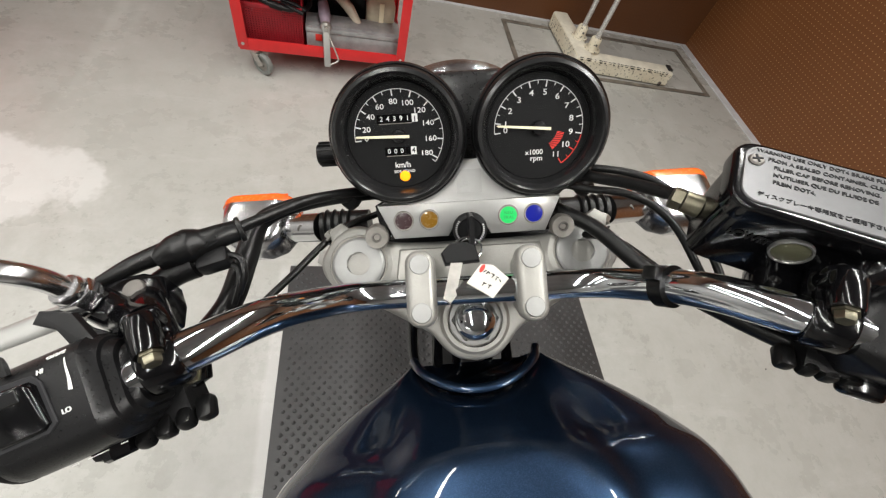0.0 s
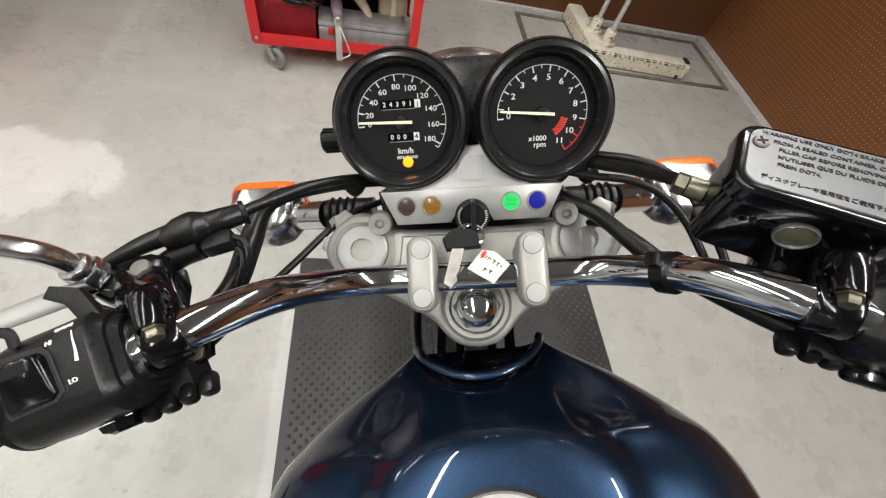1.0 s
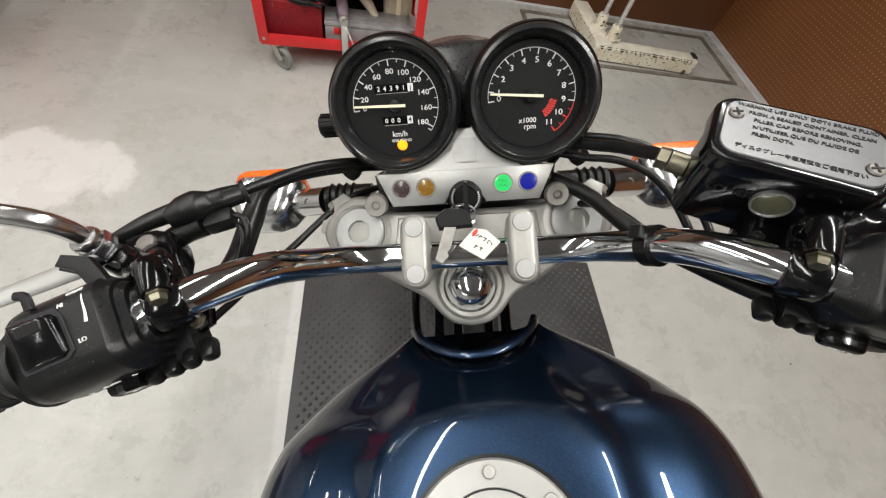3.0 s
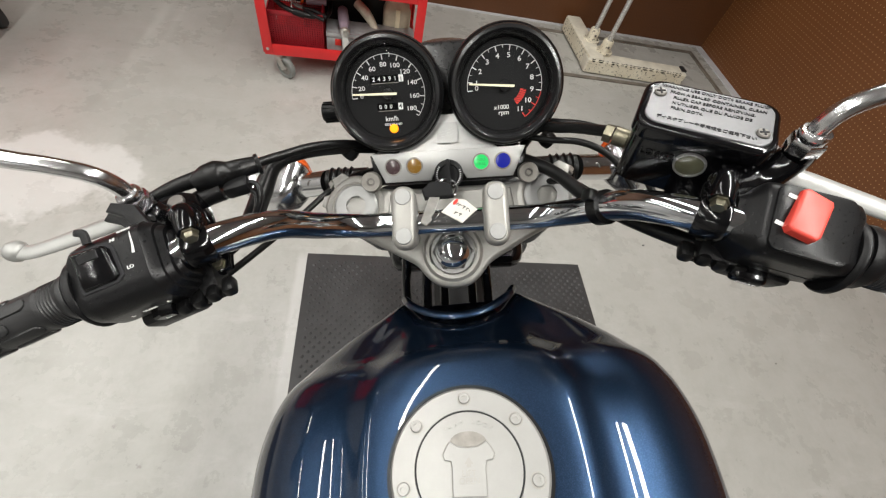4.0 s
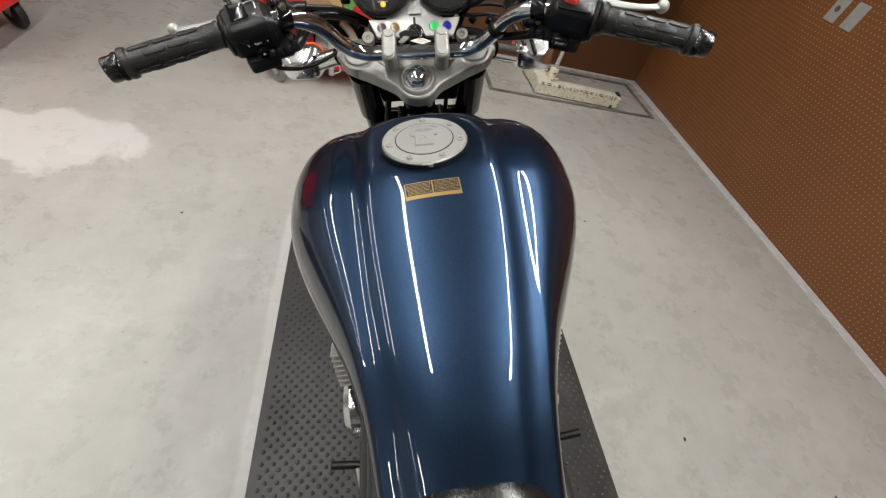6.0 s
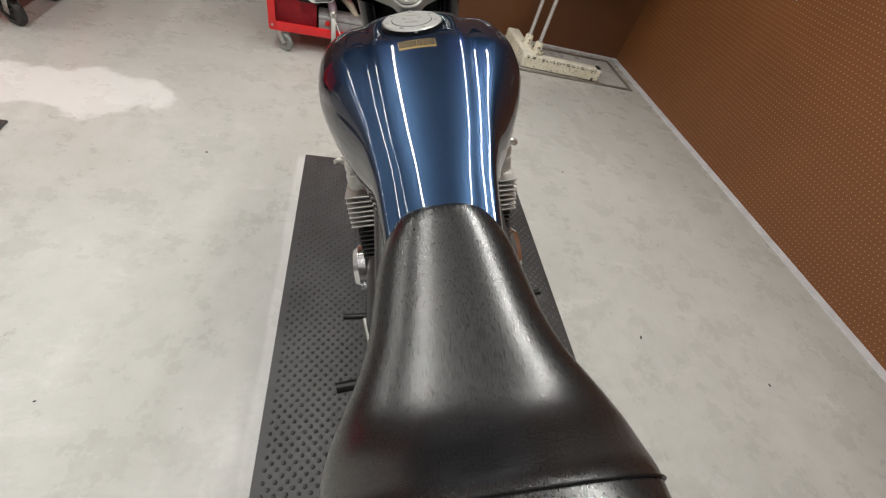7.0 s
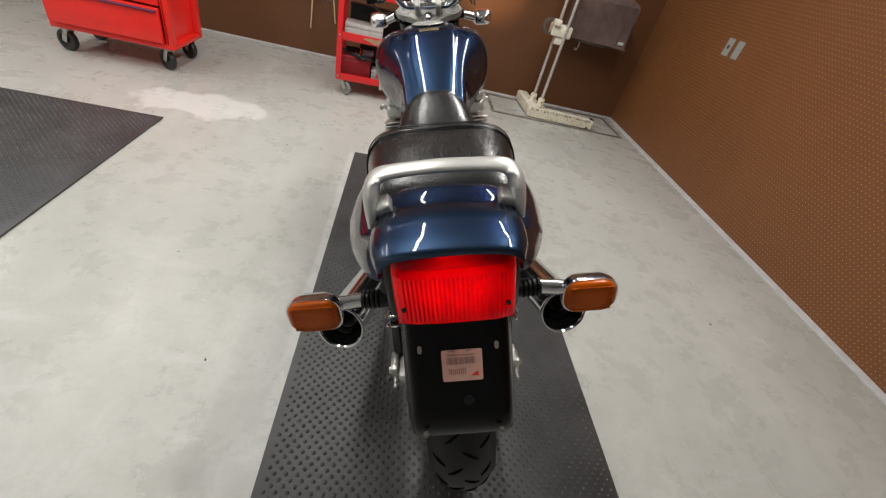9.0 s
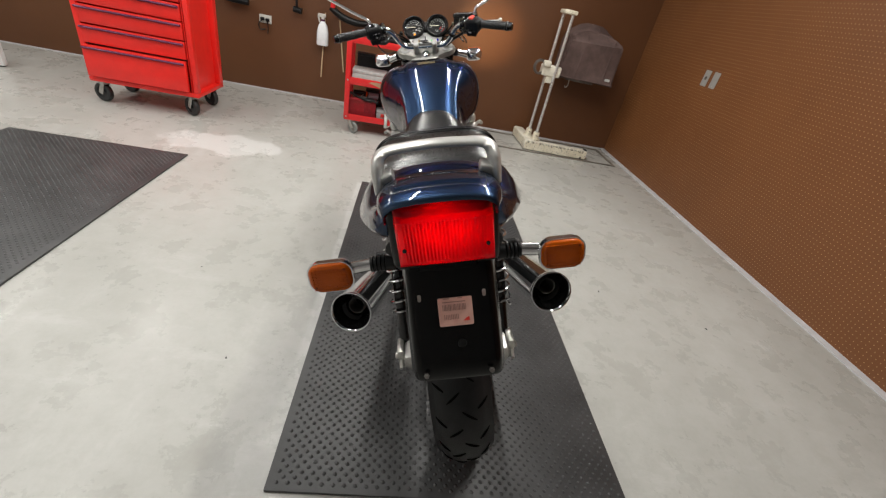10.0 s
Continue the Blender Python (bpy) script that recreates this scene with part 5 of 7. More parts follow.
    # mirror stalk, screwed into a boss beside the perch
    if s < 0:
        pts = [(-0.231, 0.145, 1.142), (-0.234, 0.145, 1.165), (-0.242, 0.144, 1.179), (-0.26, 0.143, 1.191), (-0.283, 0.142, 1.203), (-0.324, 0.142, 1.228), (-0.46, 0.142, 1.316)]
    else:
        pts = [(0.2335, 0.11, 1.155), (0.235, 0.11, 1.176), (0.245, 0.11, 1.188), (0.278, 0.109, 1.202), (0.313, 0.108, 1.221), (0.47, 0.104, 1.306)]
    mb = Vector(pts[0])
    up = (Vector(pts[1]) - mb).normalized()
    mm = basis(mb, (1, 0, 0), up)
    a0 = STEER @ (p + fwd * 0.026)
    part("mirror_boss", tube([a0, a0.lerp(mb, 0.6) - up * 0.012, mb - up * 0.008, mb + up * 0.002], [0.014, 0.0115, 0.0105, 0.0105], 14, 4), BLACK_GLOSS, perch)
    st = part("mirror_stalk", tube(pts, 0.0062, 16, 7), STALK, bike, "chrome mirror stalk")
    part("stalk_nut", lathe([(0, -0.001), (0.0102, -0.001), (0.0107, 0.0), (0.0107, 0.008), (0.0102, 0.009), (0.0062, 0.009)], 6, mm), STALK, st)
    part("stalk_collar", lathe([(0.0062, 0.009), (0.0088, 0.009), (0.0093, 0.0105), (0.0093, 0.0135), (0.0085, 0.015), (0.0062, 0.0155)], 24, mm), STALK, st)
    if s < 0:
        part("perch_fin", prism([(-0.014, 0.002), (-0.012, 0.009), (0.004, 0.008), (0.024, -0.012), (0.012, -0.014), (-0.002, -0.001)], 0.005, basis((-0.219, 0.119, 1.158), (1, -0.1, 0), (0.1, -0.35, 1)), 0.0015, 2), BLACK_PLASTIC, perch)


both(lever)


def switchgear(s):
    m = on_bar(s, 0.2175)
    turn = Matrix.Rotation(radians(-25), 4, "Z")
    # housing: flat-topped on the right, barrel-topped on the left, stepped down to a round neck at its inner end
    rad = 0.011 if s > 0 else 0.0165
    steps = ((-0.036, 0.62), (-0.031, 0.72), (-0.0265, 0.92), (-0.024, 0.985), (-0.02, 1.0)) if s > 0 else ((-0.0365, 0.6), (-0.0355, 0.63), (-0.033, 0.66), (-0.0325, 0.75), (-0.0285, 0.82), (-0.028, 0.88), (-0.0235, 0.955), (-0.022, 1.0))
    rows = []
    for z, f in (*steps, (0.02, 1.0), (0.026, 0.97), (0.029, 0.9)):
        row = []
        for x, y in rounded(0.049 if s > 0 else 0.056, 0.05, rad, 8):
            v = turn @ Vector((x * f - (0.0045 if s > 0 else 0.001) * f, (y + 0.006) * f - 0.0125, 0))
            row.append((v.x, v.y, z))
        rows.append(row)
    hs = part("switch_housing", rings(rows), SWITCH_BLACK, bike, "black moulded switch housing with a red stop switch" if s > 0 else "black moulded switch housing with dip and turn switches", m)
    part("housing_flange", lathe([(0.0119, 0.027), (0.0245, 0.027), (0.0255, 0.0285), (0.0255, 0.031), (0.0235, 0.0335), (0.0119, 0.037)], 32, m @ at(-0.001, -0.005, 0), False), BLACK_PLASTIC, hs)
    part("housing_joint", prism(rounded(0.0496, 0.0012, 0.0005, 2), 0.036, m @ turn @ at(-0.0045, -0.008, -0.013)), INK, hs)
    low_ = at(0.009 if s < 0 else 0.0, -0.003 if s < 0 else 0.0, 0)
    part("lower_block", join(box(0.032, 0.024, 0.044, m @ turn @ low_ @ at(0.008, -0.034, 0.0), 0.005, 2), prism([(-0.02, -0.004), (-0.012, -0.014), (0.01, -0.016), (0.018, -0.006), (0.016, 0.006), (-0.014, 0.008)], 0.03, m @ turn @ low_ @ at(0.006, -0.024, -0.041), 0.004, 2)), BLACK_PLASTIC, hs)
    for k in range(4):
        part("cable_clip", box(0.014, 0.01, 0.0095, m @ low_ @ at(0.008, -0.03, -0.048 + 0.0115 * k, 0, 0, 12 * (k % 2)), 0.003), BLACK_RUBBER, hs)
    part("housing_screw", lathe([(0, 0.003), (0.004, 0.002), (0.0045, 0)], 12, m @ basis((0.0, -0.046, 0.0), (1, 0, 0), (0.2, -1, 0))), ZINC, hs)
    face = m @ turn @ basis((-0.0045, 0.0185, 0.0), (0, 0, 1), (0, 1, 0))     # x along the bar outwards, y to the rider, z out of the top
    if s > 0:
        part("top_panel", prism(rounded(0.044, 0.042, 0.006), 0.0016, face @ at(0, 0, -0.0008), 0.0008, 2), SWITCH_BLACK, hs)
        part("stop_switch", prism([(-0.006, -0.016), (-0.003, -0.0175), (0.0105, -0.0125), (0.011, -0.0095), (0.0065, 0.012), (0.004, 0.0145), (-0.0095, 0.0115), (-0.0115, 0.0085)], 0.0075, face @ pose(-0.005, -0.0015, -0.001, 5, 0, 0), 0.002, 3), KILL_RED, hs, "red engine stop switch")
        part("switch_marks", join(box(0.0065, 0.0024, 0.0006, face @ at(-0.0135, -0.0135, 0.001, 0, 0, 12)), box(0.0065, 0.0024, 0.0006, face @ at(-0.0175, 0.005, 0.001, 0, 0, 12))), PRINT, hs)
        st = part("start_button", box(0.016, 0.012, 0.022, m @ turn @ at(0.022, -0.024, -0.006), 0.004, 3), BLACK_GLOSS, hs)
        part("start_writing", text("START", 0.0042, m @ turn @ basis((0.0302, -0.0245, -0.006), (0, 0, 1), (1, 0, 0)) @ Matrix.Diagonal((1, -1, 1, 1)), 0.0002), PRINT, hs)
        part("throttle_drum", lathe([(0.0119, 0.034), (0.02, 0.034), (0.0205, 0.04), (0.018, 0.044), (0.0119, 0.044)], 28, m, False), BLACK_PLASTIC, hs)
        for k in range(2):
            part("throttle_cable", tube([m @ Vector((-0.006 + 0.01 * k, -0.028, -0.022)), STEER @ Vector((0.172, 0.108, 1.095)), STEER @ Vector((0.145 - 0.008 * k, 0.15, 1.075)), STEER @ Vector((0.115, 0.21, 1.05)), STEER @ Vector((0.07, 0.24, 1.0))], 0.0035, 8, 6), BLACK_RUBBER, hs)
    else:
        flip = face @ pose(0, 0, 0, 0, 0, 180)

        def on_top(u, v, lift=0.0004, turned=0.0):
            """A pose on the barrel top: u inwards along the bar, v away from the rider."""
            e = max(0.0, abs(v) - (0.0245 - rad))
            return flip @ at(u, v, -(rad - math.sqrt(rad * rad - e * e)), -math.degrees(math.asin(e / rad)) * (1 if v > 0 else -1)) @ at(0, 0, lift, 0, 0, turned)

        # rocker in a sunk, slanted well
        well_ = [(-0.0205, 0.0155), (0.0025, 0.0135), (0.0055, 0.009), (0.0075, -0.012), (0.003, -0.0155), (-0.0195, -0.0155), (-0.021, -0.012)]
        part("switch_well", prism(well_, 0.0012, flip @ at(0, 0, -0.0003), 0.0005, 1), INK, hs)
        rock = [(-0.0185, 0.0128), (0.001, 0.011), (0.0035, 0.008), (0.0053, -0.0105), (0.002, -0.0132), (-0.0178, -0.0132), (-0.019, -0.01)]
        part("dip_switch", prism(rock, 0.005, flip @ pose(0, 0, -0.0005, 9, 0, 0), 0.0018, 3), BLACK_GLOSS, hs, "gloss black dip switch")
        part("dip_notch", prism(rounded(0.013, 0.006, 0.001), 0.0012, flip @ pose(-0.008, 0.0062, 0.0048, 9, 0, 0), 0.0004, 1), BLACK_PLASTIC, hs)
        part("choke_lever", tube([face @ Vector((0.012, -0.019, -0.003)), face @ Vector((0.012, -0.026, -0.002)), face @ Vector((0.017, -0.029, -0.002))], [0.003, 0.003, 0.0024], 8, 3, flat=0.6), BLACK_PLASTIC, hs)
        part("dip_writing", join(text("HI", 0.0034, on_top(0.0052, 0.0135)), text("LO", 0.0034, on_top(0.0122, -0.0085))), PRINT, hs)
        mark = [on_top(0.0165 + 0.0008 * math.sin(t / 6 * math.pi), 0.0155 - 0.0026 * t) @ Vector((0, 0, 0)) for t in range(7)]
        part("choke_mark", tube(mark, [0.0003, 0.0005, 0.0007, 0.001], 6, 2, flat=0.5), PRINT, hs)
        part("choke_writing", text("CHOKE", 0.0027, on_top(0.0115, 0.0188)), PRINT, hs)
        low = m @ turn @ basis((0.0268, -0.015, -0.002), (0, 0, 1), (1, 0, 0)) @ pose(0, 0, 0, 0, 0, 180)
        part("turn_switch", prism([(-0.006, -0.006), (0.006, -0.006), (0.007, 0.004), (0, 0.008), (-0.007, 0.004)], 0.008, low @ at(0.002, 0, 0.0), 0.0015, 1), BLACK_GLOSS, hs)
        part("turn_writing", join(text("TURN", 0.0034, low @ at(0.0, 0.0115, 0.0015)), text("L", 0.0036, low @ at(-0.012, 0.0115, 0.0015)), text("R", 0.0036, low @ at(0.013, 0.0115, 0.0015)), prism([(-0.002, -0.002), (0.002, -0.002), (0, 0.002)], 0.0003, low @ at(0.002, 0, 0.0083))), PRINT, hs)
        part("horn_button", lathe([(0, 0.006), (0.0075, 0.005), (0.0085, 0.0)], 20, low @ at(0.004, -0.017, -0.004)), BLACK_GLOSS, hs)


both(switchgear)

# brake fluid reservoir on the right
RM = STEER @ basis((0.18, 0.153, 1.145), (1, -0.52, 0.0), (0.0, -0.04, 1))
res = part("brake_reservoir", prism(rounded(0.082, 0.046, 0.011), 0.046, RM @ at(0, 0, -0.03), 0.004, 3), BLACK_GLOSS, bike, "gloss black brake fluid reservoir with a printed lid")
lid = part("lid", prism(rounded(0.087, 0.051, 0.012), 0.012, RM @ at(0, 0, 0.014), 0.003, 3), BLACK_GLOSS, res)
part("lid_plate", prism(rounded(0.078, 0.043, 0.01), 0.0012, RM @ at(0, 0, 0.0258), 0.0006, 1), LID_PLATE, lid, "bright sheen lid plate with black print")
for dx, dy in ((-0.033, 0.009), (0.033, -0.009)):
    part("lid_screw", join(lathe([(0.0042, 0.0), (0.0042, 0.0012), (0.0034, 0.002), (0, 0.0022)], 18, RM @ at(dx, dy, 0.0265)), ), STEEL_DARK, lid)
    part("screw_slot", join(box(0.0055, 0.001, 0.0006, RM @ at(dx, dy, 0.0288, 0, 0, 20)), box(0.001, 0.0055, 0.0006, RM @ at(dx, dy, 0.0288, 0, 0, 20))), INK, lid)
lines = ["WARNING USE ONLY DOT4 BRAKE FLUID", "FROM A SEALED CONTAINER. CLEAN", "FILLER CAP BEFORE REMOVING.", "N'UTILISER QUE DU FLUIDE DE", "FREIN DOT4."]
LW = RM @ at(-0.034, 0.0175, 0.0272)
part("lid_writing", join(*[text(t, 0.0036, LW @ at(0.001 + (0.006 if 0 < k else 0) + (0.003 if k > 1 else 0), -0.0055 * k, 0), 0.0002, "LEFT") for k, t in enumerate(lines)], text("ディスクブレーキ専用液をご使用下さい", 0.0034, LW @ at(0.003, -0.033, 0), 0.0002, "LEFT")), INK, lid)
BACKM = RM @ basis((0, -0.0232, -0.004), (1, 0, 0), (0, -1, 0))
part("sight_glass", lathe([(0, 0.0), (0.0094, 0.0), (0.0099, 0.0022), (0.0107, 0.0022), (0.011, 0.001), (0.0113, -0.003)], 28, BACKM @ at(0.0025, 0.0045, 0) @ Matrix.Scale(0.95, 4)), ALU, res, "round sight glass with pale fluid")
part("fluid", lathe([(0, 0.0022), (0.006, 0.002), (0.0095, 0.0012), (0.0095, 0)], 24, BACKM @ at(0.0025, 0.0045, 0) @ Matrix.Scale(0.95, 4)), surface("olive_fluid", (0.11, 0.11, 0.07), 0.12, coat=0.8), res)
part("level_writing", text("LOWER", 0.0068, BACKM @ at(-0.02, 0.006, 0.0008), 0.0006), BLACK_PLASTIC, res)
part("banjo", join(lathe([(0, 0.0), (0.0075, 0.0), (0.0075, 0.011), (0, 0.012)], 20, RM @ basis((-0.041, 0.004, -0.016), (0, 0, 1), (-1, 0.1, 0))), lathe([(0, 0.012), (0.0078, 0.012), (0.0074, 0.0185), (0, 0.0195)], 6, RM @ basis((-0.041, 0.004, -0.016), (0, 0, 1), (-1, 0.1, 0)))), BOLT, res)
part("brake_hose", tube([RM @ Vector((-0.05, 0.006, -0.013)), STEER @ Vector((0.11, 0.23, 1.1)), STEER @ Vector((0.085, 0.255, 1.07)), STEER @ Vector((0.06, 0.27, 0.95)), STEER @ Vector((0.05, 0.3, 0.8))], 0.0048, 10, 6), BLACK_RUBBER, res)
part("reservoir_neck", box(0.04, 0.04, 0.028, RM @ at(0.018, -0.028, -0.03), 0.01, 3), BLACK_GLOSS, res)


# clutch cable and wiring
def hose(name, pts, r, label="black rubber cable", mat_=None):
    return part(name, tube(pts, r, 10, 6, STEER), mat_ or BLACK_RUBBER, bike, label)


def free_hose(name, pts, r, label="black rubber cable", n=10, mat_=None):
    return part(name, tube(pts, r, n, 6), mat_ or BLACK_RUBBER, bike, label)


free_hose("clutch_cable", [(-0.17, 0.199, 1.12), (-0.149, 0.216, 1.112), (-0.119, 0.238, 1.1), (-0.085, 0.262, 1.075), (-0.06, 0.28, 1.04), (-0.05, 0.27, 0.95)], 0.0042)
boot = free_hose("clutch_boot", [(-0.21, 0.178, 1.126), (-0.2, 0.184, 1.1255), (-0.192, 0.1885, 1.124), (-0.184, 0.192, 1.122), (-0.175, 0.196, 1.121), (-0.162, 0.203, 1.1175)], [0.007, 0.0112, 0.0122, 0.0092, 0.0085, 0.0072], "ribbed black rubber boot of the clutch cable", 18)
part("boot_rim", lathe([(0.007, -0.002), (0.009, -0.0015), (0.0092, 0.0015), (0.007, 0.002)], 20, basis((-0.163, 0.2025, 1.1177), (0, 0, 1), (0.86, 0.45, -0.2))), BLACK_RUBBER, boot)
free_hose("clutch_arm", [(-0.24, 0.163, 1.13), (-0.222, 0.175, 1.129), (-0.2, 0.187, 1.126)], [0.0045, 0.0062, 0.0075], "black clutch lever arm")
sw = free_hose("clutch_switch", [(-0.214, 0.168, 1.113), (-0.204, 0.174, 1.114), (-0.19, 0.178, 1.115)], 0.0085, "black clutch switch with its plug", 16)
part("plug", box(0.022, 0.014, 0.013, basis((-0.178, 0.18, 1.115), (1, 0.25, 0), (0, 0, 1)), 0.0035), BLACK_PLASTIC, sw)
part("lead", tube([(-0.17, 0.183, 1.117), (-0.161, 0.18, 1.115), (-0.158, 0.17, 1.11), (-0.165, 0.16, 1.1)], 0.0024, 8, 5), BLACK_RUBBER, sw)
part("lead", tube([(-0.17, 0.179, 1.112), (-0.163, 0.174, 1.11), (-0.163, 0.164, 1.105), (-0.17, 0.155, 1.095)], 0.0022, 8, 5), BLACK_RUBBER, sw)
free_hose("switch_wiring", [(-0.213, 0.108, 1.09), (-0.198, 0.137, 1.083), (-0.183, 0.165, 1.08), (-0.174, 0.2, 1.085), (-0.163, 0.226, 1.093), (-0.14, 0.24, 1.092), (-0.1, 0.26, 1.075), (-0.06, 0.28, 1.05)], [0.007, 0.0078, 0.009, 0.0092, 0.0075, 0.0064, 0.0064, 0.0064], "black sleeved wiring loom", 14)
free_hose("choke_cable", [(-0.215, 0.085, 1.095), (-0.207, 0.12, 1.065), (-0.185, 0.18, 1.035), (-0.161, 0.211, 1.03), (-0.118, 0.256, 1.03), (-0.08, 0.28, 1.02)], 0.0034)
hose("switch_wiring", [(0.195, 0.075, 1.11), (0.16, 0.12, 1.088), (0.13, 0.165, 1.07), (0.105, 0.215, 1.058), (0.07, 0.25, 1.05)], 0.0065, "black sleeved wiring loom")
free_hose("meter_cable", [(0.088, 0.262, 1.085), (0.112, 0.252, 1.083), (0.14, 0.237, 1.087), (0.162, 0.222, 1.085), (0.178, 0.2, 1.075), (0.19, 0.165, 1.06), (0.19, 0.12, 1.05)], 0.0033)
free_hose("meter_cable", [(0.085, 0.25, 1.07), (0.11, 0.237, 1.072), (0.135, 0.225, 1.076), (0.155, 0.21, 1.074), (0.17, 0.188, 1.066), (0.18, 0.15, 1.052)], 0.0033)
for k, (x, y, z) in enumerate([(-0.035, 0.1, 0.9), (-0.015, 0.11, 0.89), (0.018, 0.11, 0.89), (0.036, 0.1, 0.9), (-0.06, 0.12, 0.9)]):
    hose("inner_cable", [(x, y + 0.09, z + 0.04), (x * 1.1, y + 0.05, z - 0.02), (x, y + 0.02, z - 0.12)], 0.0062, mat_=BLACK_GLOSS)


def cable_tie(s, x):
    m = on_bar(s, x)
    part("cable_tie", join(lathe([(0.0118, -0.005), (0.0145, -0.005), (0.0145, 0.005), (0.0118, 0.005)], 24, m, False), box(0.01, 0.008, 0.011, m @ at(-0.006, 0.016, 0), 0.002)), BLACK_RUBBER, bike, "black rubber cable strap")


cable_tie(1, 0.127)

# headlamp behind the meters
HL = STEER @ basis((0, 0.385, 1.001), (1, 0, 0), (0, 1, 0.02))
hl = part("headlamp", lathe([(0, -0.075), (0.045, -0.068), (0.07, -0.045), (0.087, -0.008), (0.092, 0.02), (0.088, 0.02), (0.0, 0.0)], 48, HL), BLACK_PLASTIC, bike, "round headlamp with a chrome rim, lit")
part("rim", lathe([(0.0915, 0.0), (0.096, 0.002), (0.0975, 0.012), (0.096, 0.024), (0.088, 0.028), (0.086, 0.024), (0.0915, 0.0)], 56, HL, False), STALK, hl)
part("lens", lathe([(0.087, 0.022), (0.06, 0.032), (0.03, 0.037), (0, 0.038)], 48, HL), HEADLAMP, hl, "glowing headlamp glass")
beam = bike.matrix_world @ HL @ Vector((0, 0, 0.06))
aim = Vector((0.46, ROOM_Y1, 0.98)) - beam
sp = lamp("headlamp_beam", "SPOT", 300.0, Matrix.Translation(beam) @ aim.to_track_quat("-Z", "Y").to_matrix().to_4x4(), (1.0, 0.58, 0.24))
sp.data.spot_size, sp.data.spot_blend, sp.data.shadow_soft_size = radians(19), 1.0, 0.06

# ---- meters ----
NRM = Vector((0, -0.816, 0.578))


def meter(s):
    return STEER @ basis((s * 0.0562 + 0.0022, 0.2735, 1.119), (1, 0, 0), NRM)


def ring_ticks(m, angles, r0, r1, w, z=0.0):
    return [box(r1 - r0, w, 0.0004, m @ pose(0, 0, z, 0, 0, a) @ at((r0 + r1) / 2, 0, 0)) for a in angles]


def arc(m, r, a0, a1, w, z=0.0, n=48):
    rows = [[Vector((q * math.cos(radians(a)), q * math.sin(radians(a)), z + h)) for q, h in ((r - w, 0), (r + w, 0), (r + w, 0.0004), (r - w, 0.0004))] for a in [a0 + (a1 - a0) * k / n for k in range(n + 1)]]
    bm = rings(rows)
    bm.transform(m)
    return bm


def meter_case(s, name, label):
    m = meter(s)
    case = part(name, lathe([(0.0, -0.055), (0.03, -0.055), (0.045, -0.045), (0.0525, -0.02), (0.0543, 0.0), (0.0548, 0.006), (0.054, 0.011), (0.053, 0.0125), (0.052, 0.0115), (0.052, 0.014), (0.0502, 0.017), (0.0475, 0.0175), (0.046, 0.016), (0.0445, 0.011), (0.0425, 0.006), (0.0415, 0.0005), (0.0, 0.0005)], 72, m, True), BLACK_SATIN, bike, label)
    part("dial", lathe([(0.0, 0.0012), (0.0412, 0.0012), (0.0415, 0.0006)], 64, m), DIAL, case)
    gl = part("glass", lathe([(0.0, 0.0105), (0.03, 0.0103), (0.0446, 0.0095)], 64, m), GLASS, case)
    gl.visible_shadow = False
    return m @ at(0, 0, 0.0014), case


def needle(m, case, a, length, tail, x=0.0, y=0.0):
    n = m @ pose(x, y, 0.004, 0, 0, a)
    part("needle", prism([(-tail, -0.0011), (length * 0.97, -0.0008), (length, 0), (length * 0.97, 0.0008), (-tail, 0.0011)], 0.0012, n), CREAM, case, "cream needle")
    part("needle_hub", lathe([(0, 0.0045), (0.0052, 0.004), (0.0058, 0.002), (0.0058, 0)], 24, m @ at(x, y, 0)), BLACK_SATIN, case)


# speedometer
m, sc = meter_case(-1, "speedometer", "black round speedometer with white figures")
SPD = {v: float(np.interp(v, range(0, 181, 20), (184, 166, 143.5, 120, 95, 70, 45.5, 20, -6.5, -32.5))) for v in (0, *range(20, 181, 10))}
R1 = 0.0355
part("scale", join(arc(m, R1, 184, -38, 0.00022), *ring_ticks(m, [SPD[v] for v in SPD if v % 20 == 0], R1 - 0.0048, R1, 0.0009), *ring_ticks(m, [SPD[v] for v in SPD if v % 20], R1 - 0.0026, R1, 0.0005), *ring_ticks(m, [-38], R1 - 0.003, R1, 0.0005)), PRINT, sc)
part("figures", join(*[text(str(v), 0.0057, m @ at((R1 - (0.0092 if v < 100 else 0.0102)) * math.cos(radians(SPD[v])), (R1 - 0.0088) * math.sin(radians(SPD[v])) - (0.0003 if v else -0.001), 0) @ Matrix.Diagonal((1.2, 1, 1, 1))) for v in SPD if v % 20 == 0]), PRINT, sc)
part("unit_writing", join(text("km/h", 0.0064, m @ at(0.001, -0.0232, 0)), text("SIDE STAND", 0.0032, m @ at(0.002, -0.0285, 0))), PRINT, sc)
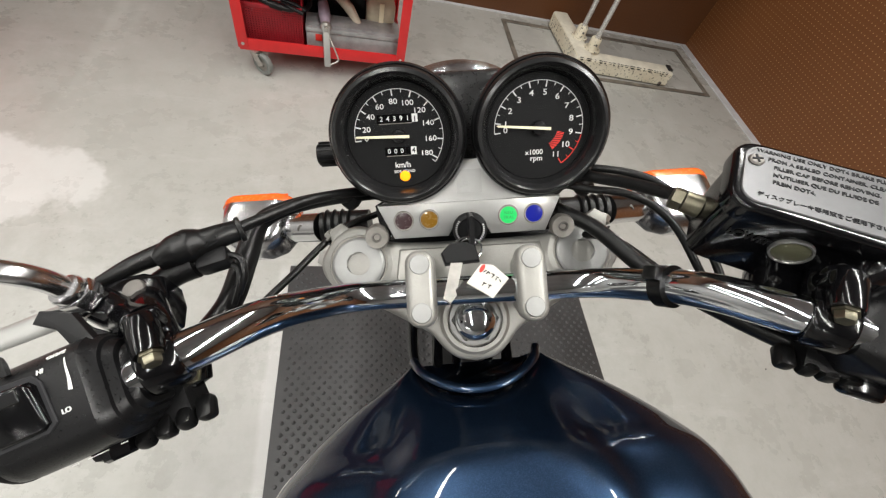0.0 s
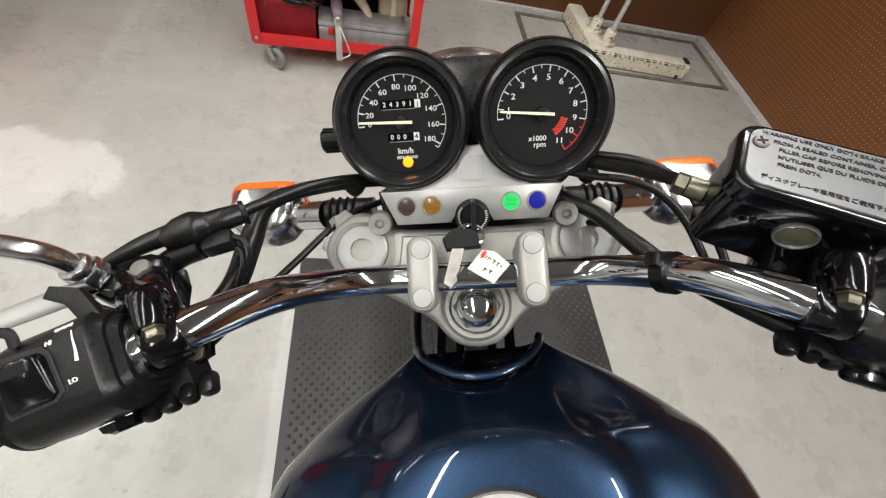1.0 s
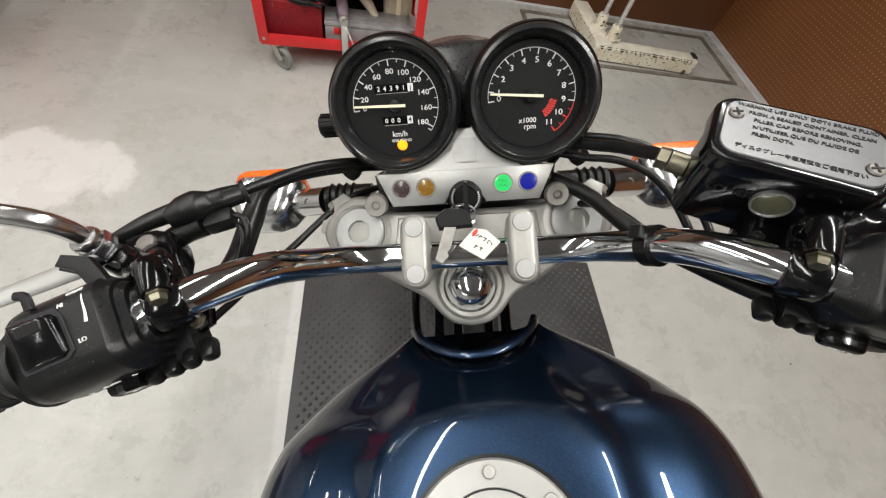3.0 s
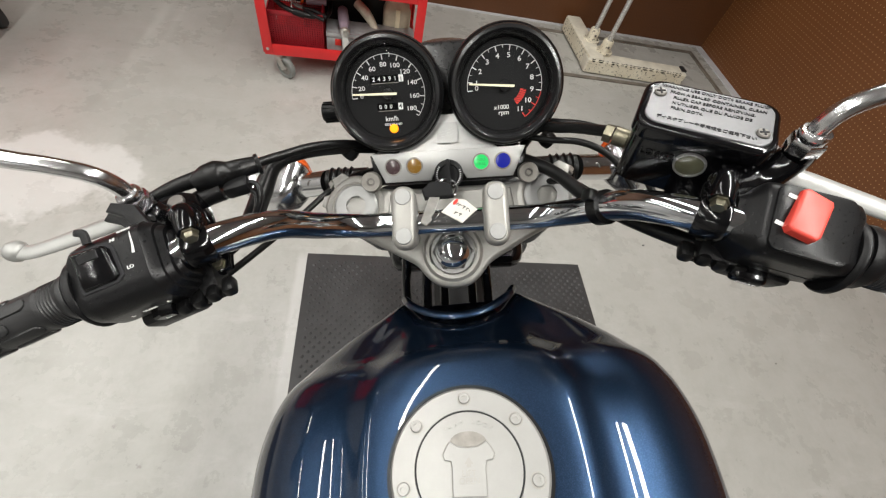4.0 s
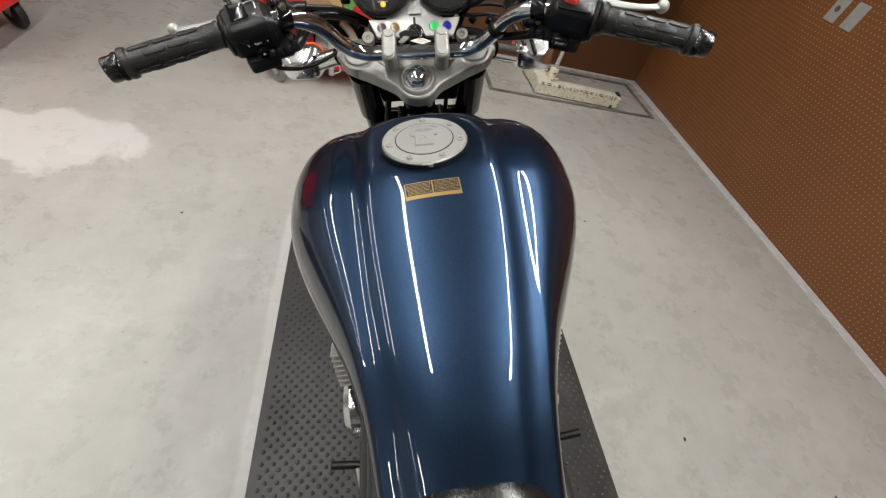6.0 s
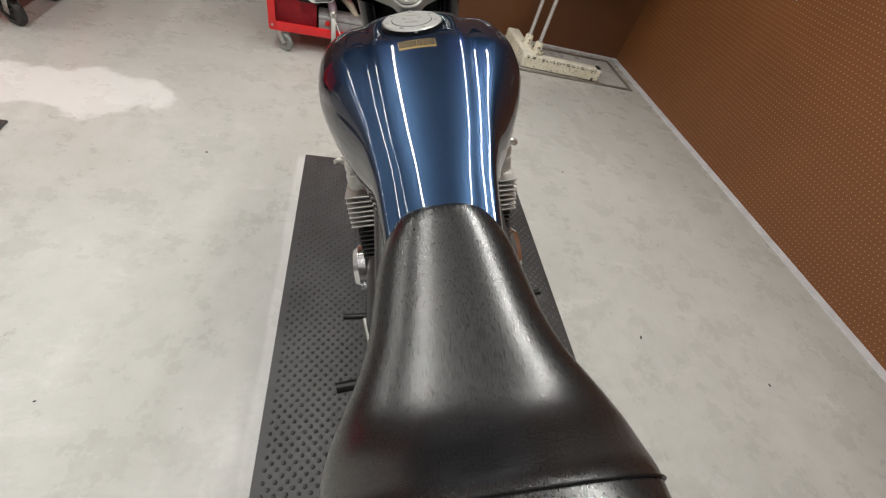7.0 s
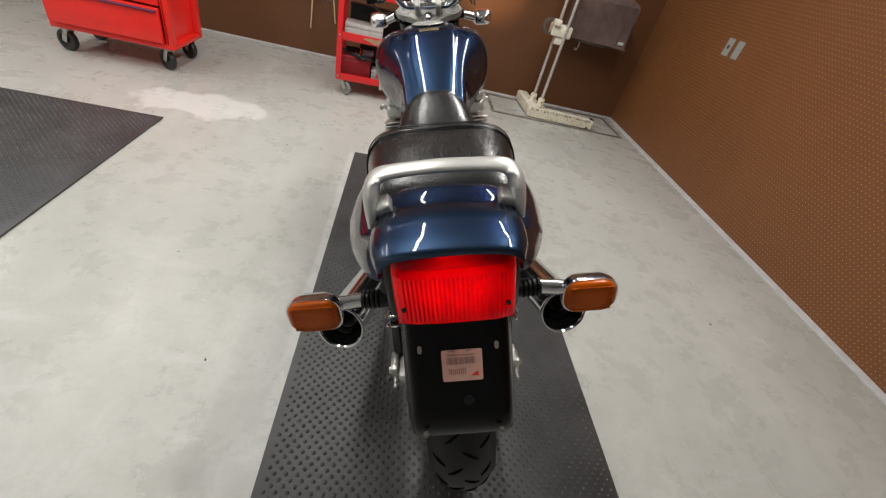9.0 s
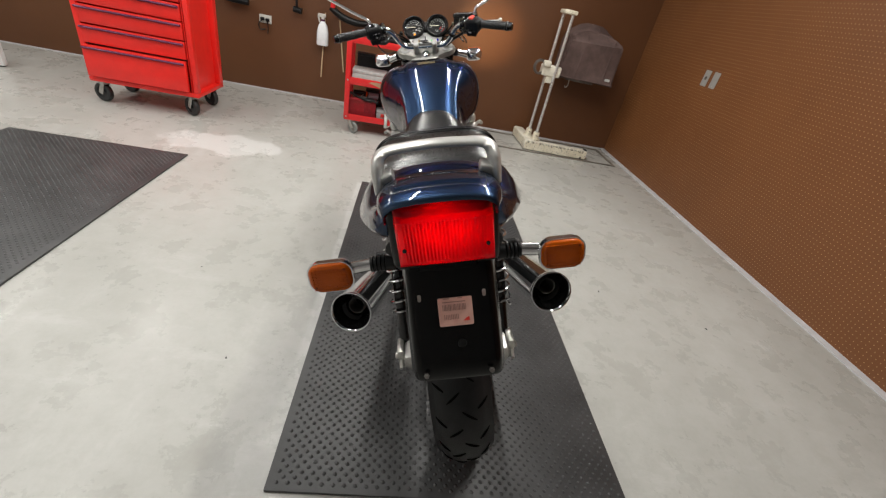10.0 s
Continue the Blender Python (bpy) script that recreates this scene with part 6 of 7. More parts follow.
for body, yy, nm in (("24391", 0.0135, "odometer"), ("000", -0.0118, "trip_meter")):
    wdt = 0.0325 if nm == "odometer" else 0.026
    x0 = 0.0 if nm == "odometer" else 0.0005
    win = part(nm, box(wdt, 0.0068, 0.0005, m @ at(x0, yy, 0.0002)), BLACK_GLOSS, sc)
    n = len(body)
    part("digits", join(*[text(ch, 0.0052, m @ at(x0 - wdt / 2 + 0.0035 + 0.0052 * k, yy, 0.0005)) for k, ch in enumerate(body)]), PRINT, win)
    part("last_drum", box(0.0045, 0.0062, 0.0005, m @ at(x0 + wdt / 2 - 0.0026, yy, 0.0004)), PRINT, win)
    part("last_digit", text("4" if nm == "trip_meter" else "1", 0.006, m @ at(x0 + wdt / 2 - 0.0026, yy - (0 if nm == "trip_meter" else 0.001), 0.0008)), INK, win)
    part("window_edge", box(wdt - 0.006, 0.0005, 0.0006, m @ at(x0 - 0.002, yy - 0.0037, 0.0002)), GREY_BUSH, win)
needle(m, sc, 178, 0.0345, 0.0085)
part("stand_lamp", lathe([(0, 0.0012), (0.0036, 0.001), (0.0044, 0.0)], 24, m @ at(0.002, -0.0325, 0)), LAMP_ORANGE, sc, "lit orange side stand lamp")
kn = STEER @ basis((-0.116, 0.28, 1.098), (0, 0, 1), (-1, 0, 0))
knob = part("trip_knob", lathe([(0, -0.006), (0.008, -0.006), (0.0095, -0.004), (0.0095, 0.008), (0.0085, 0.01), (0, 0.01)], 24, kn), BLACK_PLASTIC, sc)
for k in range(14):
    part("knob_rib", box(0.0016, 0.0012, 0.013, kn @ pose(0, 0, 0, 0, 0, 360 / 14 * k) @ at(0.0098, 0, 0.002)), BLACK_PLASTIC, knob)

# tachometer
m, tc = meter_case(1, "tachometer", "black round tachometer with white figures and a red zone")
RPM = {v: 172 - (v - 1) * 22.8 for v in (1, 1.5, 2, 2.5, 3, 3.5, 4, 4.5, 5, 5.5, 6, 6.5, 7, 7.5, 8, 8.5, 9)}
RPM[0] = 185
part("scale", join(arc(m, R1, 185, -11, 0.00022), *ring_ticks(m, [RPM[v] for v in RPM if v == int(v)], R1 - 0.0048, R1, 0.0009), *ring_ticks(m, [RPM[v] for v in RPM if v != int(v)], R1 - 0.0026, R1, 0.0005)), PRINT, tc)
REDS = [172 - (v - 1) * 22.8 for v in (9.5, 10, 10.5, 11)]
part("red_scale", join(arc(m, R1, -12, -56, 0.0003), *ring_ticks(m, REDS[::2], R1 - 0.0026, R1, 0.0006), *ring_ticks(m, REDS[1::2], R1 - 0.0048, R1, 0.0009)), PRINT_RED, tc)
part("red_zone", arc(m, 0.0185, -13, -56, 0.0028, 0, 20), PRINT_RED, tc)
for k in range(7):
    part("zone_stripe", box(0.0006, 0.0062, 0.0005, m @ pose(0, 0, 0.0002, 0, 0, -16 - 6 * k) @ at(0.0185, 0, 0, 0, 0, -60)), DIAL, tc)
part("figures", join(*[text(str(v), 0.0062, m @ at((R1 - 0.0088) * math.cos(radians(172 - (v - 1) * 22.8 if v else 184)), (R1 - 0.0088) * math.sin(radians(172 - (v - 1) * 22.8 if v else 182)), 0) @ Matrix.Diagonal((1.18, 1, 1, 1))) for v in range(0, 12)]), PRINT, tc)
part("unit_writing", join(text("x1000", 0.0058, m @ at(-0.003, -0.0195, 0)), text("rpm", 0.0062, m @ at(-0.001, -0.0245, 0))), PRINT, tc)
needle(m, tc, 174.5, 0.0345, 0.009)
both(lambda s: part("meter_mount", lathe([(0, 0), (0.008, 0), (0.009, 0.006), (0.008, 0.012), (0, 0.012)], 16, STEER @ basis((s * 0.1, 0.258, 1.068), (0, 0, 1), (s * 0.7, -0.3, -0.6))), BLACK_RUBBER, bike, "black rubber meter mount"))
part("meter_bridge", box(0.078, 0.084, 0.045, STEER @ basis((0.002, 0.277, 1.1), (1, 0, 0), NRM) @ at(0, 0.018, -0.03), 0.012, 3), BRACKET_GREY, bike, "satin black meter bracket")

# warning lamp panel
PN = STEER @ basis((0, 0.2265, 1.0645), (1, 0, 0), (0, -0.72, 0.69))
pan = [(-0.0655, -0.014), (-0.0185, -0.014), (-0.015, -0.008), (0.015, -0.008), (0.0185, -0.014), (0.0655, -0.014), (0.0785, 0.0155), (-0.0785, 0.0155)]
panel = part("lamp_panel", prism(pan, 0.008, PN @ at(0, 0, -0.008), 0.0012, 2), ALU, bike, "brushed aluminium warning lamp panel")
part("panel_shield", prism([(-0.052, 0.0), (0.052, 0.0), (0.03, 0.014), (0.018, 0.026), (0.0145, 0.036), (-0.0145, 0.036), (-0.018, 0.026), (-0.03, 0.014)], 0.008, PN @ at(0, 0.014, -0.0095, -6), 0.001, 1), ALU, panel)
part("wing_mark", join(prism(rounded(0.021, 0.02, 0.001), 0.0005, PN @ at(0.001, 0.032, 0.0, -6)), *[prism([(-0.007, -0.004 + 0.0022 * k), (0.005 - 0.001 * k, -0.002 + 0.0024 * k), (0.007, 0.0 + 0.0022 * k), (-0.003, -0.0035 + 0.0024 * k)], 0.0009, PN @ at(0, 0.032, 0.0001, -6)) for k in range(3)]), surface("pressed_aluminium", (0.4, 0.4, 0.39), 0.38, 0.8), panel)
part("panel_backing", prism([(-0.078, -0.017), (0.078, -0.017), (0.082, 0.014), (0.05, 0.03), (-0.05, 0.03), (-0.082, 0.014)], 0.018, PN @ at(0, 0, -0.028), 0.004, 2), BLACK_SATIN, panel)
for x, mt, lb in ((-0.0565, LAMP_OFF, "unlit smoked oil pressure lamp"), (-0.0345, LAMP_AMBER, "unlit amber lamp"), (0.0335, LAMP_GREEN, "lit green neutral lamp"), (0.0555, LAMP_BLUE, "lit blue high beam lamp")):
    lm = part("warning_lamp", lathe([(0, 0.0014), (0.004, 0.0014), (0.0072, 0.0009), (0.0076, 0.0)], 28, PN @ at(x, 0.0015, 0)), mt, panel, lb)
    part("lamp_bezel", lathe([(0.0074, -0.0006), (0.0088, 0.0003), (0.0082, 0.0011), (0.0074, 0.001)], 28, PN @ at(x, 0.0015, 0), False), GREY_BUSH, lm)
    if mt is LAMP_GREEN:
        part("lamp_writing", join(text("NEU", 0.0038, PN @ at(x, 0.0035, 0.0014)), text("TRAL", 0.0038, PN @ at(x, -0.0005, 0.0014))), surface("dark_green_print", (0.01, 0.3, 0.06), 0.5), lm)
both(lambda s: part("panel_bush", join(lathe([(0.0045, 0.003), (0.0095, 0.003), (0.0105, 0.0), (0.0105, -0.012)], 24, PN @ at(s * 0.0815, -0.012, -0.004), False), lathe([(0, 0.0015), (0.0052, 0.001), (0.0055, -0.003)], 6, PN @ at(s * 0.0815, -0.012, -0.004))), GREY_BUSH, panel))
both(lambda s: part("bush_bolt", lathe([(0, 0.0012), (0.0026, 0.0012), (0.0032, 0.0026), (0.0046, 0.0024), (0.0048, 0.001)], 12, PN @ at(s * 0.0815, -0.012, -0.004)), STEEL_DARK, panel))

# ignition switch, keys and tag
IG = PN @ at(0, -0.009, 0.001)
ig = part("ignition_switch", lathe([(0.015, -0.02), (0.015, 0.0005), (0.0135, 0.0025), (0.0105, 0.003), (0.0095, 0.002), (0, 0.002)], 36, IG), BLACK_PLASTIC, bike, "black ignition switch with white lettering")
part("switch_marks", join(*[box(0.0016, 0.0007, 0.0003, IG @ pose(0, 0, 0.0029, 0, 0, a) @ at(0.012, 0, 0)) for a in list(range(140, 232, 9)) + list(range(290, 385, 9))]), PRINT, ig)
key = part("ignition_key", join(prism(rounded(0.0038, 0.027, 0.0018), 0.02, IG @ at(0, 0.002, 0.004) @ pose(0, 0, 0, 0, 0, 0)), box(0.002, 0.009, 0.008, IG @ at(0, 0, 0.003))), BLACK_PLASTIC, ig, "black plastic key bow")


def ring_loop(m, r, w):
    pts = [m @ Vector((r * math.cos(a), r * 0.85 * math.sin(a), 0.001 * math.sin(3 * a))) for a in [2 * math.pi * k / 24 for k in range(24)]]
    pts.append(pts[0])
    return tube(pts, w, 6, 1)


part("key_ring", join(ring_loop(IG @ at(-0.004, -0.012, 0.02, -25), 0.0115, 0.0007), ring_loop(IG @ at(-0.003, -0.013, 0.022, -10, 10), 0.011, 0.0006)), CHROME, ig)
SK = basis(PN @ Vector((-0.011, -0.0245, 0.0285)), (1, 0.12, 0), (0.1, -0.12, 1)) @ Matrix.Scale(1.15, 4)
part("spare_key_bow", prism([(-0.012, -0.006), (0.012, -0.008), (0.012, 0.004), (0.006, 0.008), (-0.005, 0.0095), (-0.013, 0.003)], 0.004, SK, 0.001, 1), BLACK_PLASTIC, ig)
part("spare_key_blade", prism([(-0.0042, 0), (0.0042, 0), (0.004, -0.018), (0.0026, -0.021), (0.0042, -0.024), (0.001, -0.03), (-0.0042, -0.028)], 0.0016, SK @ pose(-0.003, -0.004, 0.001, -14, 0, -24) @ Matrix.Diagonal((0.95, 1.2, 1, 1))), ZINC, ig, "worn steel key blade")
TG = basis(PN @ Vector((0.0095, -0.04, 0.0455)), (1, -0.68, -0.05), (0.12, 0.12, 1)) @ Matrix.Scale(0.95, 4)
tag = part("paper_tag", prism([(-0.0135, -0.013), (0.011, -0.0155), (0.0145, 0.0085), (-0.002, 0.0145), (-0.0115, 0.0105)], 0.0007, TG), PAPER, ig, "white paper key tag with handwriting")
part("tag_writing", join(*[tube([TG @ Vector((x + dx * k, y + dy * k, 0.0009)) for k in range(3)], 0.0004, 5, 1) for x, y, dx, dy in ((-0.006, 0.0035, 0.0006, 0.0015), (-0.0035, 0.003, 0.0004, 0.0016), (-0.0025, 0.006, 0.0008, -0.0006), (0.0005, 0.0055, 0.0013, 0.0), (0.003, 0.0055, -0.0005, -0.0018), (0.005, 0.0045, 0.0012, 0.0), (0.0055, 0.0035, 0.0003, -0.0012), (0.0085, 0.0035, 0.0008, -0.001), (-0.002, -0.006, 0.0014, 0.0), (-0.0008, -0.0055, -0.0004, -0.0018), (0.0025, -0.0062, 0.0014, 0.0002), (0.004, -0.005, 0.0, -0.002))]), INK, tag)
part("tag_eyelet", prism([(0.0018 * math.cos(radians(a)), 0.0046 * math.sin(radians(a))) for a in range(0, 360, 30)], 0.0004, TG @ at(-0.0085, 0.0065, 0.0007)), PRINT_RED, tag)

# ---- things in the workshop ----


def caster(m, r, wheel_mat, parent, bracket_mat, half=0.014, trail=0.038):
    """A swivel caster; m stands on the floor below its plate, the wheel trails along y."""
    lean = math.degrees(math.atan2(trail, r * 1.1))
    sides = [box(0.004, 0.034, r * 1.35, m @ at(q * (half + 0.005), trail * 0.55, r * 1.5, lean), 0.0015) for q in (-1, 1)]
    c = part("caster", join(*sides, box(0.07, 0.07, 0.005, m @ at(0, 0.0, 2 * r + 0.013), 0.002), lathe([(0.022, 2 * r - 0.004), (0.026, 2 * r + 0.002), (0.024, 2 * r + 0.011)], 18, m), box(2 * half + 0.014, 0.05, 0.005, m @ at(0, trail * 0.25, 2 * r - 0.002), 0.002)), bracket_mat, parent)
    hub = m @ basis((0, trail, r), (0, 1, 0), (1, 0, 0))
    w = part("wheel", lathe([(r * 0.62, -half * 0.8), (r * 0.8, -half), (r * 0.95, -half * 0.85), (r, -half * 0.4), (r, half * 0.4), (r * 0.95, half * 0.85), (r * 0.8, half), (r * 0.62, half * 0.8), (r * 0.62, -half * 0.8)], 36, hub, False), wheel_mat, c)
    part("hub", lathe([(0, -half), (r * 0.2, -half), (r * 0.25, -half * 0.5), (r * 0.63, -half * 0.5), (r * 0.63, half * 0.5), (r * 0.25, half * 0.5), (r * 0.2, half), (0, half)], 24, hub), ENGINE_BLACK if wheel_mat is CASTER_BLACK else GREY_BUSH, w)
    return c


def trolley():
    t = thing("tool_trolley", "red steel three-tier tool trolley on swivel casters", "trolley", pose(-0.843, 1.832, 0, 0, 0, 3.2))
    w, d = 0.745, 0.42
    for x in (0.02, w - 0.02):
        for y in (0.02, d - 0.02):
            part("leg", join(box(0.042, 0.004, 0.66, at(x, y + (-0.018 if y < 0.1 else 0.018), 0.13 + 0.33), 0.001), box(0.004, 0.042, 0.66, at(x + (-0.019 if x < 0.1 else 0.019), y, 0.13 + 0.33), 0.001)), RED_PAINT, t)
    for z, h in ((0.118, 0.055), (0.43, 0.06), (0.76, 0.05)):
        tray = part("tray", box(w - 0.05, d - 0.05, 0.004, at(w / 2, d / 2, z + 0.006)), RED_PAINT, t)
        for y in (0.001, d - 0.001):
            part("tray_edge", box(w - 0.008, 0.003, h, at(w / 2, y + (0.0035 if y < 0.1 else -0.0035), z + h / 2), 0.001), RED_PAINT, tray)
        for x in (0.006, w - 0.006):
            part("tray_edge", box(0.003, d - 0.01, h, at(x, d / 2, z + h / 2), 0.001), RED_PAINT, tray)
        for x in (0.02, w - 0.02):
            part("rivet", lathe([(0, 0.004), (0.006, 0.003), (0.0075, 0)], 14, at(x, -0.0005, z + h * 0.55, 90)), ZINC, tray)
    part("scuff", prism([(0, 0), (0.02, 0.012), (0.07, 0.016), (0.11, 0.014), (0.15, 0.022), (0.19, 0.026), (0.16, 0.0), (0.13, -0.014), (0.1, -0.028), (0.07, -0.016), (0.03, -0.004)], 0.0006, at(0.2, -0.0009, 0.463, 90)), CARD, t)
    for x in (0.06, w - 0.06):
        for y in (0.035, d - 0.06):
            caster(at(x, y, 0, 0, 0, 232 if x < 0.3 else 150), 0.051, GREY_RUBBER, t, ZINC)
    return t


tr = trolley()
TM = tr.matrix_world


def mesh_basket():
    t = thing("mesh_basket", "dark red plastic mesh basket in the trolley's lowest tray", "basket", TM @ at(0.155, 0.14, 0.142))
    w, d, h = 0.24, 0.2, 0.17
    for sx, sy, mx in ((w, 0, at(0, -d / 2, 0)), (w, 0, at(0, d / 2, 0)), (d, 1, at(-w / 2, 0, 0)), (d, 1, at(w / 2, 0, 0))):
        bars = [box(sx, 0.003, 0.0035, at(0, 0, 0.012 + 0.0105 * k)) for k in range(14)] + [box(0.0035, 0.003, h - 0.02, at(-sx / 2 + 0.011 * k, 0, h / 2 - 0.005)) for k in range(int(sx / 0.011) + 1)]
        rim = box(sx, 0.008, 0.018, at(0, 0, h - 0.009), 0.003)
        b = join(*bars, rim)
        b.transform(mx @ (pose(0, 0, 0, 0, 0, 90) if sy else Matrix()))
        part("mesh_side", b, RED_DARK, t)
    part("base", box(w, d, 0.004, at(0, 0, 0.002)), RED_DARK, t)
    return t


mesh_basket()


def spray_gun(name, label, m, body_mat):
    t = thing(name, label, "tool", m)
    part("barrel", tube([(-0.06, 0, 0.0), (0.02, 0, 0.005), (0.085, 0, 0.0)], [0.022, 0.024, 0.018], 16, 3), body_mat, t)
    part("nozzle", lathe([(0, 0), (0.012, 0), (0.009, 0.03), (0, 0.032)], 16, basis((0.085, 0, 0), (0, 1, 0), (1, 0, 0))), ZINC, t)
    part("neck", lathe([(0, -0.006), (0.021, -0.005), (0.022, 0.004), (0.017, 0.01), (0, 0.012)], 18, basis((0.092, 0, 0), (0, 1, 0), (1, 0, -0.3))), ZINC, t)
    part("handle", join(box(0.012, 0.026, 0.16, at(0.132, 0, -0.058, 0, -28), 0.004), box(0.014, 0.03, 0.03, at(0.104, 0, -0.006, 0, -28), 0.005)), SILVER, t)
    part("trigger", tube([(0.115, 0.008, -0.02), (0.14, 0.026, -0.055), (0.158, 0.042, -0.088), (0.164, 0.043, -0.098), (0.167, 0.036, -0.106), (0.168, 0.012, -0.118)], 0.0034, 8, 3), ZINC, t)
    return t


spray_gun("spray_gun", "lilac air gun with a bare metal trigger lying in the trolley", TM @ pose(0.37, 0.135, 0.262, 0, 4, -86) @ Matrix.Scale(1.12, 4), LILAC)
t = thing("case", "flat grey metal tool case in the trolley's lowest tray", "case", TM @ pose(0.505, 0.115, 0.13))
part("shell", box(0.43, 0.13, 0.078, at(0, 0, 0.039), 0.003), CASE_GREY, t)
lid = part("lid", box(0.434, 0.134, 0.022, at(0, 0, 0.091), 0.004), CASE_GREY, t)
part("lid_rib", box(0.41, 0.1, 0.003, at(0, 0.004, 0.1033), 0.001), CASE_GREY, lid)
part("catch", box(0.03, 0.006, 0.03, at(-0.16, -0.068, 0.06), 0.002), PRINT_RED, t)
t = thing("plastic_bottle", "cream plastic bottle with a paler strap in the trolley", "bottle", TM @ pose(0.635, 0.215, 0.138) @ Matrix.Diagonal((1.25, 1.1, 1.05, 1)))
part("body", rings([[(x * f, y * f, z) for x, y in rounded(0.11, 0.09, 0.03)] for f, z in ((0.95, 0), (1, 0.01), (1, 0.15), (0.8, 0.19), (0.4, 0.21), (0.35, 0.23))]), surface("aged_cream_plastic", (0.5, 0.45, 0.34), 0.4, vary=0.15, scale=18), t)
part("strap", box(0.018, 0.004, 0.15, at(0, -0.048, 0.1), 0.001), CREAM, t)
part("cap", lathe([(0, 0.26), (0.02, 0.258), (0.022, 0.23), (0, 0.23)], 20), BLACK_PLASTIC, t)
t = thing("air_tool", "worn air tool with an orange collar lying on the mesh basket", "tool", TM @ pose(0.17, 0.15, 0.33, 0, 8, 14))
part("body", tube([(-0.11, 0, 0), (-0.03, 0, 0.005), (0.06, 0, 0)], [0.018, 0.024, 0.02], 16, 3), BLACK_PLASTIC, t)
part("collar", lathe([(0.02, -0.006), (0.027, -0.004), (0.027, 0.004), (0.02, 0.006)], 20, basis((0.01, 0, 0.002), (0, 1, 0), (1, 0, 0)), False), ORANGE, t)
part("cylinder", rod((0.03, 0, 0), (0.12, -0.01, 0.01), 0.026, 18), LILAC, t)
part("hook", tube([(-0.02, -0.03, 0.0), (-0.045, -0.06, -0.01), (-0.035, -0.085, -0.035), (0.0, -0.085, -0.04)], 0.003, 8, 4), ZINC, t)
t = thing("air_hose", "black rubber air hose lying over the mesh basket", "hose", TM @ pose(0.1, 0.08, 0.315))
part("hose", tube([(-0.06, 0.08, 0.01), (0.0, -0.02, 0.012), (0.07, -0.045, 0.0), (0.14, -0.035, -0.015), (0.2, 0.03, -0.03), (0.21, 0.12, -0.02)], 0.011, 12, 5), BLACK_RUBBER, t)
part("coupling", rod((0.05, -0.043, 0.004), (0.1, -0.043, -0.008), 0.015, 14), BLACK_PLASTIC, t)
t = thing("pliers", "black-handled pliers lying on the mesh basket", "tool", TM @ pose(0.2, 0.07, 0.318, 0, 6, -24))
for q in (-1, 1):
    part("handle", tube([(-0.01, 0, 0), (0.04, 0.016 * q, 0), (0.1, 0.014 * q, -0.004)], [0.006, 0.009, 0.008], 10, 4), BLACK_PLASTIC, t)
    part("jaw", tube([(-0.01, 0, 0), (-0.035, 0.006 * q, 0), (-0.06, 0.002 * q, 0)], [0.006, 0.007, 0.003], 8, 3), STEEL_DARK, t)
t = thing("grinder_cup", "beige rubber hose end lying in the trolley", "hose", TM @ pose(0.49, 0.17, 0.25, 0, 25, -40))
part("body", tube([(-0.09, 0, 0.02), (-0.02, 0, 0.02), (0.05, 0, 0), (0.1, 0, -0.03)], [0.022, 0.024, 0.016, 0.011], 14, 4), surface("beige_rubber", (0.55, 0.5, 0.4), 0.5), t)
# added black block: darkens the space behind the lowest tray
t = thing("tray_block", "dark block added for the dark interior behind the trolley's lowest tray", "box", TM @ pose(0.47, 0.27, 0.14))
part("body", box(0.5, 0.12, 0.22, at(-0.05, 0.03, 0.11), 0.006), BLACK_PLASTIC, t)
t = thing("tray_block", "pale grey parts box on the trolley's middle tray", "box", TM @ pose(0.2, 0.17, 0.44))
part("body", box(0.3, 0.2, 0.075, at(0, 0, 0.0375), 0.004), GREY_PLASTIC, t)
part("lid", box(0.3, 0.2, 0.03, at(0, 0, 0.091), 0.004), GREY_PLASTIC, t)
# another added black block, standing for the dark space above the middle tray
t = thing("tray_block", "dark block added for the dark interior behind the trolley's middle tray", "box", TM @ pose(0.36, 0.33, 0.44))
part("body", box(0.58, 0.09, 0.2, at(0, 0, 0.1), 0.006), BLACK_PLASTIC, t)
part("lid", box(0.586, 0.096, 0.02, at(0, 0, 0.205), 0.004), BLACK_PLASTIC, t)
t = thing("blue_box", "blue plastic box on the trolley's middle tray", "box", TM @ pose(0.6, 0.1, 0.44))
part("body", box(0.16, 0.16, 0.1, at(0, 0, 0.05), 0.006), BLUE_PLASTIC, t)
for nm, mt, x, a, lb in (("card", YELLOW_CARD, 0.4, 12, "yellow card hanging over the tray's edge"), ("card", GREEN_CARD, 0.455, -14, "green card hanging over the tray's edge")):
    t = thing(nm, lb, "card", TM @ pose(x, -0.006, 0.47, 86, 0, 0))
    part("sheet", prism([(-0.04, 0.03), (0.04, 0.05), (0.02, -0.02), (0.012, -0.035), (-0.012, -0.02)], 0.0012, pose(0, 0, 0, 0, 0, a)), mt, t)
t = thing("tool_bag", "black tool roll on the trolley's top tray", "bag", TM @ pose(0.33, 0.2, 0.768))
part("body", tube([(-0.16, 0, 0.03), (0, 0.01, 0.035), (0.18, 0, 0.03)], [0.028, 0.034, 0.028], 14, 4), BLACK_RUBBER, t)
part("paper", box(0.2, 0.12, 0.012, at(0.2, -0.05, 0.008), 0.002), PAPER, t)


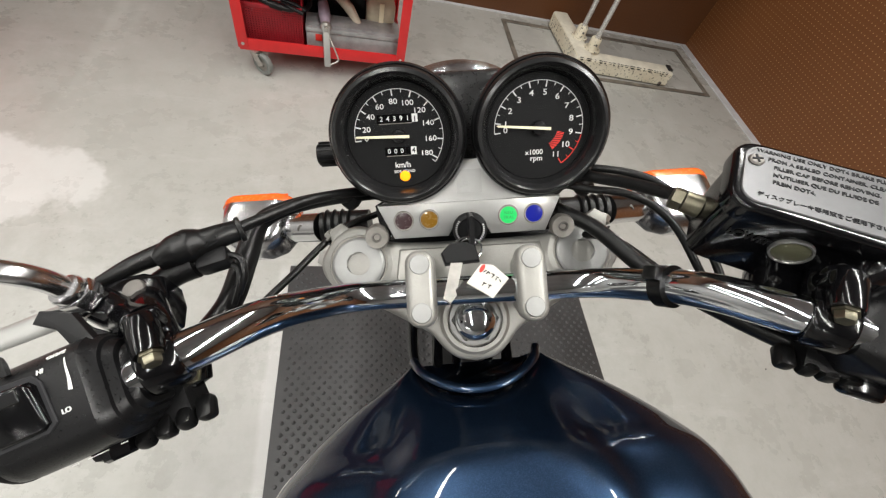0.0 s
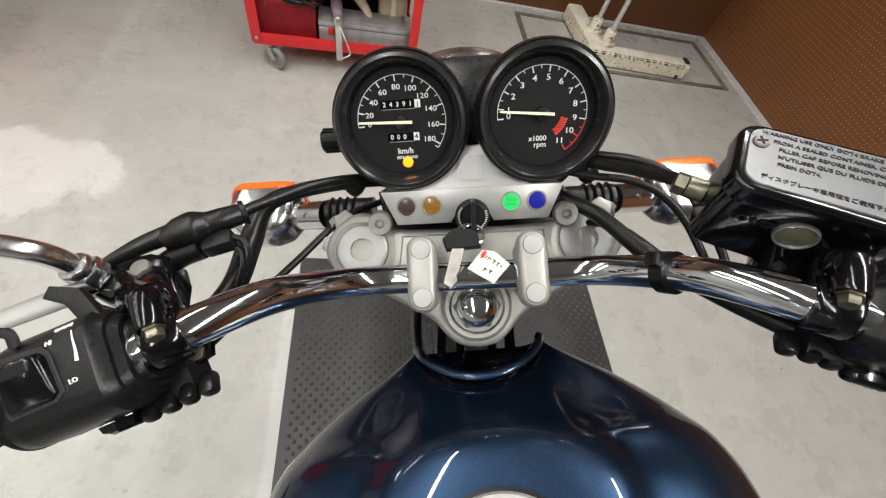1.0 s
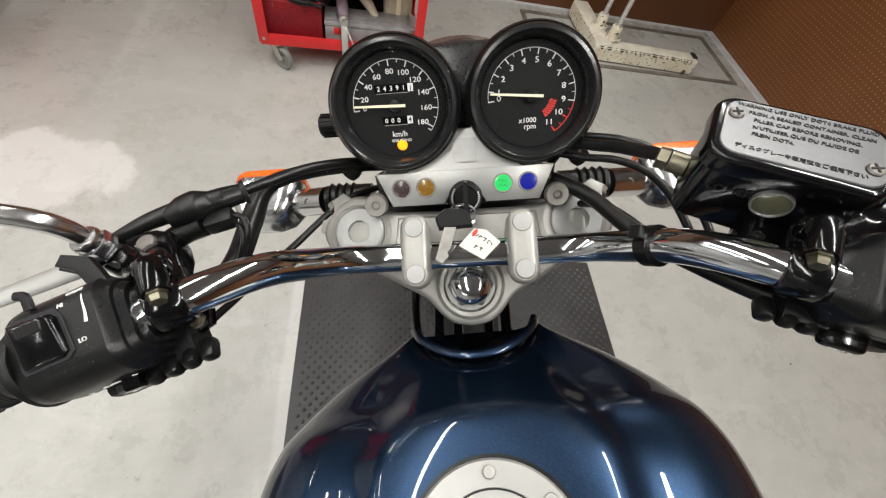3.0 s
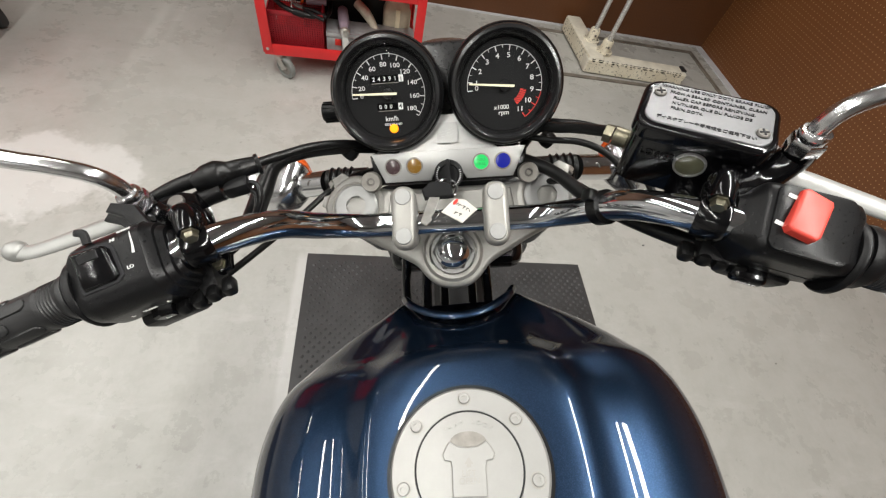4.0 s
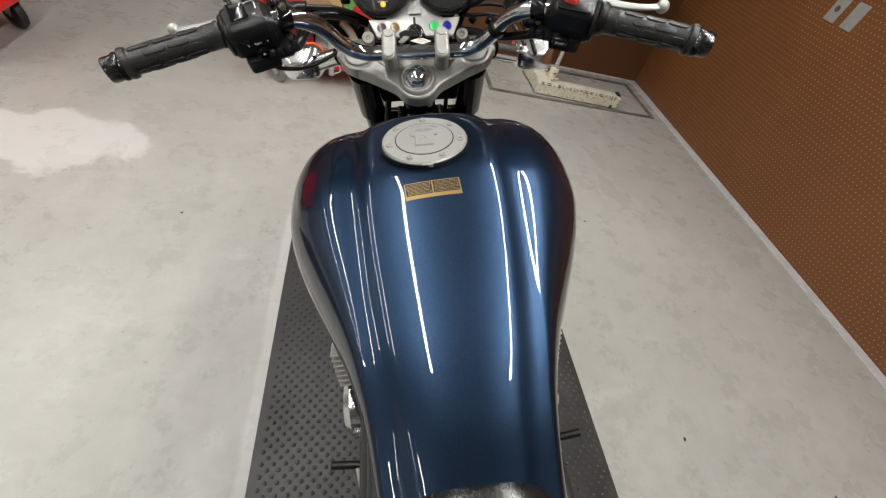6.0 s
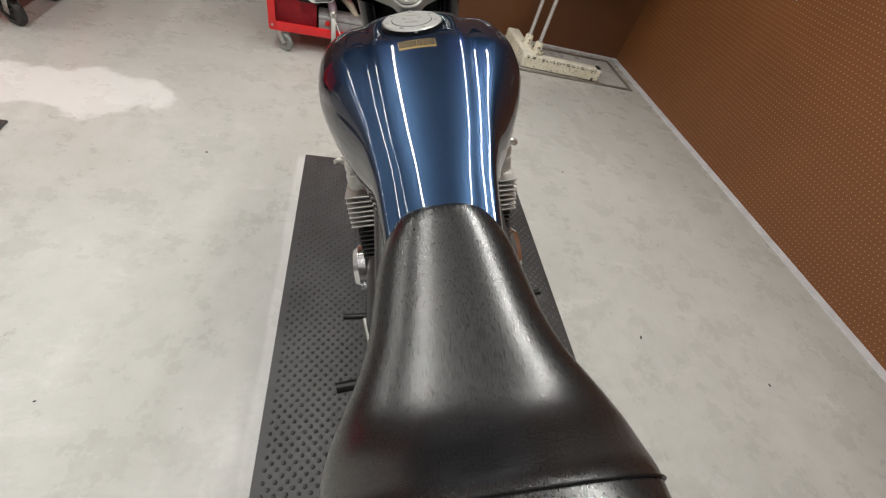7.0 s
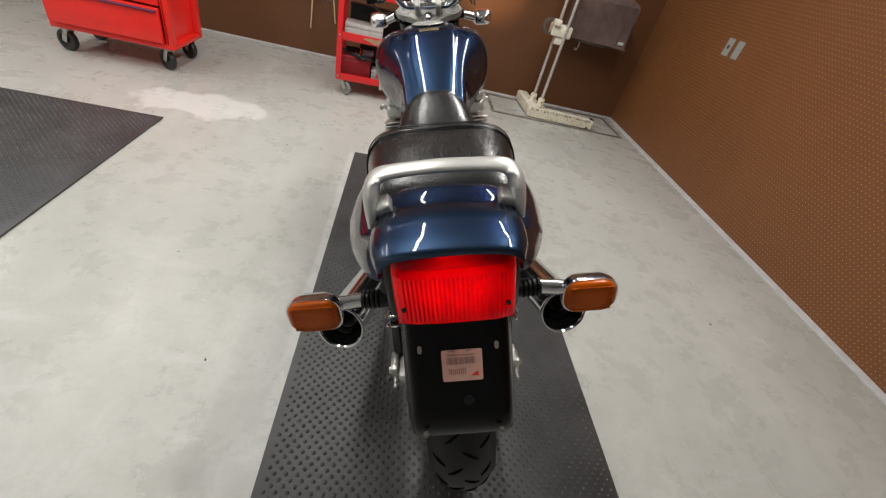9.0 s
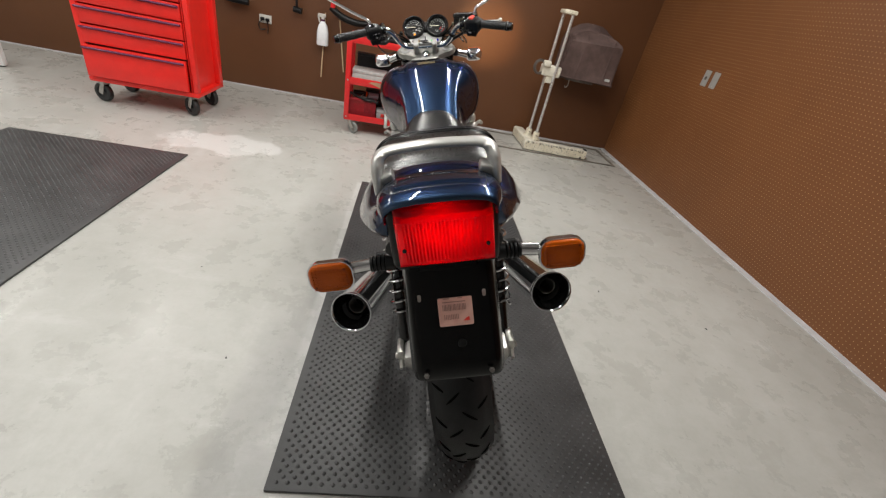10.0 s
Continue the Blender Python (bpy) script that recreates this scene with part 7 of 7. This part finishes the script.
def chest():
    t = thing("tool_chest", "orange-red steel roller tool chest, its lowest drawer ajar", "tool chest", pose(-2.745, 1.53, 0, 0, 0, 0.5))
    w, d, z0, h = 0.8, 0.48, 0.165, 0.86
    part("back_panel", box(w, 0.004, h, at(w / 2, d - 0.002, z0 + h / 2)), RED_CHEST, t)
    part("side_panel", box(0.04, d, h - 0.066, at(0.02, d / 2, z0 + h / 2 + 0.0025), 0.004), RED_CHEST, t, "orange-red enamelled steel side")
    part("side_panel", join(box(0.004, d, h - 0.066, at(w - 0.045, d / 2, z0 + h / 2 + 0.0025)), box(0.035, 0.05, h - 0.066, at(w - 0.0175, 0.025, z0 + h / 2 + 0.0025), 0.004), box(0.05, 0.05, h - 0.066, at(w - 0.025, d - 0.029, z0 + h / 2 + 0.0025), 0.004)), RED_CHEST, t, "orange-red enamelled side with corner posts")
    part("bottom_panel", box(w, d, 0.035, at(w / 2, d / 2, z0 + 0.0175), 0.006), RED_CHEST, t)
    part("top_panel", box(w, d, 0.03, at(w / 2, d / 2, z0 + h - 0.015), 0.006), RED_CHEST, t)
    z = z0 + 0.045
    for k, dh in enumerate((0.235, 0.135, 0.13, 0.12, 0.11)):
        ajar = 0.03 if k == 0 else 0.0
        dr = part("drawer", box(w - 0.09, 0.03, dh - 0.012, at(0.02 + (w - 0.06) / 2 - 0.002, 0.012 - ajar, z + dh / 2 - 0.006), 0.003), RED_CHEST, t)
        if k == 0:
            part("drawer_gap", box(w - 0.085, 0.004, 0.012, at(0.02 + (w - 0.06) / 2, 0.012, z + dh - 0.004)), INK, dr)
        part("pull", tube([(0.03, -0.01 - ajar, z + dh - 0.03), (w - 0.065, -0.01 - ajar, z + dh - 0.03)], 0.011, 12, 1, flat=0.7), PURPLE_TRIM, dr, "purple anodised drawer pull")
        z += dh
    for x in (0.07, w - 0.07):
        for y in (0.06, d - 0.06):
            caster(at(x, y, 0, 0, 0, 75 if x < 0.3 else 60), 0.072, CASTER_BLACK, t, ZINC, 0.021, 0.03)
    return t


chest()


REFLECTOR_STEEL = surface("polished_steel_pole", (0.72, 0.72, 0.71), 0.28, 0.75, vary=0.05)


def post_lift():
    t = thing("post_lift", "cream chipped-paint floor lift with two bright poles", "lift", pose(1.014, 2.304, 0, 0, 0, -2))
    foot = part("foot", box(0.71, 0.1, 0.09, at(0.345, 0.02, 0.05), 0.01, 3), CLEAN_CREAM, t, "cream painted steel foot")
    part("face_plate", prism(rounded(0.695, 0.078, 0.006, 3), 0.004, at(0.345, -0.0295, 0.05, 90), 0.0012, 1), CHIPPED, foot, "cream front face with black chips")
    chips = random.Random(5)
    flakes, x = [], 0.015
    while x < 0.65:
        w, d = chips.uniform(0.008, 0.04), chips.uniform(0.003, 0.011)
        flakes.append(prism([(0, 0), (w * 0.5, -0.001), (w, 0), (w * 0.9, d * 0.6), (w * 0.55, d * 0.4), (w * 0.3, d), (w * 0.1, d * 0.5)], 0.0012, at(x, -0.0305, 0.0945)))
        flakes.append(prism([(0, 0), (w * 0.8, 0.001), (w * 0.9, -d * 0.5), (w * 0.5, -d * 0.9), (w * 0.2, -d * 0.4)], 0.0012, at(x, -0.0337, 0.0885, 90)))
        x += w + chips.uniform(0.001, 0.022)
    for flake in flakes:
        part("chip", flake, TREAD, foot)
    part("end_cap", box(0.03, 0.06, 0.016, at(0.686, 0.03, 0.0965), 0.003), ENGINE_BLACK, foot)
    part("end_bolt", box(0.02, 0.012, 0.026, at(0.638, -0.037, 0.02), 0.003), STEEL_DARK, foot)
    cross = part("cross_foot", box(0.105, 0.52, 0.1, at(0.03, 0.24, 0.058, 0, 0, 5), 0.012, 3), CLEAN_CREAM, t, "cream painted steel cross foot")
    part("side_plate", prism(rounded(0.5, 0.085, 0.006, 3), 0.003, at(0.03, 0.24, 0.058, 0, 0, 5) @ at(-0.0525, 0, 0, 90, 0, -90), 0.001, 1), CHIPPED, cross)
    for k, (x, y) in enumerate(((0.062, 0.2), (0.118, 0.075))):
        so = part("socket", lathe([(0.043, 0.09), (0.043, 0.108), (0.036, 0.112), (0.034, 0.125), (0.0335, 0.172), (0.028, 0.18), (0.0156, 0.18)], 24, at(x, y, 0), False), CHIPPED, t)
        part("collar", lathe([(0.0435, 0.1), (0.054, 0.1), (0.055, 0.105), (0.053, 0.113), (0.0435, 0.113)], 24, at(x, y, 0), False), CHIPPED, so)
        part("set_screw", bolt_head(0.006, 0.008, at(x, y - 0.034, 0.148, 90)), STEEL_DARK, so)
        part("pole", rod((x, y, 0.08), (x, y, 1.3), 0.0155, 18), REFLECTOR_STEEL, t, "bright steel pole")
    part("clamp", join(box(0.19, 0.13, 0.1, at(0.08, 0.14, 0.79), 0.014, 3), box(0.07, 0.07, 0.05, at(0.01, 0.07, 0.855), 0.01, 2)), CLEAN_CREAM, t, "cream painted clamp block")
    part("clamp_block", box(0.085, 0.07, 0.08, at(0.085, 0.13, 0.715), 0.01), CLEAN_CREAM, t)
    part("hand_wheel", lathe([(0.05, -0.012), (0.072, -0.01), (0.072, 0.01), (0.05, 0.012), (0.05, -0.012)], 28, basis((-0.045, 0.1, 0.81), (0, 0, 1), (0.3, -1, 0.1)), False), STEEL_DARK, t)
    part("top_plate", box(0.12, 0.2, 0.035, at(0.09, 0.14, 1.315), 0.008), CHIPPED, t)
    return t


post_lift()


def covered_box():
    t = thing("cover", "grey-brown cloth cover over a boxy thing on a wall bracket", "cover", pose(1.52, 2.66, 0.745, 0, 0, -4) @ Matrix.Diagonal((1, 1, 1.14, 1)))
    w, d = 0.58, 0.34
    rows = []
    # upright box with a lean-to top: low at the front edge, high at the back
    for z, f in ((0.0, 1.03), (0.02, 1.02), (0.1, 1.0), (0.2, 0.99), (0.28, 0.985), (0.31, 0.97)):
        row = []
        for k, (x, y) in enumerate(rounded(w, d, 0.03, 5)):
            fold = 0.007 * math.sin(k * 1.9 + z * 9) + 0.006 * math.sin(x * 23 + z * 17)
            row.append((x * f + fold * 0.6, y * f + fold, z + (0.01 * math.sin(k * 0.8) if z < 0.01 else 0) + 0.012 * math.sin(x * 9) * (z > 0.29)))
        rows.append(row)
    for f, g in ((0.94, 0.15), (0.8, 0.5), (0.55, 0.85), (0.3, 1.0), (0.1, 1.0)):
        row = []
        for k, (x, y) in enumerate(rounded(w, d, 0.03, 5)):
            yy = y * (0.96 - 0.3 * g) + 0.075 * g
            row.append((x * f * (1 - 0.04 * g), yy * (1 if g < 0.9 else f + 0.4), 0.32 + 0.13 * g * (0.55 + 0.45 * (y / d + 0.5)) + 0.006 * math.sin(k * 1.3)))
        rows.append(row)
    part("cloth", rings(rows), GREY_CLOTH, t, angle=50)
    for x0 in (-0.12, 0.17):
        part("seam", tube([(x0, -0.176, 0.0), (x0 + 0.004, -0.173, 0.16), (x0 + 0.008, -0.17, 0.3), (x0 + 0.02, -0.12, 0.37)], 0.004, 8, 4), GREY_CLOTH, t)
    part("hem", tube([(-0.29, -0.176, 0.012), (-0.1, -0.181, 0.008), (0.1, -0.178, 0.012), (0.29, -0.176, 0.008)], 0.005, 8, 4), GREY_CLOTH, t)
    part("patch_mark", box(0.055, 0.003, 0.022, at(0.22, -0.182, 0.05), 0.001), GREY_PLASTIC, t)
    part("bracket", box(0.3, 0.2, 0.03, at(0, 0.1, -0.016), 0.006), STEEL_DARK, t)
    part("hook", tube([(-0.13, -0.05, -0.02), (-0.13, -0.06, -0.07), (-0.15, -0.06, -0.09), (-0.16, -0.06, -0.075)], 0.004, 8, 3), ZINC, t)
    return t


covered_box()


def wall_plate(y, label, hole):
    t = thing("wall_plate", label, "wall plate", basis((ROOM_X1 - 0.001, y, 1.05), (0, -1, 0), (-1, 0, 0)), group="steel wall plates")
    part("plate", prism(rounded(0.075, 0.125, 0.004), 0.004, None, 0.001, 1), SILVER, t)
    if hole:
        part("knockout", lathe([(0, 0.006), (0.014, 0.006), (0.016, 0.004)], 20), STEEL_DARK, t)
    for dy in (-0.045, 0.045):
        part("plate_screw", lathe([(0, 0.0055), (0.004, 0.005), (0.0045, 0.004)], 12, at(0, dy, 0)), ZINC, t)


wall_plate(1.655, "zinc wall plate with a dark knockout on the pegboard", True)
wall_plate(1.535, "plain zinc wall plate on the pegboard", False)


def spray_bottle():
    t = thing("spray_bottle", "milky spray bottle hung on the wall with a wooden stick below", "bottle", pose(-1.24, 2.8, 0.56))
    part("body", rings([[(x * f, y * f, z) for x, y in rounded(0.115, 0.085, 0.028)] for f, z in ((0.9, 0), (1, 0.012), (0.95, 0.12), (0.75, 0.18), (0.38, 0.215), (0.32, 0.23))]), CLEAR_PLASTIC, t)
    part("head", join(box(0.03, 0.03, 0.03, at(0, 0, 0.245), 0.006), box(0.08, 0.026, 0.035, at(-0.012, 0, 0.272), 0.008), box(0.014, 0.016, 0.05, at(-0.04, 0, 0.235, 0, -15), 0.003)), PAPER, t)
    part("ring", lathe([(0.018, 0.222), (0.021, 0.224), (0.021, 0.238), (0.018, 0.24)], 18), PURPLE_TRIM, t)
    return t


spray_bottle()
t = thing("wooden_stick", "thin pale wooden stick hanging on the wall", "stick", pose(-1.255, 2.83, 0.24, 0, 3))
part("rod", rod((0, 0, 0), (0.0, 0, 0.62), 0.007, 10), surface("pale_wood", (0.5, 0.36, 0.22), 0.6, vary=0.2), t)
t = thing("wooden_stick", "thin pale wooden stick hanging on the wall", "stick", pose(-1.02, 2.84, 0.33, 0, -7))
part("rod", rod((0, 0, 0), (0.0, 0, 0.55), 0.007, 10), surface("pale_wood_b", (0.45, 0.33, 0.2), 0.6, vary=0.2), t)
t = thing("power_outlet", "white double wall socket with black plugs in it", "socket", basis((-1.83, ROOM_Y1 - 0.001, 0.69), (1, 0, 0), (0, -1, 0)))
part("plate", prism(rounded(0.12, 0.075, 0.006), 0.008, None, 0.002, 2), PAPER, t)
part("plug", box(0.035, 0.03, 0.03, at(-0.025, 0, 0.02), 0.005), BLACK_PLASTIC, t)
part("plug", box(0.035, 0.03, 0.03, at(0.025, -0.005, 0.02), 0.005), BLACK_PLASTIC, t)
part("cord", tube([(-0.025, -0.01, 0.03), (-0.06, -0.05, 0.03), (-0.05, -0.1, 0.012), (0.0, -0.09, 0.012)], 0.005, 8, 4), BLACK_RUBBER, t)
part("cord", tube([(0.025, -0.015, 0.03), (0.03, -0.07, 0.025), (0.02, -0.13, 0.012)], 0.005, 8, 4), BLACK_RUBBER, t)
t = thing("hanging_tool", "black air tool hanging on the pegboard", "tool", pose(-2.1, 2.8, 0.82))
part("body", tube([(-0.14, 0, 0.01), (0, 0, 0.0), (0.14, 0, -0.01)], [0.03, 0.035, 0.025], 14, 4), BLACK_PLASTIC, t)
t = thing("hanging_tool", "black rubber mallet hanging on the pegboard", "tool", pose(-1.5, 2.82, 0.84))
part("head", tube([(-0.03, -0.02, 0), (0.05, -0.02, -0.01)], [0.028, 0.028], 14, 1), BLACK_RUBBER, t)
part("handle", rod((0, -0.01, 0.02), (-0.02, 0, 0.3), 0.012, 12), BLACK_PLASTIC, t)
t = thing("air_hose_reel", "black hose bundle with a red handle hung on the wall", "hose", pose(-1.0, 2.78, 0.86))
part("hose", tube([(-0.16, 0, 0.06), (-0.05, -0.02, 0.0), (0.1, -0.02, -0.03), (0.22, 0, -0.02)], [0.03, 0.034, 0.034, 0.028], 14, 5), BLACK_RUBBER, t)
part("handle", rod((-0.14, -0.02, 0.06), (-0.13, 0, 0.28), 0.024, 14), RED_PAINT, t)
t = thing("white_plinth", "low white painted plinth standing on the concrete", "plinth", pose(-4.067, 2.04, 0))
part("body", box(0.6, 0.05, 0.27, at(0, 0, 0.145), 0.008), WHITE_PAINT, t)
part("base", box(0.57, 0.04, 0.02, at(0, 0, 0.01), 0.003), ENGINE_BLACK, t)


def debris(x, y, r, a, label):
    """A small chip of dirt lying on the floor."""
    t = thing("dirt_chip", label, "debris", pose(x, y, 0, 0, 0, a), group="dirt on the floor")
    part("chip", rings([[(r * f * math.cos(k) * (1 + 0.3 * math.sin(2.3 * k + x)), 0.6 * r * f * math.sin(k), z) for k in (0, 0.9, 1.8, 2.7, 3.6, 4.5, 5.4)] for f, z in ((1, 0.0), (0.9, r * 0.4), (0.4, r * 0.6))]), INK, t)


for x, y, r, a in ((0.92, 0.9, 0.006, 10), (0.91, -0.2, 0.007, 70), (1.44, -0.42, 0.006, 120), (1.3, 0.35, 0.004, 30), (-0.95, 0.72, 0.006, 50), (-1.1, -0.4, 0.004, 15), (-0.8, -0.9, 0.005, 95)):
    debris(x, y, r, a, "small dark chip of dirt on the concrete")
